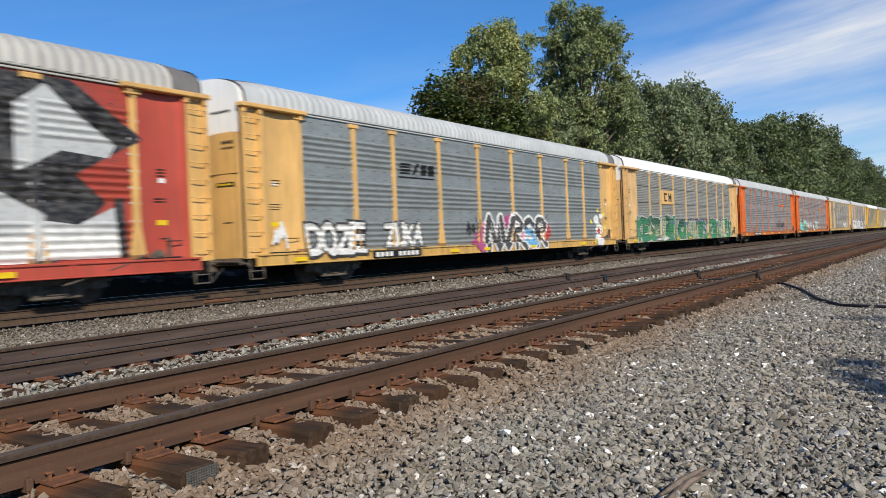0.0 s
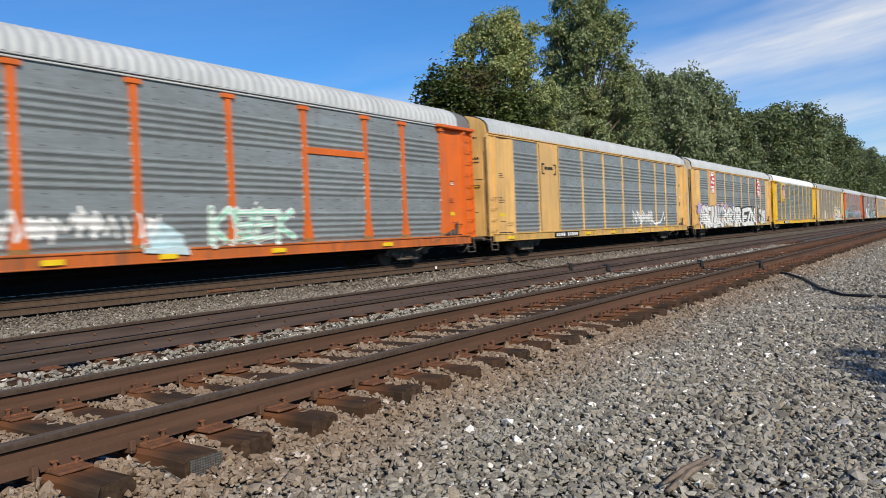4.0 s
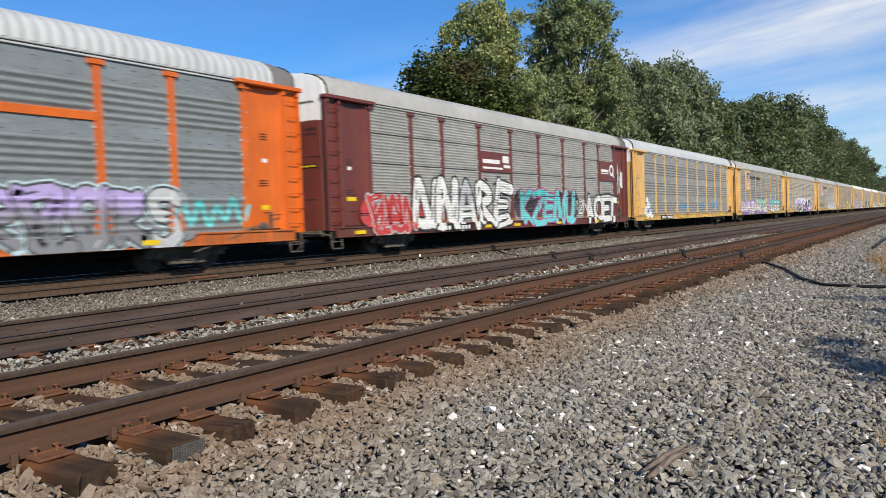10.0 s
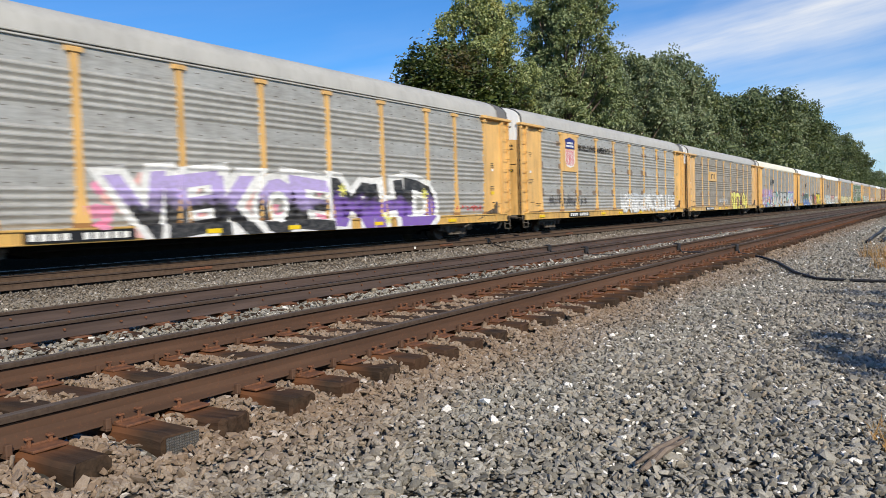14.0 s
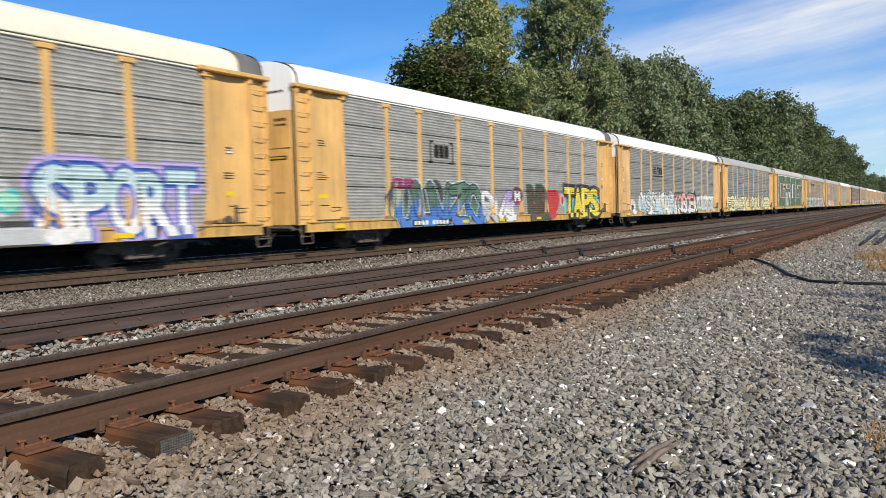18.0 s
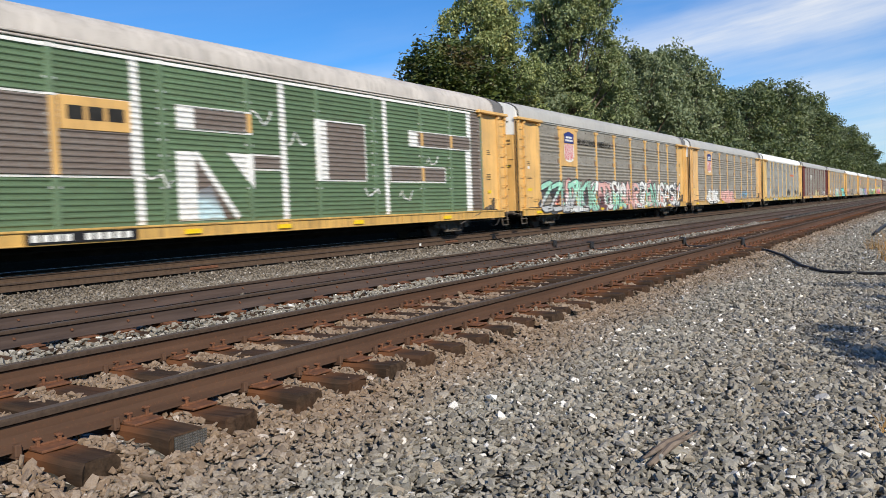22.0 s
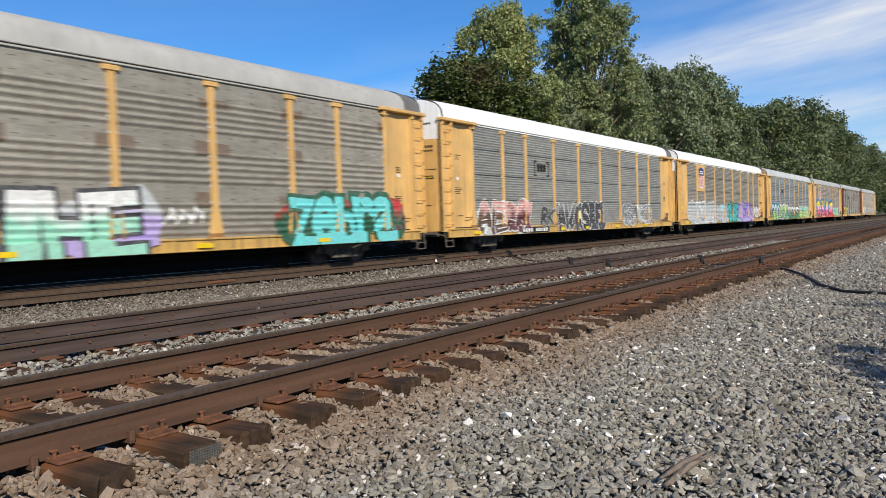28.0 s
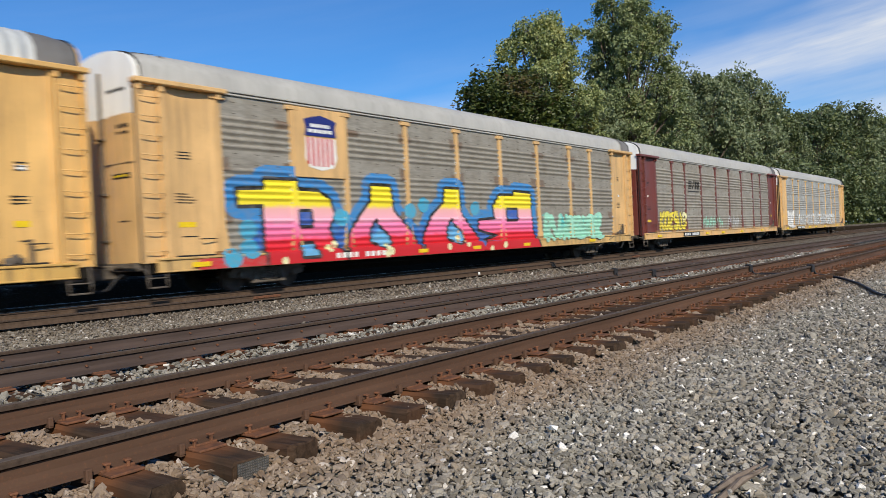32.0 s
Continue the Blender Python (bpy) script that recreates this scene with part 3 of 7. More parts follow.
for track, count in (("middle", 90), ("train", 70)):
    for i in range(count):
        x = -1.0 + i * 0.52 + tie_rng.uniform(-0.04, 0.04)
        tie = thing("railway_tie", {"middle": "dusty timber tie half buried in ballast", "train": "dark timber tie beneath the freight train"}[track], "railway tie", "ties of the %s track" % track,
                    pose(x, RAIL_Y[track] + GAUGE / 2 + tie_rng.uniform(-0.04, 0.04), RAIL_Z[track] - 0.188 - tie_rng.uniform(0, 0.01), 0, 0, tie_rng.uniform(-1.5, 1.5)), TIES[i % 6])
        if track == "middle" or i < 40:
            for side in (-1,) if track == "middle" else (-1, 1):
                part("tie_plate", PLATE, tie, at=pose(0, side * GAUGE / 2, 0.004))

for k in (0, 1):
    for i in range(24):
        part("rail_anchor", ANCHOR, rails["train", k], at=pose(4.0 + i * 1.04, 0, -0.17))
# bolt heads along the middle track's webs
BOLT = Mesh().tube([(0, 0, 0), (0, -0.02, 0)], 0.014, 6).data("bolt", ["rusty_plate"])
for k in (0, 1):
    for i in range(60):
        x = 2.0 + i * 0.62 + tie_rng.uniform(-0.2, 0.2)
        part("bolt", BOLT, rails["middle", k], at=pose(x, -0.012, -0.09))


# ---- loose stones ----
def stone_shapes(count, seed):
    r = np.random.RandomState(seed)
    t = (1 + 5 ** 0.5) / 2
    base = np.array([(-1, t, 0), (1, t, 0), (-1, -t, 0), (1, -t, 0), (0, -1, t), (0, 1, t), (0, -1, -t), (0, 1, -t), (t, 0, -1), (t, 0, 1), (-t, 0, -1), (-t, 0, 1)]) / 1.9
    faces = np.array([(0, 11, 5), (0, 5, 1), (0, 1, 7), (0, 7, 10), (0, 10, 11), (1, 5, 9), (5, 11, 4), (11, 10, 2), (10, 7, 6), (7, 1, 8), (3, 9, 4), (3, 4, 2), (3, 2, 6), (3, 6, 8), (3, 8, 9), (4, 9, 5),
                      (2, 4, 11), (6, 2, 10), (8, 6, 7), (9, 8, 1)])
    shapes = []
    for _ in range(count):
        v = np.clip(base * (1 + r.uniform(-0.3, 0.55, (12, 1))) + r.uniform(-0.25, 0.25, (12, 3)), (-0.95, -0.8, -0.62), (0.95, 0.8, 0.62))
        v += r.uniform(-0.04, 0.04, (12, 3))
        shapes.append(v * r.uniform((0.8, 0.6, 0.34), (1.3, 1.0, 0.6)))
    return np.array(shapes), faces


SHAPES, SFACES = stone_shapes(14, 3)


def scatter(name, zones, seed, label):
    """Many loose stones in one mesh; each zone: x0, x1, y0, y1, stones per square metre, size, sink."""
    r = np.random.RandomState(seed)
    pos, size = [], []
    for x0, x1, y0, y1, dens, sz, sink in zones:
        n = int((x1 - x0) * (y1 - y0) * dens)
        q = np.stack([r.uniform(x0, x1, n), r.uniform(y0, y1, n)], 1)
        for track in ("near", "middle"):
            on = (q[:, 1] > RAIL_Y[track] - 0.56) & (q[:, 1] < RAIL_Y[track] + GAUGE + 0.56)
            if track == "near":
                ph = np.abs((q[:, 0] - TIE_X0 + TIE_STEP / 2) % TIE_STEP - TIE_STEP / 2)
                on &= ph < 0.125 + r.uniform(-0.03, 0.03, len(q))
            else:
                ph = np.abs((q[:, 0] + 1.0 + 0.26) % 0.52 - 0.26)
                on &= (ph < 0.10) & (r.uniform(0, 1, len(q)) < 0.7)
            for k in (0, 1):
                on |= np.abs(q[:, 1] - RAIL_Y[track] - k * GAUGE) < (0.065 if track == "near" else 0.10)
            q = q[~on]
        if name == "ballast_stones":
            q = q[~((q[:, 0] > 2.7) & (q[:, 0] < 3.35) & (q[:, 1] > 1.5) & (q[:, 1] < 1.95))]
        s = sz * np.exp(r.normal(0, 0.28, len(q)))
        z = ground_z(q[:, 1]) + s * 0.3 - sink + r.uniform(0, sz * 0.25, len(q))
        pos.append(np.column_stack([q, z]))
        size.append(s)
    pos, size = np.concatenate(pos), np.concatenate(size)
    n = len(pos)
    yaw, tilt, lean = r.uniform(0, 2 * np.pi, n), r.normal(0, 0.3, n), r.normal(0, 0.3, n)
    q = np.stack([np.cos(yaw / 2), np.cos(yaw / 2) * tilt - np.sin(yaw / 2) * lean, np.cos(yaw / 2) * lean + np.sin(yaw / 2) * tilt, np.sin(yaw / 2)], 1)
    q /= np.linalg.norm(q, axis=1)[:, None]
    w_, x_, y_, z_ = q.T
    rot = np.stack([1 - 2 * (y_ * y_ + z_ * z_), 2 * (x_ * y_ - z_ * w_), 2 * (x_ * z_ + y_ * w_), 2 * (x_ * y_ + z_ * w_), 1 - 2 * (x_ * x_ + z_ * z_), 2 * (y_ * z_ - x_ * w_),
                    2 * (x_ * z_ - y_ * w_), 2 * (y_ * z_ + x_ * w_), 1 - 2 * (x_ * x_ + y_ * y_)], 1).reshape(n, 3, 3)
    v = np.einsum("nij,nkj->nki", rot, SHAPES[r.randint(0, len(SHAPES), n)]) * (size / 2)[:, None, None] + pos[:, None, :]
    me = bpy.data.meshes.new(name)
    f = (SFACES[None] + (np.arange(n) * 12)[:, None, None]).reshape(-1)
    me.vertices.add(n * 12)
    me.vertices.foreach_set("co", v.reshape(-1))
    me.loops.add(len(f))
    me.loops.foreach_set("vertex_index", f.astype(np.int32))
    me.polygons.add(n * 20)
    me.polygons.foreach_set("loop_start", np.arange(0, n * 60, 3, dtype=np.int32))
    me.update(calc_edges=True)
    me.shade_flat()
    me.materials.append(MATS["ballast_stone"])
    return thing(name, label, "stones", kind="stuff", data=me)


scatter("ballast_stones", [(0.9, 8, -0.3, 3.4, 1400, 0.0375, 0.0), (8, 15, -0.4, 3.4, 950, 0.038, 0.0), (15, 30, 0.2, 3.4, 310, 0.047, 0.0), (30, 60, 0.6, 3.5, 90, 0.066, 0.0)], 11,
        "loose grey crushed stones beside the near track")
scatter("crib_stones", [(0.3, 9, 3.25, 6.1, 1350, 0.041, -0.006), (0.3, 9, 3.3, 5.9, 600, 0.04, -0.022), (9, 30, 3.3, 6.1, 330, 0.047, 0.008)], 12, "grey and tan stones between the near track's ties")
scatter("strip_stones", [(-1, 12, 6.0, 9.9, 330, 0.048, 0.004), (12, 40, 6.0, 9.9, 110, 0.06, 0.004)], 13, "pale stones along and between the middle track's rails")
scatter("shoulder_stones", [(-1, 16, 9.8, 15.7, 180, 0.045, 0.0), (16, 46, 9.8, 15.7, 60, 0.062, 0.0)], 14, "grey stones between the middle track and the train's track")

single = []
for s in SHAPES[:8]:
    m = Mesh().add([tuple(float(c) for c in v) for v in s], [tuple(int(i) for i in f) for f in SFACES])
    single.append(m.data("stone", ["single_stone"]))
srng = random.Random(21)
for i in range(300):
    x, y, s = srng.uniform(2.68, 3.37), srng.uniform(1.48, 1.97), 0.0195 * math.exp(srng.gauss(0, 0.25))
    ob = part("stone", single[i % 8], ground, at=pose(x, y, float(ground_z(y)) + s * (0.6 + srng.random() * 0.5), srng.uniform(-40, 40), srng.uniform(-40, 40), srng.uniform(0, 360)) @ Matrix.Diagonal((s, s, s, 1)))
big = Mesh().add([tuple(float(c) for c in v) for v in SHAPES[9]], [tuple(int(i) for i in f) for f in SFACES]).data("white_stone", [WHITE_MARK])
thing("white_stone", "large pale quartz stone lying on grey ballast", "stone", at=pose(4.47, 2.53, -0.315, 20, 10, 60) @ Matrix.Diagonal((0.05, 0.05, 0.05, 1)), data=big)


# ---- cable, scrap, weeds ----
def over(y, z, x):
    return [(x, y - 0.13, z - 0.20), (x, y - 0.06, z - 0.10), (x, y - 0.045, z + 0.018), (x, y + 0.045, z + 0.018), (x, y + 0.06, z - 0.1), (x, y + 0.14, z - 0.2)]


line = [(14.2, -0.6, -0.37), (14.26, 0.66, -0.355), (14.24, 1.14, -0.35), (14.4, 1.68, -0.345), (15.5, 2.17, -0.33), (17.7, 2.8, -0.31), (18.7, 3.3, -0.26)]
line += over(3.944, 0.0, 18.96) + [(19.3, 4.7, -0.2)] + over(5.449, 0.0, 19.54) + [(19.2, 6.5, -0.24)] + over(7.62, -0.045, 18.85) + [(19.4, 8.4, -0.22)] + over(9.125, -0.045, 19.87)
line += [(21.2, 10.2, -0.30), (24.6, 12.2, -0.43), (27.2, 14.5, -0.45), (28.2, 15.5, -0.33), (28.46, 15.74, -0.16), (28.46, 15.86, -0.15), (28.6, 16.2, -0.27)]
cable = thing("cable", "black rubber cable draped across the rails and ballast", "cable", data=Mesh().tube(line, 0.028, 8).data("cable", [CORD], True))
guard = Mesh().box(-0.10, 0.10, -0.075, -0.03, -0.155, 0.012, 0.012).box(-0.085, 0.085, -0.07, 0.07, 0.0, 0.022, 0.008).data("cable_guard", [CORD])
for gx, gy, gz in ((18.96, 3.944, 0.0), (19.54, 5.449, 0.0), (18.85, 7.62, -0.045), (19.87, 9.125, -0.045), (28.46, 15.83, -0.178)):
    part("cable_guard", guard, cable, "black rubber sleeve over the rail", at=pose(gx, gy, gz))
# the spare rail's fittings
spare = rails["spare", 0]
part("marker_tag", Mesh().box(-0.055, 0.055, -0.076, -0.06, -0.13, -0.04, 0.006).data("marker_tag", [WHITE_MARK]), spare, "small white tag", at=pose(23.0, 0, 0))
joint = Mesh().box(-0.45, 0.45, -0.045, -0.012, -0.125, -0.055, 0.01).data("joint_bar", ["rusty_plate"])
for jx in (1.4, 13.3, 25.2, 37.1):
    bar = part("joint_bar", joint, spare, "rust-orange joint bar", at=pose(jx, 0, 0))
    for k in range(4):
        part("bolt", BOLT, bar, at=pose(-0.33 + 0.22 * k, -0.04, -0.09))

rng = random.Random(31)
for x0, y0, x1, y1 in ((27.1, 1.78, 36.0, 1.66), (27.6, 1.35, 34.0, 1.2)):
    m = Mesh().tube([(x0 + (x1 - x0) * k / 8, y0 + (y1 - y0) * k / 8 + rng.uniform(-0.04, 0.04), -0.33 + 0.02 * k) for k in range(9)], 0.05, 7)
    thing("pipe", "black pipe lying on the ballast shoulder", "pipe", "pipes beside the track", data=m.data("pipe", [CORD], True))


def weed(name, x, y, count, height, spread, label, mat):
    """A tuft of thin bent blades."""
    r = random.Random(name + str(x))
    m = Mesh()
    for _ in range(count):
        a, q = r.uniform(0, 6.28), spread * math.sqrt(r.random())
        bx, by = x + q * math.cos(a), y + q * math.sin(a)
        h, lean, wd = height * r.uniform(0.4, 1.1), r.uniform(0.1, 0.7) * height, r.uniform(0.003, 0.007)
        dx, dy = math.cos(r.uniform(0, 6.28)), math.sin(r.uniform(0, 6.28))
        z = float(ground_z(by)) - 0.01
        v = []
        for k in range(4):
            s = k / 3
            px, py, pz, ww = bx + dx * lean * s * s, by + dy * lean * s * s, z + h * s, wd * (1 - s * 0.85)
            v += [(px - dy * ww, py + dx * ww, pz), (px + dy * ww, py - dx * ww, pz)]
        m.add(v, [(0, 1, 3, 2), (2, 3, 5, 4), (4, 5, 7, 6)])
    return thing(name, label, "weeds", "dry weeds", data=m.data(name, [mat]))


weed("dry_weeds", 20.8, 0.75, 500, 0.45, 0.8, "tuft of dry orange-brown grass on the ballast", "dry_grass")
weed("dry_weeds", 17.6, 0.5, 400, 0.35, 0.6, "tuft of dry brown and green grass on the ballast", "dry_grass")
weed("dry_weeds", 5.0, 0.02, 350, 0.14, 0.32, "low tuft of dry straw among stones", "dry_grass")
m = Mesh()
wr = random.Random(4)
for k in range(5):
    o = wr.uniform(-0.02, 0.02)
    m.tube([(-0.19 + wr.uniform(0, 0.08), o, o), (0.0, o + 0.008, wr.uniform(0, 0.012)), (0.2 - wr.uniform(0, 0.1), o * 1.4, 0.01)], [0.006, 0.014, 0.004], 6)
thing("broken_wood", "splintered grey-brown scrap of timber on stones", "wood scrap", at=pose(3.98, 1.2, -0.335, 0, -3, -12) @ Matrix.Diagonal((1.4, 1.4, 1.2, 1)), data=m.data("broken_wood", ["grey_driftwood"]))


# ---- trees ----
def tree_data(seed, height, lobes, leaves, leaf, trunk_r, spread=1.0):
    """lobes: x, y, z, rx, ry, rz as shares of the height."""
    r = np.random.RandomState(seed)
    pr = random.Random(seed)
    t = Mesh()
    n = 7
    pts = [(0.012 * height * pr.uniform(-1, 1) * (k > 0), 0.012 * height * pr.uniform(-1, 1) * (k > 0), height * 0.86 * k / n - (0.4 if k == 0 else 0)) for k in range(n + 1)]
    t.tube(pts, [trunk_r * (1.25 if k == 0 else 1 - 0.9 * k / n) for k in range(n + 1)], 9)
    for lx, ly, lz, rx, ry, rz in lobes:
        k = min(n - 2, max(1, int(lz * n * 0.62)))
        a, b = Vector(pts[k]), Vector((lx * height, ly * height, lz * height))
        mid = a.lerp(b, 0.5) + Vector((0, 0, 0.02 * height))
        rr = trunk_r * (0.5 - 0.3 * lz)
        t.tube([a, mid, b], [rr, rr * 0.7, rr * 0.3], 6)
        for _ in range(5):
            c = b + Vector((pr.uniform(-rx, rx), pr.uniform(-ry, ry), pr.uniform(-0.3 * rz, rz))) * height * 0.8
            t.tube([mid.lerp(b, pr.uniform(0.2, 0.9)), b.lerp(c, 0.6), c], [rr * 0.35, rr * 0.22, rr * 0.08], 5)
    vol = np.array([q[3] * q[4] * q[5] for q in lobes]) ** 0.7
    vol /= vol.sum()
    cs, out = [], []
    per = 34
    for q, share in zip(lobes, vol):
        k = max(8, int(leaves * share / per))
        d = r.normal(size=(k, 3))
        d /= np.linalg.norm(d, axis=1)[:, None]
        rad = r.uniform(0.35, 1.0, (k, 1)) ** 0.4 * (1 + 0.22 * np.sin(d[:, :1] * 5 + q[0] * 40) * np.cos(d[:, 2:] * 4 + q[1] * 40))
        cs.append(np.array(q[:3]) * height + d * rad * np.array(q[3:]) * height)
        out.append(d)
    cs, out = np.concatenate(cs), np.repeat(np.concatenate(out), per, 0)
    k = len(cs)
    sp = leaf * 2.2 * spread * np.exp(r.normal(0, 0.3, (k, 1, 1)))
    p = (cs[:, None, :] + np.clip(r.normal(size=(k, per, 3)), -1.5, 1.5) * sp * np.array([1, 1, 0.8])).reshape(-1, 3)
    n = len(p)
    up = out * 0.6 + np.array([0, 0, 0.35]) + r.normal(size=(n, 3)) * 0.85
    up /= np.linalg.norm(up, axis=1)[:, None]
    a = np.cross(up, r.normal(size=(n, 3)))
    a /= np.linalg.norm(a, axis=1)[:, None]
    b = np.cross(up, a)
    s = leaf * np.exp(r.normal(0, 0.25, (n, 1)))
    v = np.stack([p - a * s, p + b * s * 0.62, p + a * s, p - b * s * 0.62], 1)
    me = bpy.data.meshes.new("crown")
    me.vertices.add(n * 4)
    me.vertices.foreach_set("co", v.reshape(-1))
    me.loops.add(n * 4)
    me.loops.foreach_set("vertex_index", np.arange(n * 4, dtype=np.int32))
    me.polygons.add(n)
    me.polygons.foreach_set("loop_start", np.arange(0, n * 4, 4, dtype=np.int32))
    me.update(calc_edges=True)
    return t.data("trunk", ["bark"], True), me


def lobes_of(seed, count, wide, low, high, size):
    r = random.Random(seed)
    out = []
    for k in range(count):
        z = low + (high - low) * (k + 0.5) / count + r.uniform(-0.04, 0.04)
        u = min(1.0, max(0.0, (z - low) / (high - low)))
        env = min(1.0, 0.45 + 2.2 * u) * math.sqrt(max(0.03, 1 - (max(0.0, u - 0.45) / 0.6) ** 2))
        a, q = k * 2.4 + r.uniform(-0.5, 0.5), wide * env * math.sqrt(r.uniform(0.15, 1))
        s = size * r.uniform(0.75, 1.25)
        out.append((q * math.cos(a), q * math.sin(a), z, s, s, s * r.uniform(0.7, 1.05)))
    return out


TREES = {
    "poplar": tree_data(1, 23.0, lobes_of(1, 70, 0.235, 0.12, 0.95, 0.056), 76000, 0.125, 0.45),
    "poplar_b": tree_data(2, 27.0, lobes_of(7, 76, 0.205, 0.10, 0.97, 0.058), 100000, 0.135, 0.5),
    "maple": tree_data(3, 14.6, lobes_of(3, 40, 0.25, 0.2, 0.92, 0.115), 60000, 0.12, 0.3, spread=1.1),
    "willow": tree_data(4, 21.0, lobes_of(4, 34, 0.22, 0.12, 0.94, 0.085), 30000, 0.19, 0.4),
    "oak": tree_data(5, 24.0, lobes_of(5, 34, 0.24, 0.1, 0.93, 0.095), 22000, 0.26, 0.45),
    "sapling": tree_data(8, 8.0, lobes_of(8, 18, 0.34, 0.3, 0.85, 0.13), 9000, 0.065, 0.06),
    "bush": tree_data(6, 7.0, lobes_of(6, 16, 0.32, 0.12, 0.8, 0.16), 8000, 0.18, 0.12),
}
TREE_LABEL = {"poplar": ("tall cottonwood tree with loose yellow-green foliage", "poplar_leaves"), "poplar_b": ("tall dense cottonwood tree with dark green foliage", "cottonwood_leaves"),
              "maple": ("rounded dark maple with red tinged leaves", "maple_leaves"), "willow": ("grey-green leafy tree in the lineside wood", "grey_leaves"),
              "oak": ("broad dark green tree in the lineside wood", "green_leaves"), "sapling": ("slender open young tree beside the ballast", "green_leaves"), "bush": ("dense green bush below the trees", "green_leaves")}


def tree(kind, x, y, turn=0.0, size=1.0, tall=1.0):
    trunk, crown = TREES[kind]
    label, mat = TREE_LABEL[kind]
    if not crown.materials:
        crown.materials.append(MATS[mat])
    ob = thing("bush" if kind == "bush" else "tree", label, "bush" if kind == "bush" else "tree", "lineside trees", pose(x, y, float(ground_z(y)) - 0.1, 0, 0, turn) @ Matrix.Diagonal((size, size, size * tall, 1)))
    part("trunk", trunk, ob)
    part("crown", crown, ob)
    return ob


tree("maple", 53.6, 32.9, 20, 1.45, 0.62)
tree("poplar", 67.6, 37.6, 0, 0.97)
tree("poplar_b", 85.1, 36.3, 60, 1.03)
tree("willow", 79.0, 38.0, 300, 0.72)
tree("willow", 74.0, 40.0, 210, 0.62)
tree("willow", 95.0, 36.0, 10, 0.9)
tree("willow", 105.0, 35.0, 100, 1.02)
tree("willow", 116.0, 35.0, 200, 1.08)
tree("willow", 128.0, 35.0, 30, 1.14)
tree("oak", 141.0, 35.0, 40, 0.86)
for bx, by, bs in ((60, 33, 1.1), (66, 33, 1.2), (73, 32, 1.2), (80, 32, 1.2), (88, 31, 1.3), (97, 31, 1.3), (107, 30, 1.4), (118, 30, 1.4), (131, 29, 1.5), (146, 29, 1.5), (163, 28, 1.6), (182, 28, 1.7)):
    tree("bush", bx, by, bx * 37 % 360, bs)
for i, (bx, by, bs) in enumerate(((156, 36, 0.9), (176, 35, 1.02), (190, 36, 1.1), (207, 34, 1.22), (224, 34, 1.27), (243, 34, 1.25), (264, 34, 1.22), (288, 34, 1.2), (316, 33, 1.15), (346, 32, 1.15), (382, 32, 1.12),
                                  (420, 30, 1.0), (500, 26, 0.8), (580, 23, 0.75), (680, 18, 0.8), (780, 10, 0.8), (860, -4, 0.8), (186, 46, 1.15), (236, 46, 1.25), (300, 46, 1.3), (370, 45, 1.2))):
    tree("oak" if i % 4 else "willow", bx, by, i * 71 % 360, bs)
for bx, by, bs in ((205, 27, 1.6), (232, 27, 1.7), (262, 26, 1.7), (298, 26, 1.8), (340, 25, 1.8), (390, 24, 1.8), (450, 22, 1.8), (520, 19, 1.9), (600, 15, 1.9), (690, 10, 2.0), (790, 2, 2.0)):
    tree("bush", bx, by, bx * 37 % 360, bs)
# trees on the camera's side, whose shade lies on the ballast
tree("sapling", 1.6, -8.35, 40, 0.9)
tree("sapling", 3.8, -8.75, 150, 1.0)
tree("sapling", 6.4, -9.1, 250, 1.0)


# ---- auto-rack cars ----
PITCH, LENGTH, TRAIN_Y, CAR_Z = 28.34, 27.15, 17.41, -0.22
TRUCK_Z = RAIL_Z["train"] - CAR_Z
POSTS = [2.2, 4.65, 6.7, 9.5, 12.3, 15.1, 17.9, 20.7, 22.7, 25.05]
BAYS = list(zip(POSTS, POSTS[1:]))
Z0, Z1 = 1.08, 5.10


FLARE = paint("rust_stained_paint", (0.30, 0.15, 0.05), dirt=0.6, rust=0.5)


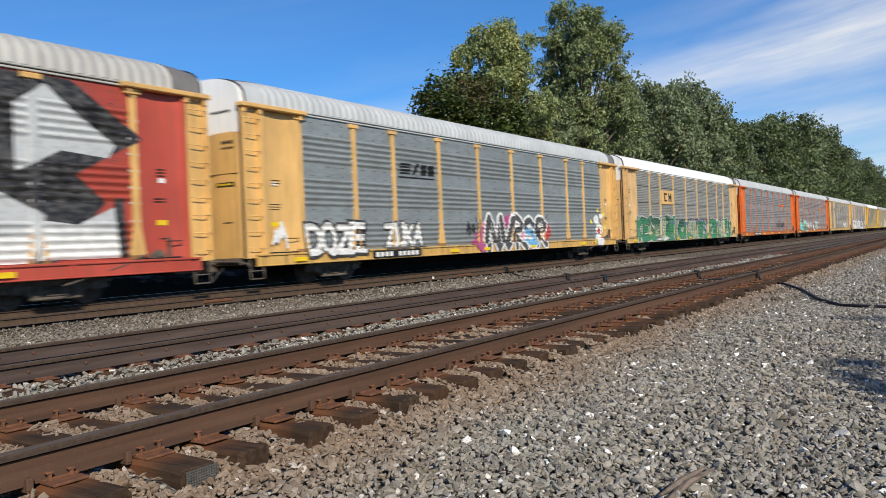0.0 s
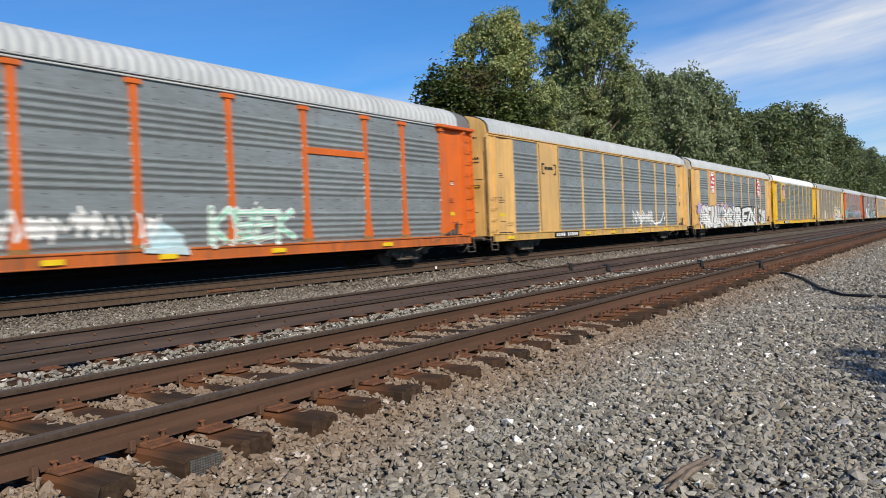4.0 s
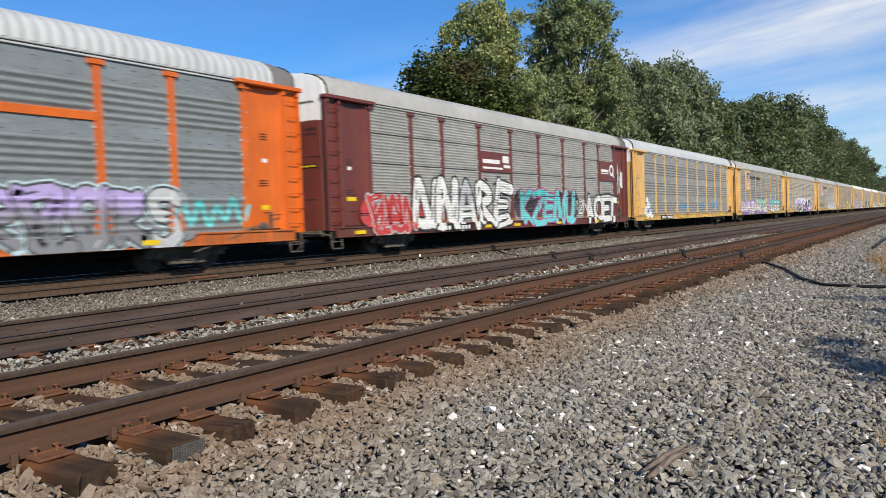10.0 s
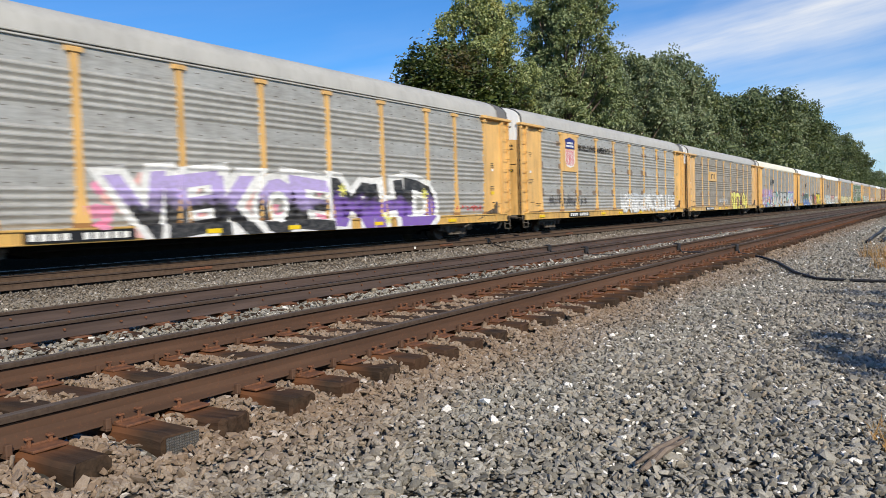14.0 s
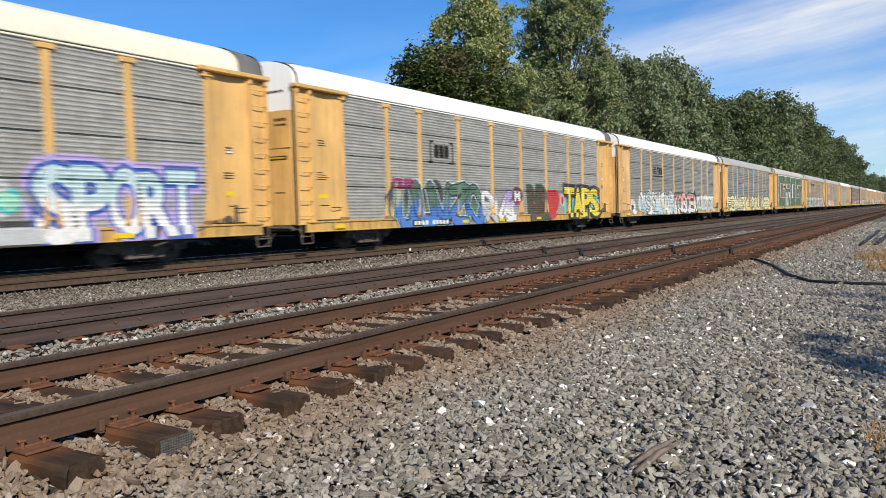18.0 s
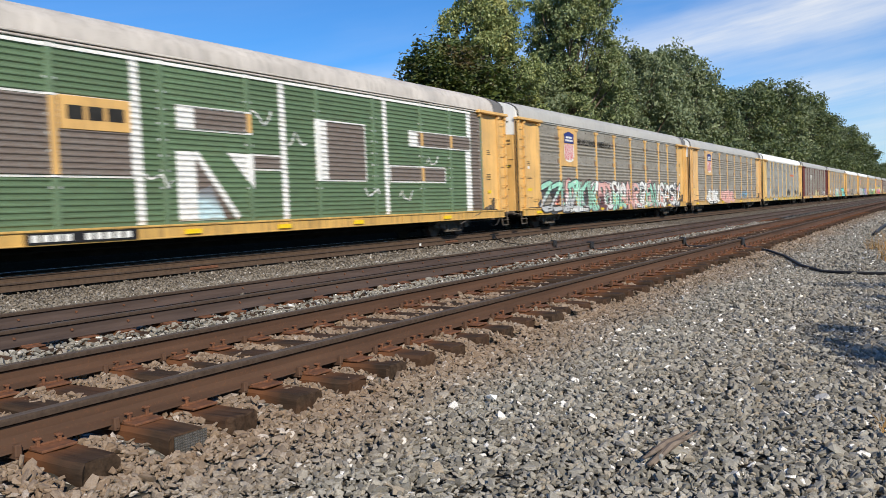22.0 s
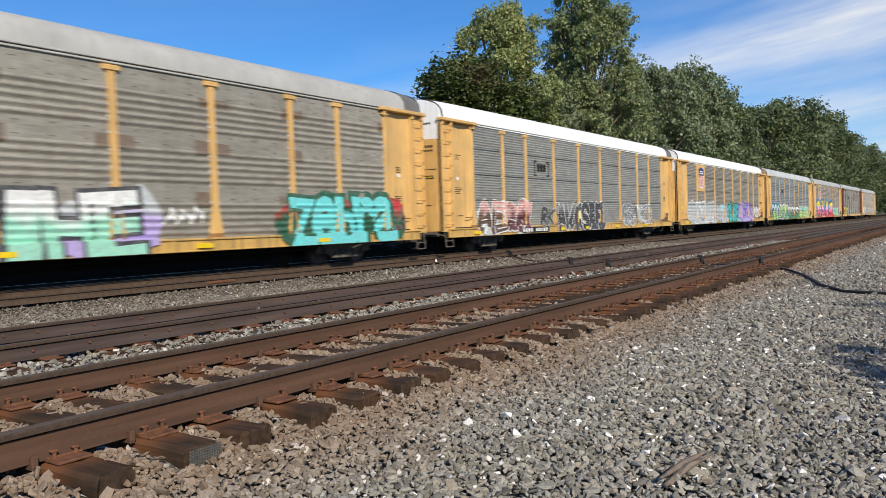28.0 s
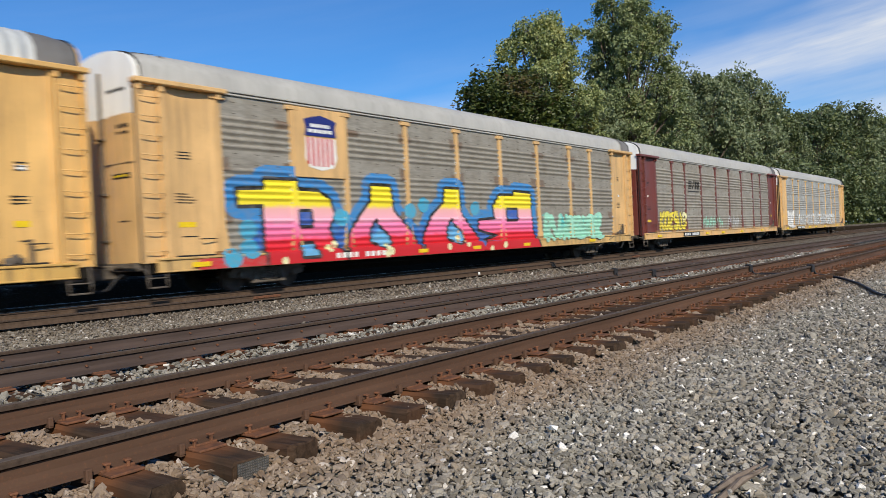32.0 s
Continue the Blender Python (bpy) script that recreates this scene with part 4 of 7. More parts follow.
def profile(kind):
    """Section of a side sheet: height and how far it stands out."""
    pts = [(Z0, 0.0)]
    if kind == "grouped":          # five ribs, then a flat
        z = Z0 + 0.05
        while z < Z1 - 0.16:
            for _ in range(5):
                if z < Z1 - 0.16:
                    pts += [(z, 0.0), (z + 0.028, 0.012), (z + 0.072, 0.042), (z + 0.098, 0.046), (z + 0.135, 0.016), (z + 0.155, 0.0)]
                z += 0.175
            z += 0.42
    elif kind == "seamed":         # fine ribs with deep seams
        z = Z0 + 0.03
        seams = [2.17, 3.15, 4.19]
        while z < Z1 - 0.12:
            if any(abs(z + 0.03 - s) < 0.052 for s in seams):
                pts += [(z, 0.0), (z + 0.003, -0.11), (z + 0.047, -0.11), (z + 0.05, 0.0)]
                z += 0.07
            else:
                pts += [(z, 0.0), (z + 0.026, 0.006), (z + 0.052, 0.024), (z + 0.07, 0.025), (z + 0.088, 0.0)]
                z += 0.104
    elif kind == "ridged":         # narrow ridges, wide apart low down, with deep seams
        z = Z0 + 0.08
        while z < Z1 - 0.14:
            if any(abs(z + 0.03 - s) < 0.085 for s in (2.08, 3.12, 4.14)):
                pts += [(z, 0.0), (z + 0.003, -0.11), (z + 0.052, -0.11), (z + 0.055, 0.0)]
                z += 0.10
            else:
                pts += [(z, 0.0), (z + 0.045, 0.01), (z + 0.082, 0.040), (z + 0.102, 0.042), (z + 0.118, 0.0)]
                z += 0.185 if z < 2.0 else 0.15
    else:                          # shallow even ribs
        z = Z0 + 0.05
        while z < Z1 - 0.14:
            pts += [(z, 0.0), (z + 0.03, 0.006), (z + 0.062, 0.036), (z + 0.088, 0.037), (z + 0.11, 0.0)]
            z += 0.135
    return pts + [(Z1, 0.0)]


PROFILES = {k: profile(k) for k in ("grouped", "seamed", "ridged", "even")}
SHEET_Y = -1.448


def sheet_data(kind, width):
    m = Mesh()
    pts = PROFILES[kind]
    n = len(pts)
    v = [(x, SHEET_Y - d, z) for x in (0.0, width) for z, d in pts] + [(x, SHEET_Y + 0.13, z) for x in (0.0, width) for z in (Z0, Z1)]
    f = [(i, i + n, i + n + 1, i + 1) for i in range(n - 1)]
    f += [tuple([2 * n] + list(range(n)) + [2 * n + 1]), tuple([2 * n + 3] + list(range(2 * n - 1, n - 1, -1)) + [2 * n + 2])]
    m.add(v, f)
    rows_ = []
    if kind == "grouped":          # fastener marks on the flat bands
        z = Z0 + 0.05 + 5 * 0.175
        while z < Z1 - 0.2:
            rows_ += [z + 0.06, z + 0.34]
            z += 5 * 0.175 + 0.42
    for z in rows_:
        for q in (0.22, 0.5, 0.78):
            m.box(width * q - 0.05, width * q + 0.05, SHEET_Y - 0.006, SHEET_Y + 0.02, z - 0.011, z + 0.011, 0, 1)
    return m.data("side_panel", [SHEET_GREY, GRIME])


SHEETS = {(k, round(b - a, 2)): sheet_data(k, b - a) for k in PROFILES for a, b in BAYS}


def post_data(flare):
    m = Mesh()
    y0, y1 = -1.50, -1.42
    if flare:
        rings = []
        for z, w_ in ((Z0 - 0.02, 0.23), (1.19, 0.22), (1.85, 0.10), (4.86, 0.092), (4.94, 0.11)):
            rings.append([(-w_, y0, z), (w_, y0, z), (w_, y1, z), (-w_, y1, z)])
        m.sweep(rings)
        m.box(-0.21, 0.21, y0 - 0.035, y1, 4.94, 5.06, 0.012)
    else:
        m.box(-0.085, 0.085, y0, y1, Z0 - 0.02, 5.06, 0.012)
    for z in (1.98, 2.4, 2.76, 3.15, 3.54, 3.9, 4.32):
        m.box(-0.135, 0.135, y0 + 0.012, y1, z - 0.03, z + 0.03, 0.006, 2)
    for i, face in enumerate(m.f):
        if flare and m.m[i] == 0 and max(m.v[k][2] for k in face) < 1.2:
            m.m[i] = 1
    return m.data("post", [YELLOW, FLARE, ROOF_SILVER])


POST, POST_PLAIN = post_data(True), post_data(False)


def door_data():
    """Plain end panel beside the ladder, dished towards the middle, with a fold line."""
    m = Mesh()
    ring = []
    for z in (Z0 - 0.02, 1.6, 2.6, 3.6, 4.6, 5.06):
        ring.append([(0.66 + 1.46 * k / 8, -1.50 + 0.09 * math.sin(math.pi * k / 8) ** 0.7, z) for k in range(9)] + [(2.12, -1.3, z), (0.66, -1.3, z)])
    m.sweep(ring)
    m.box(0.66, 0.74, -1.545, -1.48, Z0, 5.06, 0.01)
    return m.data("end_panel", [YELLOW])


def ladder_data():
    m = Mesh()
    sec = [(-0.02, -1.40), (-0.02, -1.56), (0.06, -1.56), (0.07, -1.47), (0.55, -1.47), (0.56, -1.56), (0.64, -1.56), (0.64, -1.40)]
    m.sweep([[(x, y, z) for x, y in sec] for z in (0.98, 2.3, 3.7, 5.04)])
    return m.data("ladder", [YELLOW])


def rung_data():
    return Mesh().tube([(0.03, -1.50, 0.03), (0.06, -1.60, 0.0), (0.31, -1.61, -0.012), (0.56, -1.60, 0.0), (0.60, -1.50, 0.03)], 0.013, 6).data("rung", [YELLOW], True)


def sill_data():
    m = Mesh()
    m.box(0.35, LENGTH - 0.35, -1.56, -1.47, 0.76, 1.07, 0.012)
    m.box(0.35, LENGTH - 0.35, -1.60, -1.42, 1.03, 1.085, 0.012)
    m.box(0.35, LENGTH - 0.35, -1.59, -1.42, 0.745, 0.785, 0.012)
    for x in (1.6, 4.0, 8.1, 10.9, 13.7, 16.5, 19.3, 23.4, 25.8):
        m.box(x - 0.06, x + 0.06, -1.585, -1.5, 0.77, 1.05, 0.01)
    return m.data("side_sill", [YELLOW])


def bracket_data():
    m = Mesh()
    m.box(-0.08, 2.42, -1.66, -1.38, 5.07, 5.19, 0.02)
    for x in (0.05, 0.62, 2.2):
        m.box(x - 0.05, x + 0.05, -1.6, -1.4, 4.92, 5.08, 0.01)
    return m.data("eave_bracket", [YELLOW])


def rail_cap_data():
    m = Mesh()
    m.box(0.2, LENGTH - 0.2, -1.5, -1.36, 5.09, 5.14, 0.01)
    m.box(0.2, LENGTH - 0.2, -1.53, -1.38, 5.16, 5.215, 0.012)
    return m.data("eave_rail", [ROOF_GREY])


def roof_section(x, drop=0.0, out=0.0, n=14):
    pts = []
    for k in range(n + 1):
        u = -1 + 2 * k / n
        y = 1.52 * math.sin(u * math.pi / 2)
        z = 5.21 + 0.84 * (max(0.0, math.cos(u * math.pi / 2)) ** 0.7)
        sc = 1 + out / 1.6
        pts.append((x, y * sc, 5.21 + (z - 5.21) * sc - drop * (z - 5.2)))
    return pts


def roof_data(kind):
    m = Mesh()
    rings = []
    if kind == "ribbed":
        x = 0.9
        rings += [roof_section(0.12, 0.10), roof_section(0.5, 0.03), roof_section(0.88)]
        while x < LENGTH - 1.0:
            rings += [roof_section(x, 0, 0.0), roof_section(x + 0.03, 0, 0.028), roof_section(x + 0.1, 0, 0.028), roof_section(x + 0.13, 0, 0.0)]
            x += 0.3
        rings += [roof_section(LENGTH - 0.88), roof_section(LENGTH - 0.5, 0.03), roof_section(LENGTH - 0.12, 0.10)]
    else:
        rings += [roof_section(0.12, 0.10), roof_section(0.5, 0.03), roof_section(1.3)]
        rings += [roof_section(1.3 + (LENGTH - 2.6) * k / 20) for k in range(1, 21)]
        rings += [roof_section(LENGTH - 0.5, 0.03), roof_section(LENGTH - 0.12, 0.10)]
    m.sweep([list(reversed(r)) for r in rings], closed=False)
    return m.data("roof", [ROOF_GREY], True)


def roof_end_data():
    """White upper end with the roof's curve, and the car number as bars."""
    m = Mesh()
    sec = roof_section(0.0, 0.06)
    lo = [(0.0, 1.40, 4.42), (0.0, -1.40, 4.42)]
    ring = [(0.02, y * 0.97, z - 0.01) for _, y, z in sec] + [(0.02, y, z) for _, y, z in lo]
    back = [(0.5, y, z) for _, y, z in ring]
    m.sweep([ring, back])
    return m.data("roof_end", [WHITE])


def end_wall_data():
    m = Mesh()
    for s in (-1, 1):
        ring = []
        for z in (1.0, 4.44):
            ring.append([(0.04, s * 0.03, z), (0.0, s * 0.5, z), (0.0, s * 0.95, z), (0.03, s * 1.28, z), (0.14, s * 1.385, z), (0.6, s * 1.385, z), (0.6, s * 0.03, z)][:: (-1 if s < 0 else 1)])
        m.sweep(ring)
    m.box(-0.03, 0.3, -0.045, 0.045, 1.0, 5.5, 0.01, 1)
    for z in (1.5, 2.6, 3.9):
        m.box(-0.06, 0.16, -0.12, 0.12, z, z + 0.06, 0.01, 1)
    return m.data("end_wall", [YELLOW, GRIME])


def shell_data():
    m = Mesh()
    m.box(0.45, LENGTH - 0.45, -1.30, 1.30, 0.95, 5.16, 0.05)
    return m.data("body_shell", [SHEET_GREY])


def frame_data():
    m = Mesh()
    m.sweep([[(x, y, z) for y, z in ((-0.55, 0.98), (-0.55, d), (0.55, d), (0.55, 0.98))] for x, d in ((0.4, 0.68), (5.0, 0.68), (6.2, 0.42), (20.9, 0.42), (22.1, 0.68), (LENGTH - 0.4, 0.68))])
    for x in (0.4, 3.9, 8.0, 13.7, 19.4, 23.5, 27.0):
        m.box(x - 0.12, x + 0.12, -1.45, 1.45, 0.72, 1.0, 0.02)
    m.box(10.5, 12.3, 0.4, 1.0, 0.5, 0.9, 0.06)
    m.tube([(14.5, -0.75, 0.72), (16.0, -0.75, 0.72)], 0.2, 12)
    m.tube([(5.6, -1.1, 0.62), (22.0, -1.1, 0.62)], 0.03, 6)
    return m.data("underframe", [DARK])


def coupler_data():
    m = Mesh()
    m.box(-0.48, 0.4, -0.14, 0.14, 0.62, 0.9, 0.03)
    m.box(-0.62, -0.40, -0.22, 0.10, 0.58, 0.94, 0.05)
    m.box(0.0, 0.4, -1.2, 1.2, 0.80, 1.0, 0.02)
    return m.data("coupler", [GRIME])


def step_data():
    """Bent sill step below the ladder."""
    m = Mesh()
    m.tube([(0.08, -1.5, 1.0), (0.07, -1.55, 0.55), (0.08, -1.56, 0.42), (0.55, -1.56, 0.42), (0.56, -1.55, 0.55), (0.55, -1.5, 1.0)], 0.022, 6)
    m.box(0.06, 0.57, -1.58, -1.5, 0.62, 0.65, 0.008)
    return m.data("step", [GRIME])


def rod_data():
    """Uncoupling lever across the end sill."""
    return Mesh().tube([(0.12, -1.58, 0.62), (-0.02, -1.56, 0.84), (-0.05, -1.2, 0.9), (-0.05, -0.4, 0.92), (-0.3, -0.05, 0.96)], 0.02, 6).data("coupling_lever", [GRIME])


def hose_data():
    return Mesh().tube([(0.1, -0.45, 0.74), (-0.1, -0.48, 0.62), (-0.28, -0.46, 0.42), (-0.46, -0.38, 0.36), (-0.6, -0.3, 0.46)], 0.034, 8).data("air_hose", [CORD])


def brake_data():
    """Brake rigging hung on the sill's end: cylinder, lever and bracket."""
    m = Mesh()
    m.box(25.35, 25.75, -1.58, -1.46, 1.08, 1.24, 0.03)
    m.tube([(25.2, -1.56, 1.2), (24.6, -1.56, 0.96), (23.2, -1.5, 0.6)], 0.02, 6)
    m.tube([(25.55, -1.62, 1.22), (25.55, -1.52, 1.22)], 0.09, 12)
    m.box(25.84, 25.9, -1.60, -1.5, 1.1, 1.6, 0.02)
    return m.data("brake_gear", [GRIME])


def seal_data():
    """Dark edging along the roof's end arch."""
    m = Mesh()
    m.tube([(x, y, z + 0.012) for x, y, z in roof_section(0.13, 0.10, 0.015)], 0.024, 6)
    return m.data("roof_edging", [CORD])


def hood_data():
    """Weathered sheet over the top of the roof's end."""
    m = Mesh()
    m.sweep([list(reversed(roof_section(x, d, 0.022)[4:])) for x, d in ((0.14, 0.10), (0.5, 0.03), (0.95, 0.0))], closed=False)
    m.sweep([list(reversed(roof_section(x, d, 0.03)[3:])) for x, d in ((0.93, 0.0), (1.0, 0.0))], closed=False)
    return m.data("roof_hood", [ROOF_HOOD], True)


def slot_data():
    """Dark slot below the end panel, with a bent grab iron over it."""
    m = Mesh()
    m.box(0.9, 1.98, -1.52, -1.42, 1.085, 1.125, 0.004)
    m.tube([(1.55, -1.50, 1.5), (1.55, -1.58, 1.5), (1.95, -1.58, 1.5), (1.95, -1.50, 1.5)], 0.014, 6)
    return m.data("door_slot", [BLACK])


def lettering_data():
    """Unreadable small lettering on the end: rows of dark bars."""
    m = Mesh()
    for z, h, y0, n_, w_, mat in ((4.98, 0.07, -1.05, 7, 0.085, 0), (4.12, 0.09, -1.12, 4, 0.09, 0), (3.98, 0.06, -1.12, 6, 0.06, 0), (1.95, 0.04, -1.0, 5, 0.06, 0)):
        for k in range(n_):
            m.box(-0.004 if z < 4.4 else 0.012, 0.05, y0 + k * w_ * 1.35, y0 + k * w_ * 1.35 + w_, z, z + h, 0, mat)
    m.box(-0.006, 0.03, -1.26, -0.1, 3.30, 3.318, 0, 0)
    m.box(-0.012, 0.05, -1.12, -0.42, 2.96, 3.08, 0.004, 1)
    for k in range(6):
        m.box(-0.016, 0.02, -1.06 + k * 0.1, -0.99 + k * 0.1, 2.995, 3.045, 0, 2)
    return m.data("end_lettering", [STENCIL, BLACK, SAFETY])


def side_frame_data():
    m = Mesh()
    pts = [(-1.25, 0.52), (-1.25, 0.36), (-1.0, 0.34), (-0.78, 0.40), (-0.5, 0.20), (0.5, 0.20), (0.78, 0.40), (1.0, 0.34), (1.25, 0.36), (1.25, 0.52), (0.9, 0.63), (0.45, 0.70), (-0.45, 0.70), (-0.9, 0.63)]
    m.sweep([[(x, y, z) for x, z in pts] for y in (-1.10, -0.98)])
    m.sweep([[(x, y, z) for x, z in ((-1.27, 0.55), (-1.27, 0.49), (1.27, 0.49), (1.27, 0.55), (0.46, 0.74), (-0.46, 0.74))] for y in (-1.17, -1.08)])
    m.box(-0.55, 0.55, -1.17, -1.0, 0.17, 0.24, 0.02)
    for s in (-1, 1):
        m.sweep([[(s * 0.52, y, 0.2), (s * 0.42, y, 0.2), (s * 0.30, y, 0.66), (s * 0.42, y, 0.66)][::s] for y in (-1.16, -1.05)])
    return m.data("side_frame", [GRIME])


SPRING = Mesh().tube([(0.075 * math.cos(0.9 * k), -1.12 + 0.05 * math.sin(0.9 * k), 0.24 + 0.0062 * k) for k in range(50)], 0.014, 5).data("spring", [GRIME])
CAP = Mesh().tube([(0, -1.22, 0.425), (0, -1.19, 0.425), (0, -1.0, 0.425)], [0.07, 0.115, 0.12], 12).data("bearing_cap", [GRIME])


def wheel_data():
    m = Mesh()
    rings = []
    for y, r in ((-0.07, 0.12), (-0.075, 0.30), (-0.065, 0.34), (-0.07, 0.415), (0.05, 0.425), (0.05, 0.455), (0.075, 0.45), (0.075, 0.12)):
        rings.append([(r * math.cos(a), y, r * math.sin(a)) for a in [2 * math.pi * k / 24 for k in range(24)]])
    m.sweep(rings)
    return m.data("wheel", [STEEL], False)


D_DOOR, D_LADDER, D_RUNG, D_SILL, D_BRACKET, D_CAP = door_data(), ladder_data(), rung_data(), sill_data(), bracket_data(), rail_cap_data()
D_ROOF = {k: roof_data(k) for k in ("ribbed", "smooth")}
D_REND, D_END, D_SHELL, D_FRAME, D_COUP, D_SIDE, D_WHEEL = roof_end_data(), end_wall_data(), shell_data(), frame_data(), coupler_data(), side_frame_data(), wheel_data()
D_HOOD, D_SLOT = hood_data(), slot_data()
D_STEP, D_ROD, D_HOSE, D_BRAKE, D_SEAL, D_LETTER = step_data(), rod_data(), hose_data(), brake_data(), seal_data(), lettering_data()
# black strip added to draw the dark joint between end wall and ladder
D_STRIP = Mesh().box(-0.03, -0.012, -1.50, -1.44, 1.0, 5.0, 0.005).data("corner_seal", [CORD])
AXLE = Mesh().tube([(0, -0.75, 0), (0, 0.75, 0)], 0.08, 10).data("axle", [DARK])
FLAT_BAY = {w_: Mesh().box(0, w_, -1.50, -1.40, Z0, Z1, 0.01).data("flat_panel", [YELLOW]) for w_ in (2.05,)}
TURN = pose(LENGTH, 0, 0, 0, 0, 180)


def stencil_data(seed):
    """Unreadable stencilled notices: short bars, a boxed table, a white tag."""
    r = random.Random(seed)
    m = Mesh()

    def bar(x0, x1, z, h, mat=0):
        n = 5
        q = [x0 + (x1 - x0) * k / n for k in range(n + 1)]
        y = [-1.504 + 0.09 * math.sin(math.pi * (x - 0.66) / 1.46) ** 0.7 for x in q]
        m.add([(a, b, c) for a, b in zip(q, y) for c in (z, z + h)], [(2 * k, 2 * k + 2, 2 * k + 3, 2 * k + 1) for k in range(n)], mat)
    z = r.uniform(3.0, 3.9)
    for k in range(3):
        bar(1.05, 1.05 + r.uniform(0.25, 0.4), z - k * 0.075, 0.03)
    z = r.uniform(2.2, 2.7)
    for k in range(r.choice((2, 3, 4))):
        bar(0.95, 0.95 + r.uniform(0.35, 0.6), z - k * 0.07, 0.025)
    bar(1.1, 1.55, 1.55, 0.03)
    if r.random() < 0.5:
        bar(1.1, 1.3, r.uniform(2.8, 3.0), 0.11, 1)
    if r.random() < 0.5:
        bar(1.0, 1.5, r.uniform(1.6, 2.0), 0.13, 2)
    return m.data("stencil", [STENCIL, WHITE_MARK, SAFETY])


STENCILS = [stencil_data(s) for s in range(6)]


def number_data(seed):
    """The car's number on the sill as light bars on a dark patch."""
    r = random.Random(seed)
    m = Mesh()
    x = 5.4
    m.box(x - 0.1, x + 2.55, -1.622, -1.55, 0.79, 1.02)
    for k in range(10):
        if k != 4:
            m.box(x, x + 0.16, -1.626, -1.56, 0.83, 0.98, 0, 1)
        x += 0.245
    return m.data("car_number", [BLACK, WHITE_MARK])


NUMBER = number_data(1)
REFLECT = Mesh().box(-0.24, 0.24, -1.626, -1.55, 0.83, 0.95, 0.004).data("reflector", [SAFETY])


def build_car(label, body, sheet, roof, roof_mat, kind, post_mat=None, sill_mat=None, end_mat=None, wide=False, cap=None, seed=0, ladder_mat=None, plain_posts=False):
    car = thing("autorack_car", label, "freight car", "cars of the freight train")
    post_mat, sill_mat, end_mat = post_mat or body, sill_mat or DIRTY.get(body, body), end_mat or body
    r = random.Random(seed)
    for side, at in (("near", Matrix.Identity(4)), ("far", TURN)):
        for (a, b) in BAYS:
            w_ = round(b - a, 2)
            if wide and w_ == 2.05:
                part("flat_panel", FLAT_BAY[2.05], car, "plain painted panel", body, at @ pose(a, 0, 0))
            else:
                part("side_panel", SHEETS[kind, w_], car, "ribbed metal side panel", sheet, at @ pose(a, 0, 0))
        for i, x in enumerate(POSTS):
            part("post", POST_PLAIN if (plain_posts or wide) else POST, car, "", post_mat, at @ pose(x, 0, 0))
        for m2 in (at, at @ Matrix.Translation((LENGTH, 0, 0)) @ Matrix.Diagonal((-1, 1, 1, 1))):
            part("end_panel", D_DOOR, car, "", body, m2)
            lad = part("ladder", D_LADDER, car, "", ladder_mat or body, m2)
            if side == "near":
                for k in range(9 if not wide else 4):
                    part("rung", D_RUNG, lad, "", ladder_mat or body, pose(0, 0, 1.25 + k * 0.44))
            if not wide:
                part("eave_bracket", D_BRACKET, car, "", ladder_mat or body, m2)
        part("side_sill", D_SILL, car, "", sill_mat, at)
        part("eave_rail", D_CAP, car, "", roof_mat if not wide else body, at)
    part("roof", D_ROOF[roof], car, "ribbed galvanised roof" if roof == "ribbed" else "smooth arched roof", roof_mat)
    part("body_shell", D_SHELL, car, "", sheet)
    part("underframe", D_FRAME, car, "black underframe")
    for m2 in (Matrix.Identity(4), TURN):
        part("roof_end", D_REND, car, "white end cap", cap or WHITE, m2)
        part("end_wall", D_END, car, "", end_mat, m2)
        coup = part("coupler", D_COUP, car, "black coupler", at=m2)
        part("air_hose", D_HOSE, coup, "black rubber hose")
        part("coupling_lever", D_ROD, coup)
        part("roof_edging", D_SEAL, car, "black edging strip", at=m2)
        if not wide and (m2 is not TURN or roof_mat not in (WHITE, CREAM)):
            part("roof_hood", D_HOOD, car, "dark weathered end hood", at=m2)
        bogie = part("bogie", D_SIDE, car, "grimy iron truck", at=m2 @ pose(3.9, 0, TRUCK_Z))
        part("side_frame", D_SIDE, bogie, at=pose(0, 0, 0, 0, 0, 180))
        for x in (-0.89, 0.89):
            part("bearing_cap", CAP, bogie, at=pose(x, 0, 0, 0, 0, 0 if m2 is not TURN else 180))
        for x in (-0.16, 0.0, 0.16):
            part("spring", SPRING, bogie, at=pose(x, 0, 0, 0, 0, 0 if m2 is not TURN else 180))
        for x in (-0.89, 0.89):
            part("axle", AXLE, bogie, at=pose(x, 0, 0.425))
            for y in (-GAUGE / 2, GAUGE / 2):
                part("wheel", D_WHEEL, bogie, at=pose(x, y, 0.425, 0, 0, 180 if y > 0 else 0))
    for q, at in ((seed % 6, Matrix.Identity(4)), ((seed + 3) % 6, Matrix.Translation((24.62, 0, 0)))):
        tagged(part("stencil", STENCILS[q], car, "dark stencilled notices", at=at), kind="stuff")
    part("car_number", NUMBER, car, "white number bars on a black patch", at=Matrix.Translation((r.choice((0, 0, 0.6)), 0, 0)))
    tagged(part("end_lettering", D_LETTER, car, "small dark lettering bars and a black plate"), kind="stuff")
    part("corner_seal", D_STRIP, car, "thin black strip drawn for the dark corner joint")
    part("brake_gear", D_BRAKE, car, "grimy brake rigging")
    part("door_slot", D_SLOT, car, "dark slot and grab iron")
    part("door_slot", D_SLOT, car, "dark slot and grab iron", at=Matrix.Translation((LENGTH - 2.88, 0, 0)))
    part("step", D_STEP, car)
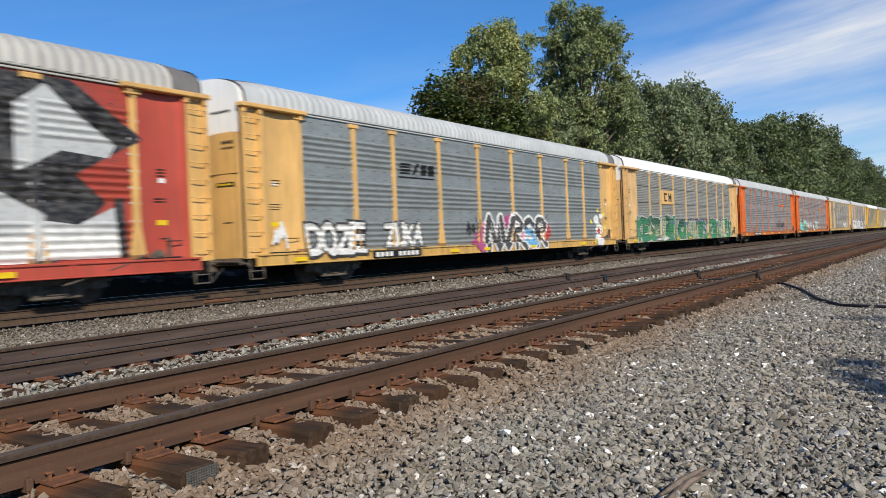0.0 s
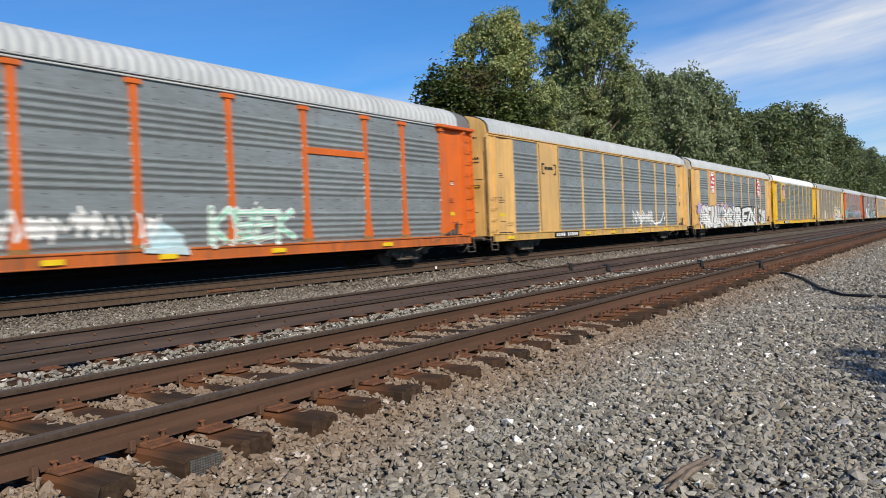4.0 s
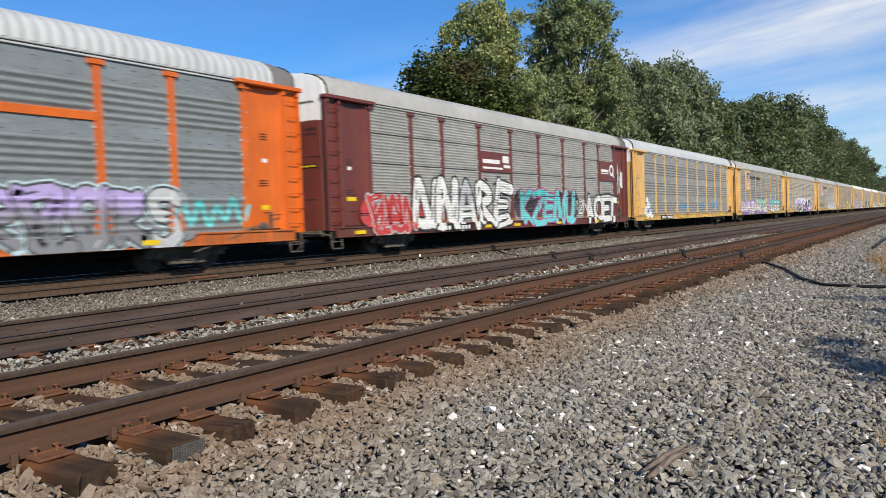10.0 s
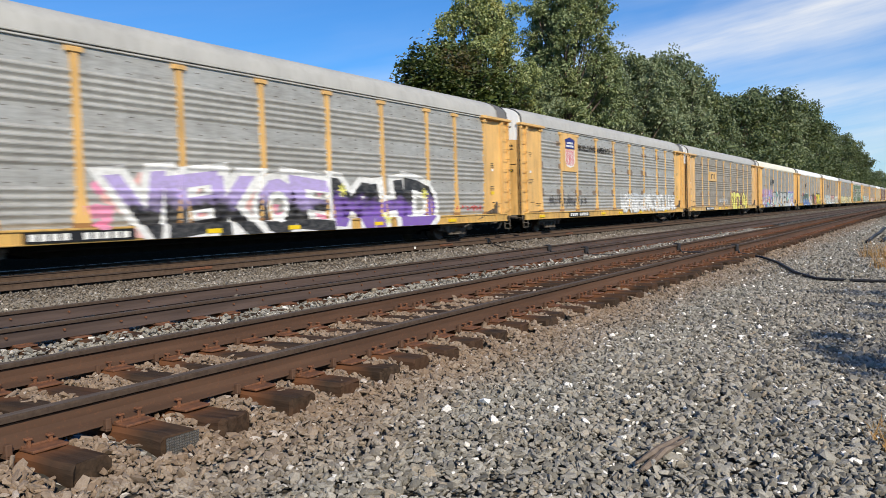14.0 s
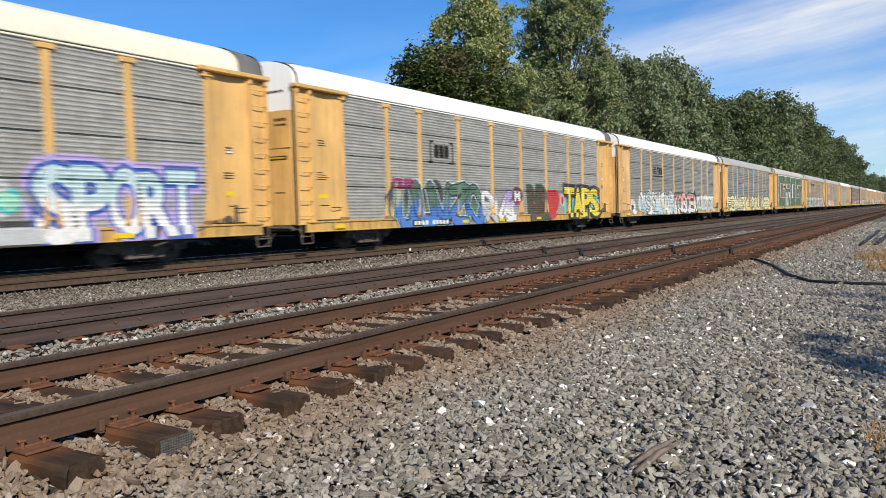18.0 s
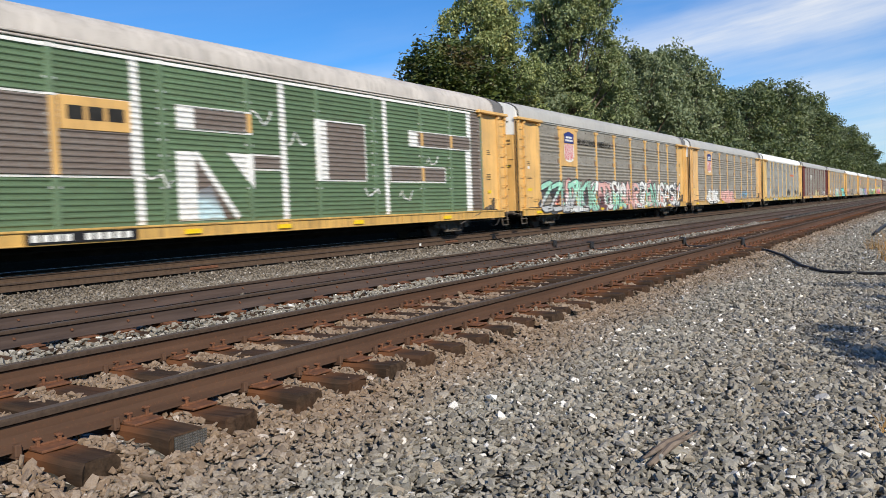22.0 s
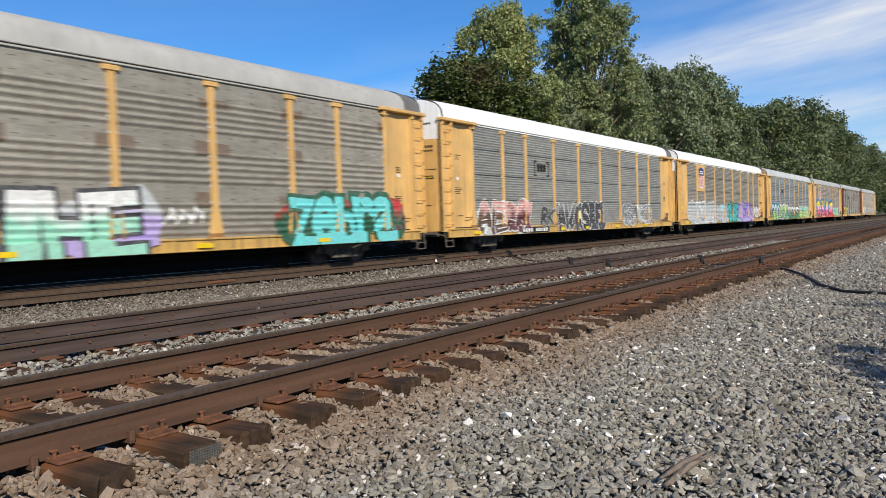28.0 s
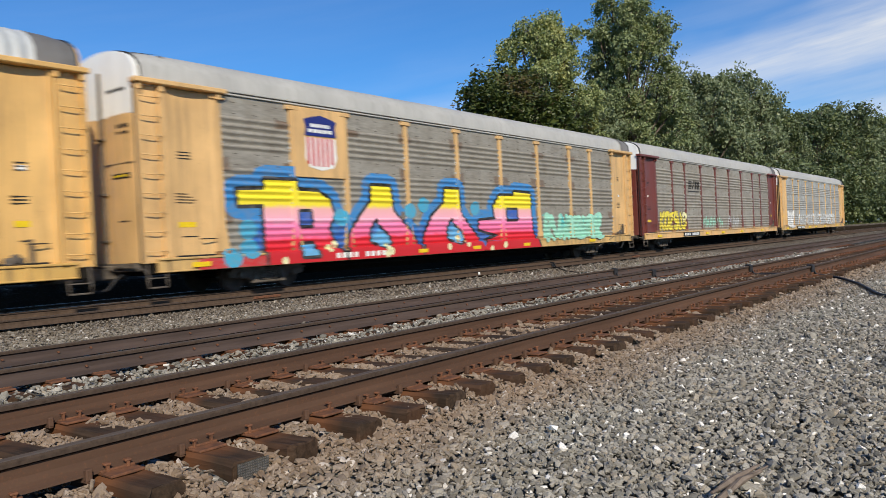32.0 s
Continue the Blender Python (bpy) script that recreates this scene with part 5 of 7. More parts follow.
    part("step", D_STEP, car, at=Matrix.Translation((LENGTH - 0.63, 0, 0)))
    for x in (1.9, 9.9, 13.0, 17.0, 22.0):
        part("reflector", REFLECT, car, at=pose(x + r.uniform(-0.5, 0.5), 0, 0))
    return car


# ---- paint on the cars: pieces follow the ribs of the side sheets ----
ARC = [(0.5 + 0.5 * math.cos(0.7 * k + 0.4), 0.5 + 0.5 * math.sin(0.7 * k + 0.4)) for k in range(9)]
FORMS = [[[(0.95, 0.8), (0.6, 1), (0.15, 0.85), (0.25, 0.58), (0.75, 0.45), (0.9, 0.2), (0.5, 0), (0.05, 0.12)]], [ARC], [[(0.1, 0), (0.15, 1)], [(0.15, 0.95), (0.95, 0.9)], [(0.12, 0.5), (0.8, 0.52)], [(0.1, 0.05), (0.95, 0.1)]],
         [[(0.1, 0), (0.1, 1)], [(0.9, 1), (0.2, 0.5), (0.95, 0)]], [[(0.05, 0), (0.15, 1), (0.8, 0), (0.95, 1)]], [[(0, 0), (0.5, 1), (1, 0)], [(0.25, 0.35), (0.75, 0.35)]],
         [[(0.1, 0), (0.1, 1), (0.75, 0.9), (0.85, 0.65), (0.2, 0.48), (0.95, 0)]], [[(0, 1), (0.5, 0), (1, 1)]], [[(0, 0.9), (1, 1), (0.05, 0.05), (1, 0)]], [[(0.05, 1), (0.1, 0.15), (0.5, 0), (0.9, 0.2), (0.95, 1)]]]


def rounded(pts, n=4):
    """The same line with its bends rounded off."""
    if len(pts) < 3:
        return pts
    out = []
    for i in range(len(pts) - 1):
        a, b, c, d = pts[max(0, i - 1)], pts[i], pts[i + 1], pts[min(len(pts) - 1, i + 2)]
        for k in range(n):
            t = k / n
            out.append(tuple(0.5 * (2 * b[j] + (c[j] - a[j]) * t + (2 * a[j] - 5 * b[j] + 4 * c[j] - d[j]) * t * t + (3 * b[j] - a[j] - 3 * c[j] + d[j]) * t ** 3) for j in (0, 1)))
    return out + [pts[-1]]


class Art:
    """Flat painted shapes in car coordinates: layers of (x, z) polygons."""

    def __init__(self):
        self.v, self.f, self.m, self.n = [], [], [], 0

    def add(self, pts, faces, mat, layer):
        k = len(self.v)
        self.n = (self.n + 1) % 16
        self.v += [(float(x), -0.0038 * (layer + 1) - 0.0002 * self.n, float(z)) for x, z in pts]
        self.f += [tuple(i + k for i in q) for q in faces]
        self.m += [mat] * len(faces)

    def poly(self, pts, mat, layer):
        self.add(pts, [tuple(range(len(pts)))], mat, layer)

    def rect(self, x0, x1, z0, z1, mat, layer):
        self.poly([(x0, z0), (x1, z0), (x1, z1), (x0, z1)], mat, layer)

    def disc(self, x, z, rx, rz, mat, layer, n=20, r=None, wob=0.0):
        self.poly([(x + rx * math.cos(a) * (1 + wob * (r.uniform(-1, 1) if r else 0)), z + rz * math.sin(a) * (1 + wob * (r.uniform(-1, 1) if r else 0))) for a in [2 * math.pi * k / n for k in range(n)]], mat, layer)

    def stroke(self, pts, wide, mat, layer):
        """A brushed line through the points."""
        v = []
        for i, (x, z) in enumerate(pts):
            a, b = pts[max(0, i - 1)], pts[min(len(pts) - 1, i + 1)]
            d = math.hypot(b[0] - a[0], b[1] - a[1]) or 1
            nx, nz = -(b[1] - a[1]) / d * wide / 2, (b[0] - a[0]) / d * wide / 2
            v += [(x + nx, z + nz), (x - nx, z - nz)]
        self.add(v, [(2 * i, 2 * i + 1, 2 * i + 3, 2 * i + 2) for i in range(len(pts) - 1)], mat, layer)

    def letters(self, word, x0, x1, z0, z1, mat, layer, fat=0.0, seed=1, wild=0.06, squeeze=1.0, only=None):
        r = random.Random(seed)
        n = len(word)
        step = (x1 - x0) / n
        for i, ch in enumerate(word):
            jig = [r.uniform(-1, 1) for _ in range(5)]
            if ch == " " or (only is not None and i != only):
                continue
            v, f = glyph(ch, fat)
            v0, _ = glyph(ch, 0.0)
            lo, hi = v0.min(0), v0.max(0)
            size = np.maximum(hi - lo, (0.12, 0.2))
            wd = step * (0.86 if wild == 0 else 0.98) * squeeze * (0.45 if ch in "I.!1" else 1)
            ht = (z1 - z0) * (1 + wild * jig[0])
            q = (v - (lo + hi) / 2) / size * (wd, ht)
            a = wild * 1.3 * jig[1]
            sh = wild * 2 * jig[4]
            x = q[:, 0] * math.cos(a) - q[:, 1] * math.sin(a) + sh * q[:, 1] + x0 + step * (i + 0.5) + wild * step * jig[2]
            z = q[:, 0] * math.sin(a) + q[:, 1] * math.cos(a) + (z0 + z1) / 2 + wild * 0.5 * (z1 - z0) * jig[3]
            self.add(np.column_stack([x, z]), f, mat, layer)

    def wild(self, x0, x1, z0, z1, mats, layer, seed, fat=0.17, halo=None):
        """Interlocking pseudo letters that cannot be read: an outline layer and a fill layer of bent strokes. mats: fill, second fill, outline."""
        r = random.Random(seed)
        h = z1 - z0
        n = max(2, int((x1 - x0) / (h * 0.66)))
        step = (x1 - x0) / n
        for i in range(n):
            cx = x0 + step * (i + 0.5)
            fill = mats[0] if r.random() < 0.7 else mats[1]
            shear, tall, wide = r.uniform(-0.25, 0.3), r.uniform(0.9, 1.1), r.uniform(1.05, 1.3)
            low = layer + 2 * (i % 2)
            marks = r.choice(FORMS) + (r.choice(FORMS)[:1] if r.random() < 0.35 else [])
            for line in marks:
                pts = []
                for u, v in line:
                    u, v = u - 0.5 + r.uniform(-0.05, 0.05), v - 0.5 + r.uniform(-0.05, 0.05)
                    pts.append((cx + step * wide * (0.78 * u + shear * v), (z0 + z1) / 2 + 0.82 * h * tall * v))
                pts = rounded(pts)
                wd = fat * h * r.uniform(0.95, 1.35)
                q = wd + 0.085 * h
                self.stroke(pts, q, mats[2], low)
                self.stroke(pts, wd, fill, low + 1)
                if halo is not None:
                    self.stroke(pts, q + 0.07 * h, halo, layer - 0.5)
                for x, z in pts[::4] if len(pts) > 5 else pts:
                    if halo is not None:
                        self.disc(x, z, q / 2 + 0.035 * h, q / 2 + 0.035 * h, halo, layer - 0.5, 9)
                    self.disc(x, z, q / 2, q / 2, mats[2], low, 9)
                    self.disc(x, z, wd / 2, wd / 2, fill, low + 1, 8)
                k = r.randrange(len(pts) - 1)
                a, b = pts[k], pts[k + 1]
                o = wd * r.uniform(-0.25, 0.25)
                self.stroke([(a[0] + o, a[1]), (b[0] + o, b[1])], 0.035 * h, r.choice((mats[1], mats[2], mats[2])), low + 1.9)
            for _ in range(2):
                x, z = cx + r.uniform(-0.6, 0.6) * step, z0 + r.uniform(-0.05, 1.08) * h
                self.stroke([(x, z), (x + r.uniform(-0.25, 0.25) * step, z + r.uniform(-0.12, 0.12) * h)], 0.05 * h, r.choice((mats[1], mats[2])), layer)

    def cloud(self, x0, x1, z0, z1, mat, layer, seed):
        r = random.Random(seed)
        h = z1 - z0
        n = max(2, int((x1 - x0) / (0.55 * h)))
        for i in range(n + 1):
            x = x0 + (x1 - x0) * i / n
            self.disc(x, (z0 + z1) / 2 + r.uniform(-0.12, 0.12) * h, 0.4 * h, h * r.uniform(0.36, 0.52), mat, layer, 22, r, 0.12)

    def finish(self, car, mats, kind, label, name="graffiti", loose=False, flat=None):
        bm = bmesh.new()
        vs = [bm.verts.new(v) for v in self.v]
        for q, m in zip(self.f, self.m):
            try:
                fc = bm.faces.new([vs[i] for i in q])
                fc.material_index = m
            except ValueError:
                pass
        if not bm.faces:
            return None
        zs, xs = [v[2] for v in self.v], [v[0] for v in self.v]
        pts = PROFILES[kind.replace("_wide", "")]
        cuts = [z for z, _ in pts if min(zs) < z < max(zs)] + [1.0835]
        for z in cuts if flat is None else ():
            bmesh.ops.bisect_plane(bm, geom=bm.verts[:] + bm.edges[:] + bm.faces[:], dist=0.0004, plane_co=(0, 0, z), plane_no=(0, 0, 1))
        if flat is None and min(zs) < 0.76:
            bmesh.ops.bisect_plane(bm, geom=bm.verts[:] + bm.edges[:] + bm.faces[:], dist=0.0004, plane_co=(0, 0, 0.76), plane_no=(0, 0, 1), clear_inner=True)
        for x in [q + s for q in POSTS for s in (-0.115, -0.095, 0.095, 0.115)]:
            if flat is None and min(xs) < x < max(xs):
                bmesh.ops.bisect_plane(bm, geom=bm.verts[:] + bm.edges[:] + bm.faces[:], dist=0.0004, plane_co=(x, 0, 0), plane_no=(1, 0, 0))
        zz, dd = [q[0] for q in pts], [q[1] for q in pts]
        me = bpy.data.meshes.new(name)
        bm.to_mesh(me)
        bm.free()
        co = np.empty(len(me.vertices) * 3)
        me.vertices.foreach_get("co", co)
        co = co.reshape(-1, 3)
        x, z = co[:, 0], co[:, 2]
        if flat is not None:
            y = flat
        else:
            y = SHEET_Y - np.interp(z, zz, dd)
            if kind.endswith("_wide"):
                y = np.where(((x > 4.6) & (x < 6.75)) | ((x > 20.65) & (x < 22.75)), -1.502, y)
            y = np.where((x < 2.1) | (x > 25.3), -1.505, y)
            y = np.where(np.abs(x[:, None] - np.array(POSTS)).min(1) < 0.105, -1.502, y)
            y = np.where(z < 1.084, -1.603, y)
        co[:, 1] += y
        me.vertices.foreach_set("co", co.ravel())
        me.update()
        for m in mats:
            me.materials.append(m)
        ob = new(name, me)
        ob.parent = car
        return tagged(ob, label, kind="stuff" if loose or name in ("graffiti", "rust_stain") else "")


PALETTE = {"white": (0.78, 0.78, 0.76), "silver": (0.5, 0.52, 0.53), "black": (0.012, 0.012, 0.014), "grey": (0.22, 0.23, 0.25), "aqua": (0.14, 0.64, 0.64), "teal": (0.05, 0.52, 0.52), "mint": (0.32, 0.68, 0.52), "green": (0.02, 0.25, 0.10),
           "lime": (0.40, 0.62, 0.10), "yellow": (0.80, 0.66, 0.05), "cream": (0.78, 0.74, 0.42), "red": (0.55, 0.03, 0.03), "pink": (0.78, 0.28, 0.42), "rose": (0.75, 0.42, 0.38), "purple": (0.20, 0.10, 0.42),
           "lilac": (0.45, 0.36, 0.66), "blue": (0.03, 0.10, 0.42), "sky": (0.12, 0.42, 0.70), "brown": (0.10, 0.05, 0.03), "orange": (0.72, 0.16, 0.02), "dkgreen": (0.012, 0.10, 0.05), "charcoal": (0.05, 0.05, 0.055), "lemon": (0.80, 0.76, 0.17), "maroon": (0.12, 0.025, 0.03), "magenta": (0.42, 0.05, 0.20), "khaki": (0.42, 0.45, 0.30), "moss": (0.09, 0.19, 0.13), "azure": (0.05, 0.19, 0.55), "ice": (0.50, 0.66, 0.70)}


def colour(a, b=None):
    return spray("spray_" + a + ("_" + b if b else ""), PALETTE[a], PALETTE[b] if b else None)


def shield(art, x0, x1, z0, z1, base):
    """A shield: blue head over upright stripes. Material slots from base: blue, red, white."""
    w_, h = x1 - x0, z1 - z0
    cx, zm = (x0 + x1) / 2, z0 + 0.58 * h

    def body(g):
        return [(cx - 0.44 * w_ - g, zm), (cx - 0.47 * w_ - g, z0 + 0.2 * h), (cx - 0.38 * w_, z0 + 0.06 * h - g), (cx, z0 - g), (cx + 0.38 * w_, z0 + 0.06 * h - g), (cx + 0.47 * w_ + g, z0 + 0.2 * h), (cx + 0.44 * w_ + g, zm)]
    art.poly(body(0.04), base + 2, 2)
    for k in range(6):
        a = x0 + w_ * (0.07 + 0.147 * k)
        art.rect(a, a + 0.075 * w_, z0 + (0.09 if k in (0, 5) else 0.05) * h, zm, base + 1, 3)
    art.poly([(cx - 0.5 * w_, zm + 0.03 * h), (cx + 0.5 * w_, zm + 0.03 * h), (cx + 0.46 * w_, zm + 0.2 * h), (cx + 0.52 * w_, z0 + 0.9 * h), (cx + 0.36 * w_, z0 + 0.94 * h), (cx, z1), (cx - 0.36 * w_, z0 + 0.94 * h),
              (cx - 0.52 * w_, z0 + 0.9 * h), (cx - 0.46 * w_, zm + 0.2 * h)], base, 3)
    for z, q in ((zm + 0.19 * h, 0.62), (zm + 0.09 * h, 0.78)):
        for k in range(5):
            a = cx - q * w_ / 2 + q * w_ * k / 5
            art.rect(a, a + q * w_ * 0.16, z, z + 0.065 * h, base + 2, 4)


# ---- the train ----
def spec(body, sheet, roof, roof_mat, kind, label, **kw):
    return dict(body=body, sheet=sheet, roof=roof, roof_mat=roof_mat, kind=kind, label=label, **kw)


GREY_TOP = ("smooth", ROOF_GREY)
SILVER_TOP = ("ribbed", ROOF_SILVER)
WHITE_TOP = ("smooth", ROOF_WHITE)
CREAM_TOP = ("smooth", ROOF_CREAM)
CARS = [
    spec(RED, RED_SHEET, "ribbed", ROOF_GREY, "grouped", "red covered auto-rack car with huge black and white graffiti", post_mat=YELLOW, sill_mat=RED, ladder_mat=YELLOW, end_mat=YELLOW),
    spec(YELLOW, SHEET_BLUE, *SILVER_TOP, "grouped", "yellow and grey auto-rack car with silver ribbed roof"),
    spec(TAN, SHEET_GREY, *WHITE_TOP, "seamed", "yellow and grey auto-rack car with white roof and green graffiti"),
    spec(ORANGE, SHEET_BLUE, *SILVER_TOP, "grouped", "orange and grey auto-rack car with silver ribbed roof"),
    spec(ORANGE, SHEET_BLUE, *SILVER_TOP, "grouped", "orange and grey auto-rack car with mint graffiti"),
    spec(YELLOW, SHEET_BLUE, *SILVER_TOP, "grouped", "yellow auto-rack car with plain yellow panels", wide=True, end_mat=YELLOW, cap=YELLOW),
    spec(YELLOW, SHEET_BLUE, *SILVER_TOP, "grouped", "yellow auto-rack car with red octagon emblems and white graffiti", wide=True, end_mat=CREAM, cap=CREAM),
    spec(GOLD, SHEET_BLUE, *WHITE_TOP, "ridged", "bright yellow auto-rack car with white roof"),
    spec(PALE, SHEET_BROWN, *GREY_TOP, "even", "pale yellow and brown-grey weathered auto-rack car"),
    spec(ORANGE, SHEET_BLUE, *SILVER_TOP, "grouped", "orange and grey auto-rack car with teal graffiti"),
    spec(MAROON, SHEET_LIGHT, *GREY_TOP, "seamed", "maroon and grey auto-rack car with white and red graffiti"),
    spec(YELLOW, SHEET_GREY, *SILVER_TOP, "grouped", "yellow and grey auto-rack car"),
    spec(YELLOW, SHEET_GREY, *GREY_TOP, "grouped", "yellow and grey auto-rack car with shield emblem and purple graffiti", sill_mat=None),
    spec(YELLOW, SHEET_LIGHT, *GREY_TOP, "grouped", "yellow and grey auto-rack car with purple and black graffiti"),
    spec(YELLOW, SHEET_LIGHT, *GREY_TOP, "grouped", "yellow and grey auto-rack car with shield emblem"),
    spec(TAN, SHEET_BROWN, *GREY_TOP, "grouped", "tan and brown-grey auto-rack car with yellow lettering"),
    spec(YELLOW, SHEET_LIGHT, *CREAM_TOP, "seamed", "yellow and pale grey auto-rack car with cream roof, heavily graffitied"),
    spec(YELLOW, SHEET_LIGHT, *WHITE_TOP, "seamed", "yellow and pale grey auto-rack car with white roof"),
    spec(TAN, SHEET_GREY, *WHITE_TOP, "seamed", "yellow and grey auto-rack car with white graffiti"),
    spec(YELLOW, SHEET_BLUE, *GREY_TOP, "grouped", "yellow and blue-grey auto-rack car with cream graffiti"),
    spec(YELLOW, GREEN_SHEET, "smooth", ROOF_RUSTY, "even", "yellow auto-rack car painted over in green and white", cap=CREAM, plain_posts=True, post_mat=GREEN_SHEET),
    spec(YELLOW, SHEET_BROWN, *GREY_TOP, "grouped", "yellow and brown-grey auto-rack car with long silver graffiti"),
    spec(TAN, SHEET_BROWN, *GREY_TOP, "grouped", "tan and brown-grey auto-rack car with shield emblem"),
    spec(PALE, SHEET_LIGHT, *WHITE_TOP, "seamed", "yellow and pale grey rust-streaked auto-rack car with white roof"),
    spec(MAROON, SHEET_BROWN, *GREY_TOP, "seamed", "maroon and brown-grey auto-rack car", sill_mat=TAN),
    spec(YELLOW, SHEET_BROWN, *GREY_TOP, "grouped", "yellow and brown-grey auto-rack car with teal and green graffiti"),
    spec(YELLOW, SHEET_GREY, *WHITE_TOP, "seamed", "yellow and dark grey auto-rack car with white roof"),
    spec(YELLOW, SHEET_BROWN, *WHITE_TOP, "seamed", "yellow and brown auto-rack car with white roof and lilac graffiti"),
    spec(YELLOW, SHEET_BLUE, *SILVER_TOP, "grouped", "yellow and blue-grey auto-rack car with bright green graffiti", cap=YELLOW),
    spec(TAN, SHEET_BROWN, *GREY_TOP, "grouped", "tan auto-rack car with large pink and yellow lettering"),
    spec(MAROON, SHEET_BROWN, *GREY_TOP, "grouped", "maroon and brown-grey auto-rack car with faded tags", sill_mat=TAN),
    spec(TAN, SHEET_LIGHT, *GREY_TOP, "grouped", "last tan and grey auto-rack car of the train"),
]
cars = []
for i, s in enumerate(CARS):
    cars.append(build_car(seed=i, **s))
KIND = [s["kind"] + ("_wide" if s.get("wide") else "") for s in CARS]


def words(k, word, x0, x1, z0, z1, fill, out, bg=None, label="", wild=0.07, seed=None, edge=0.055, halo=None):
    """Bubble letters with an outline and, where given, a pale rim and a painted cloud behind."""
    art = Art()
    seed = seed or (k * 17 + len(word))
    mats = [colour(*fill), colour(out), colour(*(bg or fill)), colour(halo or out)]
    if bg:
        art.cloud(x0 - 0.1, x1 + 0.1, z0 - 0.05, z1 + 0.05, 2, 0, seed)
    if halo:
        art.letters(word, x0, x1, z0, z1, 3, 0.6, 0.11 + edge, seed, wild)
    art.letters(word, x0, x1, z0, z1, 1, 1, 0.045 + edge, seed, wild)
    piece = art.finish(cars[k], mats, KIND[k], label or "graffiti lettering in spray paint", loose=True)
    for i, ch in enumerate(word):
        if ch != " ":
            one = Art()
            one.letters(word, x0, x1, z0, z1, 0, 2, 0.04, seed, wild, only=i)
            one.finish(piece, mats[:1], KIND[k], "", "letter")
    return piece


def scrawl(k, x0, x1, z0, z1, fill, fill2, out, bg=None, label="", seed=None, fat=0.17, halo=None):
    art = Art()
    seed = seed or int(k * 31 + x0 * 7)
    mats = [colour(*fill), colour(*fill2), colour(out), colour(*(bg or fill)), colour(halo or out)]
    if bg:
        art.cloud(x0, x1, z0, z1, 3, 0, seed)
    art.wild(x0, x1, z0, z1, (0, 1, 2), 1, seed, fat, 4 if halo else None)
    return art.finish(cars[k], mats, KIND[k], label or "tangled unreadable graffiti in spray paint", loose=True)


def patches(k, x0, x1, z0, z1, names, count, seed, label, size=0.35, deep=0.5):
    """Ragged overlapping dabs of several colours."""
    r = random.Random(seed)
    art = Art()
    for i in range(count):
        x, z, q = r.uniform(x0, x1), r.uniform(z0, z1), size * r.uniform(0.5, 1.3)
        a = r.uniform(0, 6.28)
        art.poly([(x + q * r.uniform(0.5, 1.2) * math.cos(a + t), z + q * r.uniform(0.3, 0.8) * math.sin(a + t)) for t in (0, 1.1, 2.0, 3.2, 4.1, 5.2)], r.randrange(len(names)), deep * i / count - 0.5)
    return art.finish(cars[k], [colour(q) for q in names], KIND[k], label, loose=True)


def tag_line(k, x0, x1, z0, z1, col, seed, wide=0.045, label="thin spray-painted tag"):
    """One looping hand-drawn line."""
    r = random.Random(seed)
    art = Art()
    n = max(4, int((x1 - x0) / 0.16))
    pts, pen = [], []
    for i in range(n + 1):
        x = x0 + (x1 - x0) * i / n
        z = (z0 + z1) / 2 + (z1 - z0) * 0.48 * (1 if i % 2 else -1) * r.uniform(0.35, 1)
        pts.append((x + r.uniform(-0.1, 0.1), z))
    for i in range(len(pts) - 2):
        a, b, c = pts[i], pts[i + 1], pts[i + 2]
        if r.random() < 0.85:
            art.stroke([a, ((a[0] + b[0]) / 2 + 0.06, (a[1] + b[1]) / 2), b], wide, 0, 1)
        if r.random() < 0.35:
            art.disc(b[0], (b[1] + a[1]) / 2, 0.0 + (z1 - z0) * 0.16, (z1 - z0) * 0.2, 0, 0, 12)
    return art.finish(cars[k], [colour(col)], KIND[k], label, loose=True)


def emblem_panel(k, col, text=False, plain_red=False, x0=4.75, x1=6.6, z0=3.12, z1=5.0):
    """Painted board in the second bay with a shield."""
    m = Mesh().box(4.66, 6.69, -1.52, -1.43, z0, 5.06, 0.01)
    board = part("emblem_board", m.data("emblem_board", [col]), cars[k], "painted board with a shield")
    art = Art()
    shield(art, 5.06, 6.29, z0 + (0.36 if text else 0.24), z1 - 0.12, 0)
    if text:
        art.letters("BUILDING AMERICA", 4.85, 6.5, z0 + 0.12, z0 + 0.27, 3, 2, 0.0, 1, 0.0, 1.0)
    art.finish(cars[k], [BLUE, EMBLEM_PINK if plain_red else EMBLEM_RED, EMBLEM_PINK if plain_red else WHITE_MARK, STENCIL], "even", "blue, red and white shield emblem", "emblem", True, flat=-1.521)
    return board


def slogan(k, x0=6.95, x1=11.75, z=4.3):
    art = Art()
    art.letters("BUILDING AMERICA", x0, x1, z, z + 0.28, 0, 1, 0.04, 1, 0.0)
    return art.finish(cars[k], [STENCIL], KIND[k], "dark stencilled slogan", "slogan", True)


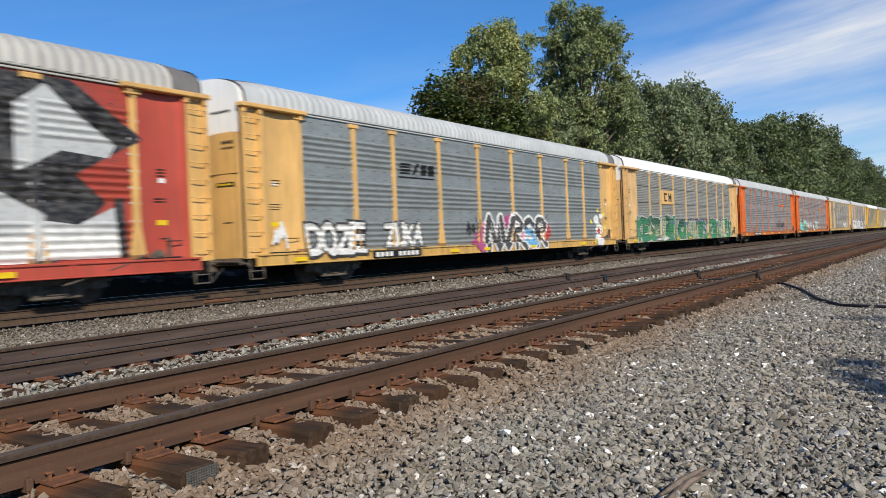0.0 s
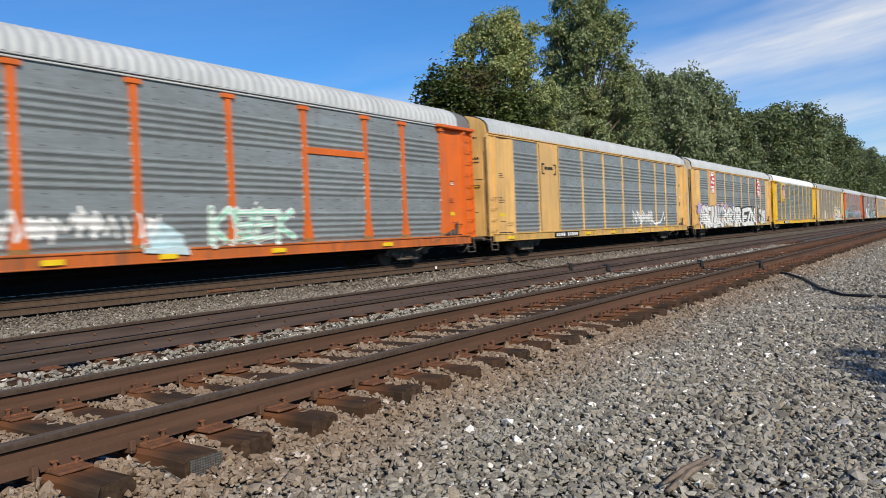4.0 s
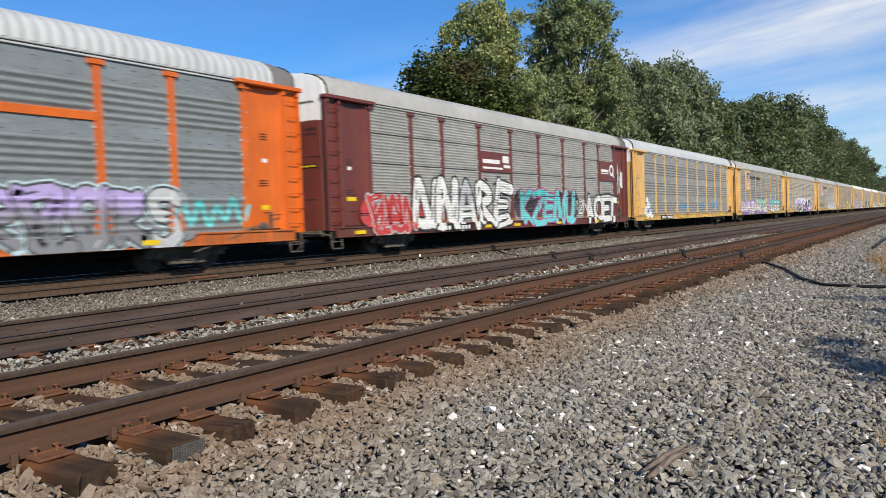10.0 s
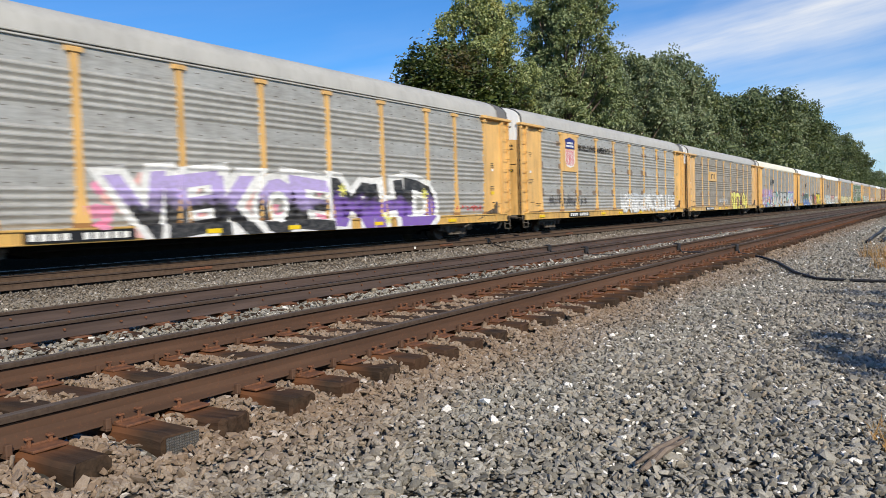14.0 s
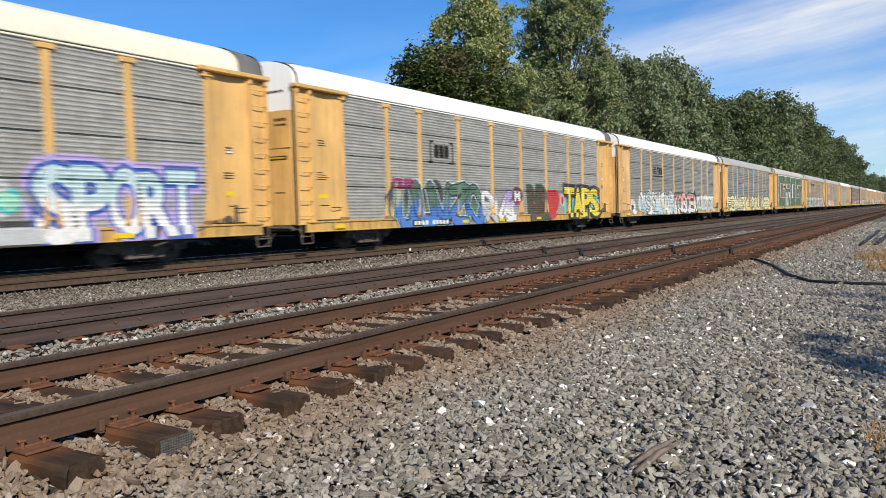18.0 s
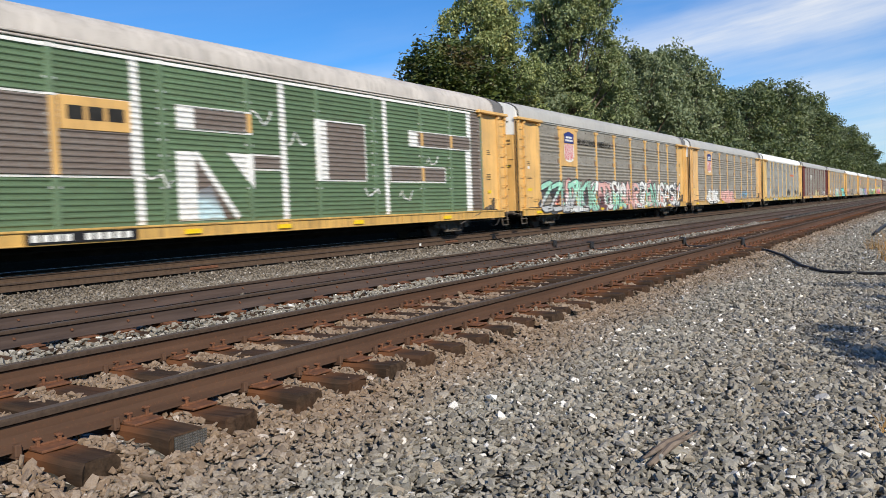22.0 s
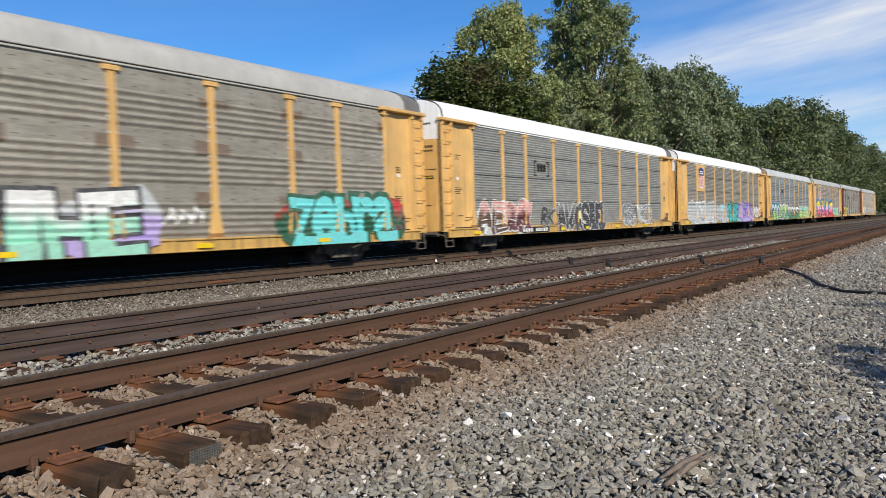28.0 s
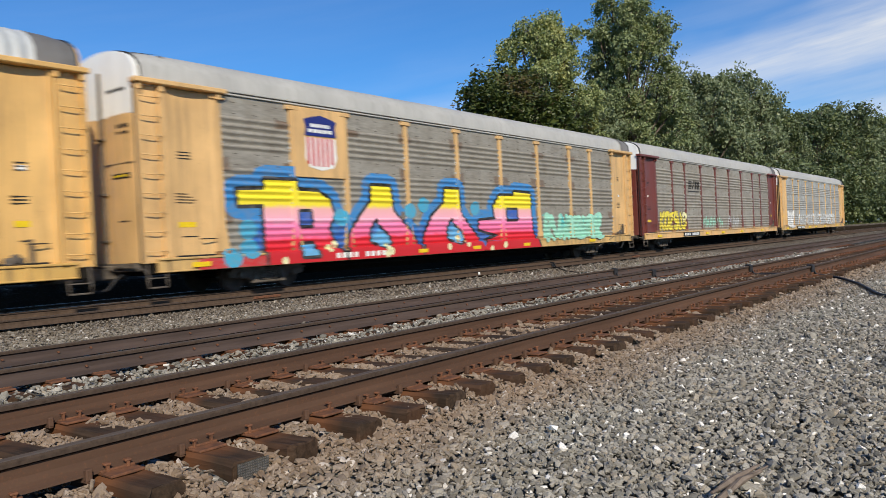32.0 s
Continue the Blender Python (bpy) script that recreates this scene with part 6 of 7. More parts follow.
def striped_logo(k, mat, x0=7.0, x1=9.2, z0=3.5, z1=4.05):
    """A slanting block of speed lines with two dark blocks beside it and a fine line below."""
    art = Art()
    w_, h = x1 - x0, z1 - z0
    for j in range(4):
        z = z0 + 0.25 * h + 0.19 * h * j
        art.poly([(x0 + 0.02 * w_, z), (x0 + 0.30 * w_, z), (x0 + 0.33 * w_, z + 0.12 * h), (x0 + 0.05 * w_, z + 0.12 * h)], 0, 1)
    art.poly([(x0 + 0.36 * w_, z0 + 0.25 * h), (x0 + 0.44 * w_, z0 + 0.25 * h), (x0 + 0.56 * w_, z1), (x0 + 0.48 * w_, z1)], 0, 1)
    art.poly([(x0 + 0.60 * w_, z0 + 0.25 * h), (x0 + 0.76 * w_, z0 + 0.25 * h), (x0 + 0.76 * w_, z1 * 0.99), (x0 + 0.60 * w_, z1 * 0.99)], 0, 1)
    art.poly([(x0 + 0.80 * w_, z0 + 0.25 * h), (x0 + 0.99 * w_, z0 + 0.25 * h), (x0 + 0.97 * w_, z1 * 0.99), (x0 + 0.80 * w_, z1 * 0.99)], 0, 1)
    art.rect(x0, x1, z0, z0 + 0.10 * h, 0, 1)
    return art.finish(cars[k], [mat], KIND[k], "dark striped railway emblem", "emblem", True)


def boxed_logo(k, mat, x0=7.5, x1=9.1, z0=3.35, z1=4.0):
    """Corner brackets round three dark blocks, small lines below."""
    art = Art()
    for s, x in ((1, x0), (-1, x1)):
        a = sorted((x, x + s * 0.09))
        art.rect(a[0], a[1], z0, z1, 0, 1)
        for z in (z0, z1 - 0.07):
            a = sorted((x, x + s * 0.28))
            art.rect(a[0], a[1], z, z + 0.07, 0, 2)
    for j in range(3):
        a = x0 + 0.3 + (x1 - x0 - 0.6) * j / 3
        art.rect(a, a + (x1 - x0 - 0.6) * 0.29, z0 + 0.22, z1 - 0.14, 0, 1)
    return art.finish(cars[k], [mat], KIND[k], "dark boxed railway emblem", "emblem", True)


def stripe(k, x0, x1, z0, z1, mat):
    m = Mesh().box(x0, x1, -1.495, -1.43, z0, z1, 0.01)
    return part("name_strip", m.data("name_strip", [mat]), cars[k], "narrow painted name strip")


def board(k, x0, x1, z0, z1, mat, marks, dark=STENCIL):
    m = Mesh().box(x0, x1, -1.53, -1.42, z0, z1, 0.01)
    for a, b, c, d in marks:
        m.box(x0 + a * (x1 - x0), x0 + b * (x1 - x0), -1.536, -1.5, z0 + c * (z1 - z0), z0 + d * (z1 - z0), 0, 1)
    return part("sign_board", m.data("sign_board", [mat, dark]), cars[k], "painted board with block emblem")


def octagon(k, x, z, s):
    art = Art()
    for g, mat, lay in ((1.0, 0, 1), (0.93, 1, 2), (0.86, 0, 3)):
        c = 0.42
        art.poly([(x + dx * s * g * 0.5, z + dz * s * g * 0.64) for dx, dz in ((-c, -1), (c, -1), (1, -0.55), (1, 0.55), (c, 1), (-c, 1), (-1, 0.55), (-1, -0.55))], mat, lay)
    for j, (a, b, h) in enumerate(((-0.3, 0.2, 0.42), (-0.1, 0.34, 0.2), (-0.34, -0.02, 0.0), (0.02, 0.34, -0.04), (-0.36, 0.3, -0.28), (-0.2, 0.28, -0.46))):
        art.rect(x + a * s, x + b * s, z + h * s - 0.06 * s, z + h * s + 0.08 * s, 1, 4)
    return art.finish(cars[k], [EMBLEM_RED, WHITE_MARK], "even", "red octagon emblem with white blocks", "emblem", True, flat=-1.501)


# car 0: huge black and white letters
art = Art()
art.poly([(21.0, 1.1), (23.1, 1.1), (24.3, 2.4), (23.6, 3.0), (25.3, 3.9), (23.6, 5.05), (21.0, 5.05)], 1, 0)
art.poly([(19.0, 1.1), (22.6, 1.1), (22.9, 2.1), (21.9, 2.6), (19.0, 2.5)], 0, 2)
art.poly([(22.7, 1.15), (24.6, 1.15), (24.5, 2.3), (23.6, 1.9), (22.8, 2.0)], 0, 2)
art.poly([(22.3, 3.0), (23.3, 3.5), (24.4, 3.4), (24.6, 3.7), (23.7, 4.3), (23.0, 4.9), (22.3, 4.4)], 0, 2)
art.poly([(18.2, 2.8), (21.4, 3.2), (21.7, 4.7), (18.2, 4.7)], 0, 2)
art.poly([(24.55, 1.15), (24.8, 1.15), (24.75, 2.5), (24.5, 2.5)], 1, 1)
art.finish(cars[0], [colour("white", "silver"), colour("black")], KIND[0], "huge black and white painted letters")
scrawl(0, 4, 17.5, 1.1, 4.6, ("white", "silver"), ("white",), "black", None, "", 5, 0.2)
# car 1
words(1, "DOZE", 2.3, 5.0, 1.0, 1.9, ("white",), "black", label="white bubble letters with black outline")
words(1, "ZUKA", 6.1, 8.3, 1.15, 1.9, ("white",), "charcoal", label="white letters with dark outline")
patches(1, 12.4, 18.4, 0.85, 2.15, ("magenta", "magenta", "pink"), 16, 11, "magenta spray behind dark letters", 0.6)
patches(1, 17.4, 18.5, 1.0, 2.0, ("orange", "red"), 5, 12, "orange spray behind dark letters", 0.45)
scrawl(1, 12.8, 18.2, 0.78, 2.25, ("charcoal",), ("sky", "charcoal"), "white", None, "dark and teal letters with thick white edges", 14, 0.17, "white")
tag_line(1, 11.2, 12.5, 1.3, 2.2, "black", 3, 0.07)
art = Art()
for x, z, q in ((24.3, 2.1, 0.35), (24.6, 1.6, 0.45), (24.5, 1.0, 0.5), (24.9, 2.3, 0.2)):
    art.disc(x, z, q, q * 0.7, 0, 1, 14)
art.disc(24.55, 1.5, 0.18, 0.16, 1, 2, 12)
for x, z in ((23.6, 2.0), (25.3, 1.7), (23.8, 0.95), (25.2, 2.4), (24.5, 2.6)):
    art.disc(x, z, 0.14, 0.12, 2, 1, 10)
art.finish(cars[1], [colour("white"), colour("red"), colour("yellow")], KIND[1], "white and yellow spray blob")
striped_logo(1, BLACK)
tag_line(1, 0.85, 1.7, 1.1, 2.0, "white", 8, 0.09)
# car 2
board(2, 6.85, 9.35, 3.15, 4.05, YELLOW, ((0.2, 0.28, 0.25, 0.75), (0.2, 0.42, 0.68, 0.8), (0.2, 0.42, 0.2, 0.32), (0.55, 0.63, 0.2, 0.8), (0.63, 0.72, 0.4, 0.62), (0.72, 0.8, 0.2, 0.8)))
for x0, x1, fl, sd in ((2.1, 5.3, "green", 21), (5.4, 7.5, "khaki", 22), (7.4, 9.5, "green", 23), (10.4, 13.0, "green", 24), (13.0, 14.7, "khaki", 25), (14.7, 17.3, "green", 26), (18.3, 20.9, "green", 27), (20.9, 22.7, "khaki", 28), (22.8, 25.0, "green", 29)):
    scrawl(2, x0, x1, 0.8, 2.3 if x0 < 10 else 2.15, (fl,), (fl, "dkgreen"), "dkgreen", None, "%s tangled letters with dark and white edges" % ("green" if fl == "green" else "pale khaki"), sd, 0.17, "white")
art = Art()
r = random.Random(6)
for _ in range(9):
    x, z = r.uniform(9, 25), r.uniform(1.2, 2.4)
    art.disc(x, z, 0.17, 0.16, 0, 5, 12)
    art.disc(x, z, 0.07, 0.07, 1, 6, 10)
art.finish(cars[2], [colour("purple"), colour("charcoal")], KIND[2], "purple sprayed spots")
# cars 3 and 4
stripe(3, 18.0, 20.6, 3.68, 3.88, ORANGE)
tag_line(3, 16.2, 21.2, 1.15, 2.2, "charcoal", 7, 0.06)
stripe(4, 18.0, 20.6, 3.68, 3.88, ORANGE)
art = Art()
art.poly([(2.45, 2.0), (2.5, 1.5), (2.95, 1.0), (4.55, 0.98), (4.75, 1.3), (4.7, 1.72), (4.45, 1.72), (4.4, 1.95), (3.5, 1.95), (3.45, 2.35), (3.3, 2.45), (3.1, 2.35), (3.05, 2.0)], 0, 1)
art.poly([(4.9, 1.5), (5.0, 1.2), (5.4, 1.05), (6.9, 0.95), (7.3, 1.2), (7.35, 1.7), (7.1, 1.95), (6.8, 1.95), (6.75, 2.2), (6.35, 2.3), (5.9, 2.2), (5.7, 2.0), (5.2, 1.9)], 1, 1)
art.poly([(12.3, 1.0), (13.6, 0.9), (13.5, 1.4), (12.9, 1.75), (12.4, 1.5)], 2, 1)
art.finish(cars[4], [colour("aqua", "mint"), colour("green", "mint"), colour("ice")], KIND[4], "flat mint and green spray fills")
patches(4, 2.5, 4.5, 2.0, 2.2, ("charcoal",), 8, 45, "dark scribble over mint paint", 0.2, 3)
tag_line(4, 7.2, 13.0, 1.2, 2.15, "white", 17, 0.07, "white hollow letters")
scrawl(4, 14.3, 17.4, 1.1, 2.1, ("mint",), ("white",), "white", None, "mint and white letters", 44, 0.1)
# cars 5 and 6
tag_line(5, 16.5, 20.2, 1.2, 2.1, "white", 27, 0.12, "white swooping tag")
art = Art()
art.stroke([(19.6, 1.5), (20.5, 1.25), (21.4, 1.35), (21.9, 1.75), (22.1, 2.0)], 0.13, 0, 1)
art.disc(22.2, 1.55, 0.13, 0.16, 0, 1, 14)
art.finish(cars[5], [colour("white")], KIND[5], "white swoosh")
boxed_logo(5, STENCIL, 4.9, 6.4, 3.7, 4.2)
octagon(6, 5.7, 4.25, 1.35)
octagon(6, 21.75, 4.25, 1.35)
patches(6, 1.4, 13.0, 2.0, 2.45, ("lilac", "lilac", "rose"), 26, 65, "lilac haze over white letters", 0.5)
patches(6, 1.6, 20.0, 0.85, 1.6, ("rose", "silver", "rose"), 30, 66, "rose and grey spray between letters", 0.45)
scrawl(6, 1.9, 13.0, 0.82, 2.4, ("white",), ("white", "silver"), "black", None, "white letters with black edges over lilac", 61, 0.18)
words(6, "REZN", 13.4, 20.3, 0.85, 2.3, ("white",), "black", None, "white block letters with black outline", 0.06)
scrawl(6, 21.8, 24.4, 0.9, 2.2, ("white",), ("rose", "silver"), "black", None, "white and grey letters with black edges", 63, 0.2)
art = Art()
art.poly([(21.0, 1.7), (21.45, 0.85), (21.95, 1.7), (21.45, 2.7)], 1, 5)
art.poly([(21.07, 1.7), (21.45, 0.98), (21.87, 1.7), (21.45, 2.55)], 0, 6)
art.stroke(rounded([(21.3, 2.0), (21.55, 2.05), (21.6, 1.8), (21.45, 1.65), (21.45, 1.35)]), 0.07, 1, 7)
art.finish(cars[6], [colour("black"), colour("white")], KIND[6], "black diamond with white edge")
# car 7
emblem_panel(7, GOLD, True, True)
# car 8
art = Art()
art.poly([(7.3, 1.1), (8.5, 1.1), (8.55, 1.6), (8.45, 2.0), (8.1, 2.22), (7.7, 2.22), (7.4, 2.0), (7.35, 1.6)], 0, 1)
art.disc(7.62, 1.85, 0.15, 0.17, 1, 2, 14)
art.disc(7.62, 1.85, 0.06, 0.07, 0, 3, 10)
art.disc(8.45, 1.7, 0.1, 0.2, 1, 2, 12)
for x in (7.5, 7.75, 8.0, 8.25):
    art.rect(x, x + 0.035, 1.12, 1.5, 1, 2)
art.finish(cars[8], [colour("white"), colour("black")], KIND[8], "white painted skull with dark eye")
words(8, "OEOA", 16.9, 23.1, 0.9, 2.4, ("white", "cream"), "charcoal", None, "cream rounded letters with dark and white outline", 0.08, edge=0.055, halo="white")
art = Art()
for x, z, q in ((15.8, 1.4, 0.5), (16.5, 1.7, 0.4), (23.6, 1.6, 0.5), (24.4, 1.4, 0.5), (20.0, 0.95, 0.5)):
    art.disc(x, z, q, q * 0.6, 0, 0, 14)
art.finish(cars[8], [colour("pink", "rose")], KIND[8], "pink spray haze")
tag_line(8, 23.7, 24.9, 1.3, 2.0, "white", 12, 0.07)
tag_line(8, 15.2, 16.0, 1.7, 2.3, "white", 13, 0.08)
m = Mesh()
m.tube([(1.28, -1.44, 4.22), (1.28, -1.50, 4.22)], 0.36, 24)
m.tube([(1.28, -1.49, 4.22), (1.28, -1.503, 4.22)], 0.31, 24, 1)
part("round_badge", m.data("round_badge", [colour("silver"), spray("faded_badge_blue", (0.30, 0.42, 0.46))]), cars[8], "faded blue round badge")
# car 9
for x0, x1, sd, w2, hh in ((0.9, 5.2, 1, 0.34, 0.75), (10.6, 15.6, 2, 0.13, 0.4), (22.6, 25.1, 3, 0.13, 0.4)):
    art = Art()
    rr = random.Random(sd)
    n = int((x1 - x0) / (0.5 if w2 > 0.2 else 0.26))
    art.stroke(rounded([(x0 + (x1 - x0) * i / n, 1.55 + hh * (1 if i % 2 else -0.9) * rr.uniform(0.5, 1.1)) for i in range(n + 1)]), w2, 0, 1)
    art.finish(cars[9], [colour("aqua", "teal")], KIND[9], "bright aqua zigzag spray lines")
patches(9, 5.0, 11.2, 0.8, 1.9, ("aqua", "grey"), 14, 94, "aqua and grey spray behind letters", 0.5)
scrawl(9, 5.2, 11.1, 0.75, 2.5, ("charcoal", "grey"), ("grey",), "black", None, "dark grey letters with black and white edges", 91, 0.2, "white")
scrawl(9, 15.8, 22.8, 0.78, 2.15, ("grey", "lilac"), ("silver",), "charcoal", ("grey",), "grey-lilac letters with dark edges", 92, 0.17, "ice")
stripe(9, 18.0, 20.6, 3.68, 3.88, ORANGE)
# car 10
board(10, 9.6, 12.2, 3.15, 4.0, MAROON, ((0.04, 0.7, 0.15, 0.25), (0.04, 0.6, 0.42, 0.62), (0.7, 0.92, 0.5, 0.85), (0.74, 0.96, 0.25, 0.4)), WHITE_MARK)
board(10, 22.85, 25.1, 3.1, 4.2, MAROON, ((0.05, 0.55, 0.45, 0.58), (0.05, 0.55, 0.36, 0.4)), WHITE_MARK)
art = Art()
art.disc(24.55, 3.72, 0.33, 0.33, 0, 1, 24)
art.disc(24.55, 3.72, 0.18, 0.18, 1, 2, 20)
art.poly([(24.55, 3.5), (24.8, 3.32), (24.98, 3.32), (24.75, 3.6)], 0, 3)
art.finish(cars[10], [WHITE_MARK, MAROON], "even", "white ring emblem with a tail", "emblem", True, flat=-1.538)
scrawl(10, 2.1, 4.9, 0.85, 2.15, ("red",), ("red",), "silver", ("red",), "red letters with pale edges", 101, 0.15)
scrawl(10, 4.7, 12.1, 0.85, 2.8, ("white",), ("white", "silver"), "black", None, "big white letters with black edges", 102, 0.2)
scrawl(10, 13.1, 19.2, 0.9, 2.45, ("aqua",), ("aqua", "teal"), "magenta", ("charcoal", "black"), "bright aqua letters with magenta edges on black", 103, 0.19)
scrawl(10, 19.3, 21.0, 1.3, 2.0, ("white",), ("silver",), "charcoal", None, "small white letters", 104, 0.12)
words(10, "ACET", 20.9, 25.2, 0.9, 2.2, ("white",), "black", None, "white letters with black shadow", 0.1)
tag_line(10, 25.5, 26.5, 2.0, 4.3, "white", 29, 0.06)
# car 11
art = Art()
for x, z, q in ((2.5, 1.3, 0.45), (3.0, 1.6, 0.42), (2.8, 2.05, 0.25), (3.2, 1.2, 0.4)):
    art.disc(x, z, q, q * 0.9, 0, 1, 14)
for x, z, q in ((2.9, 1.35, 0.16), (3.25, 1.5, 0.1)):
    art.disc(x, z, q, q, 1, 2, 12)
art.finish(cars[11], [colour("white"), colour("blue", "sky")], KIND[11], "white and blue painted figure")
tag_line(11, 10.0, 12.6, 1.3, 1.9, "sky", 5, 0.05)
tag_line(11, 15.0, 17.3, 1.3, 2.0, "sky", 6, 0.05)
tag_line(11, 19.5, 21.5, 1.3, 2.1, "sky", 9, 0.05)
# car 12
emblem_panel(12, YELLOW)
slogan(12)
scrawl(12, 2.3, 9.3, 1.05, 2.1, ("white",), ("white", "lilac"), "purple", ("rose",), "lilac and white letters", 121, 0.16)
patches(12, 9.2, 23.2, 1.2, 2.35, ("pink", "rose", "lilac"), 90, 125, "pink haze behind mint letters", 0.32)
scrawl(12, 10.0, 14.9, 0.95, 2.3, ("white", "mint"), ("lilac", "mint"), "black", None, "mint and white letters over pink", 122, 0.19)
scrawl(12, 17.0, 22.7, 1.0, 2.25, ("white", "aqua"), ("white", "mint"), "black", None, "mint letters with black edges", 123, 0.19)
art = Art()
for i in range(18):
    art.rect(2.4 + i * 0.68, 3.2 + i * 0.68, 0.78, 1.06, 0, 0)
art.finish(cars[12], [colour("purple", "lilac")], KIND[12], "purple spray along the sill")
# car 13
patches(13, 7.0, 15.2, 0.9, 2.3, ("pink", "rose"), 110, 131, "pink haze behind letters", 0.35)
words(13, "VEKOE", 7.6, 15.0, 0.8, 2.25, ("black", "lilac"), "white", None, "lilac and black letters with thick white edges", 0.1, edge=0.09)
words(13, "MHD", 15.4, 20.9, 0.8, 2.3, ("purple", "black"), "white", None, "black and purple letters with thick white edges", 0.1, edge=0.09)
art = Art()
for x, z in ((15.7, 2.0), (17.9, 1.05), (20.4, 1.9)):
    for j in range(4):
        a = j * 0.785
        art.stroke([(x - 0.22 * math.cos(a), z - 0.22 * math.sin(a)), (x + 0.22 * math.cos(a), z + 0.22 * math.sin(a))], 0.05, 0, 6)
art.finish(cars[13], [colour("lemon")], KIND[13], "yellow sprayed stars")
tag_line(13, 22.6, 25.0, 1.2, 1.5, "red", 4, 0.05)
# car 14
emblem_panel(14, YELLOW)
slogan(14)
scrawl(14, 13.4, 24.8, 0.95, 2.0, ("white", "silver"), ("white",), "silver", None, "white letters", 141, 0.16)
tag_line(14, 3.0, 8.0, 1.2, 2.0, "charcoal", 14, 0.05)
# car 15
patches(15, 15.4, 22.2, 0.9, 2.2, ("maroon",), 26, 151, "maroon shading behind yellow letters", 0.5)
words(15, "SIXTY NRA", 15.3, 22.4, 0.82, 2.2, ("lemon",), "maroon", None, "pale yellow letters with maroon outline", 0.07)
board(15, 7.0, 9.2, 3.2, 4.0, YELLOW, ((0.2, 0.3, 0.25, 0.75), (0.3, 0.45, 0.65, 0.75), (0.6, 0.7, 0.25, 0.75)))
tag_line(15, 10.5, 13.8, 1.2, 1.9, "silver", 16, 0.09)
# car 16
striped_logo(16, BLACK, 7.2, 9.5, 3.3, 3.95)
patches(16, 2.4, 9.3, 0.85, 2.5, ("white", "white", "white", "lilac", "purple", "grey", "teal", "magenta", "blue", "silver"), 300, 161, "collage of white, purple, teal and pink spray paint", 0.24, 3)
scrawl(16, 2.5, 9.3, 1.9, 2.75, ("white", "lilac"), ("rose",), "lilac", None, "pink and lilac upper letters", 164, 0.14)
patches(16, 9.7, 20.0, 0.95, 2.42, ("mint", "teal", "silver"), 90, 165, "teal haze behind grey letters", 0.33)
words(16, "BAREL", 9.5, 20.3, 0.85, 2.35, ("silver",), "charcoal", None, "pale grey letters with dark outline", 0.04, edge=0.06)
words(16, "SPORT", 20.4, 24.6, 0.9, 2.4, ("white", "ice"), "blue", None, "white letters with blue outline and lilac rim", 0.06, edge=0.04, halo="lilac")
# car 17
boxed_logo(17, STENCIL, 7.4, 9.1, 3.15, 4.0)
scrawl(17, 5.0, 6.4, 2.15, 2.5, ("magenta",), ("magenta",), "maroon", None, "small magenta tag", 175, 0.2)
scrawl(17, 5.1, 11.3, 0.78, 2.35, ("azure", "moss"), ("azure", "khaki"), "black", ("moss", "charcoal"), "green and blue letters with dark edges", 171, 0.2, "ice")
scrawl(17, 11.4, 14.4, 0.85, 2.05, ("silver", "white"), ("white", "lilac"), "grey", None, "lilac and white letters", 172, 0.2)
art = Art()
art.disc(14.65, 1.95, 0.5, 0.42, 0, 5, 20)
art.rect(14.35, 14.55, 1.7, 2.2, 1, 6)
art.rect(14.55, 14.75, 1.85, 2.05, 1, 6)
art.rect(14.75, 14.95, 1.7, 2.2, 1, 6)
art.finish(cars[17], [colour("magenta", "maroon"), colour("white")], KIND[17], "maroon disc with white block letters")
words(17, "BIR", 15.9, 18.0, 0.8, 2.25, ("brown",), "dkgreen", None, "brown letters edged in olive", 0.06)
art = Art()
art.poly([(18.05, 0.8), (18.6, 0.85), (19.2, 1.25), (19.5, 1.75), (19.35, 2.2), (18.95, 2.3), (18.5, 2.25), (18.1, 2.3), (17.8, 2.2), (18.0, 1.5)], 0, 1)
art.disc(19.85, 1.75, 0.32, 0.34, 1, 1, 14)
art.disc(19.85, 1.75, 0.16, 0.2, 0, 2, 12)
art.finish(cars[17], [colour("red"), colour("mint", "rose")], KIND[17], "red painted heart shape")
art = Art()
art.poly([(20.2, 1.15), (25.15, 1.15), (25.25, 2.3), (24.2, 2.55), (20.6, 2.5), (20.0, 1.9)], 0, 0)
art.finish(cars[17], [colour("aqua", "sky")], KIND[17], "sky blue ground behind the yellow letters")
words(17, "TAPS", 20.2, 24.9, 0.95, 2.35, ("yellow",), "black", None, "yellow letters with heavy black outline", 0.02, edge=0.09)
# car 18
striped_logo(18, STENCIL, 7.2, 9.4, 3.4, 4.1)
scrawl(18, 4.5, 12.1, 0.8, 2.3, ("ice", "white"), ("white", "ice"), "charcoal", ("ice", "white"), "white and pale blue letters", 181, 0.19)
art = Art()
art.disc(2.75, 1.35, 0.6, 0.5, 0, 1, 18)
art.disc(2.75, 1.3, 0.22, 0.2, 1, 2, 14)
art.finish(cars[18], [colour("white", "rose"), colour("charcoal")], KIND[18], "pale round figure with dark middle")
words(18, "KOBOE.", 12.4, 18.9, 0.85, 2.2, ("white", "rose"), "black", None, "white letters with black outline", 0.08)
scrawl(18, 19.0, 24.6, 0.95, 2.15, ("silver", "white"), ("mint", "silver"), "white", None, "pale hollow letters", 183, 0.14)
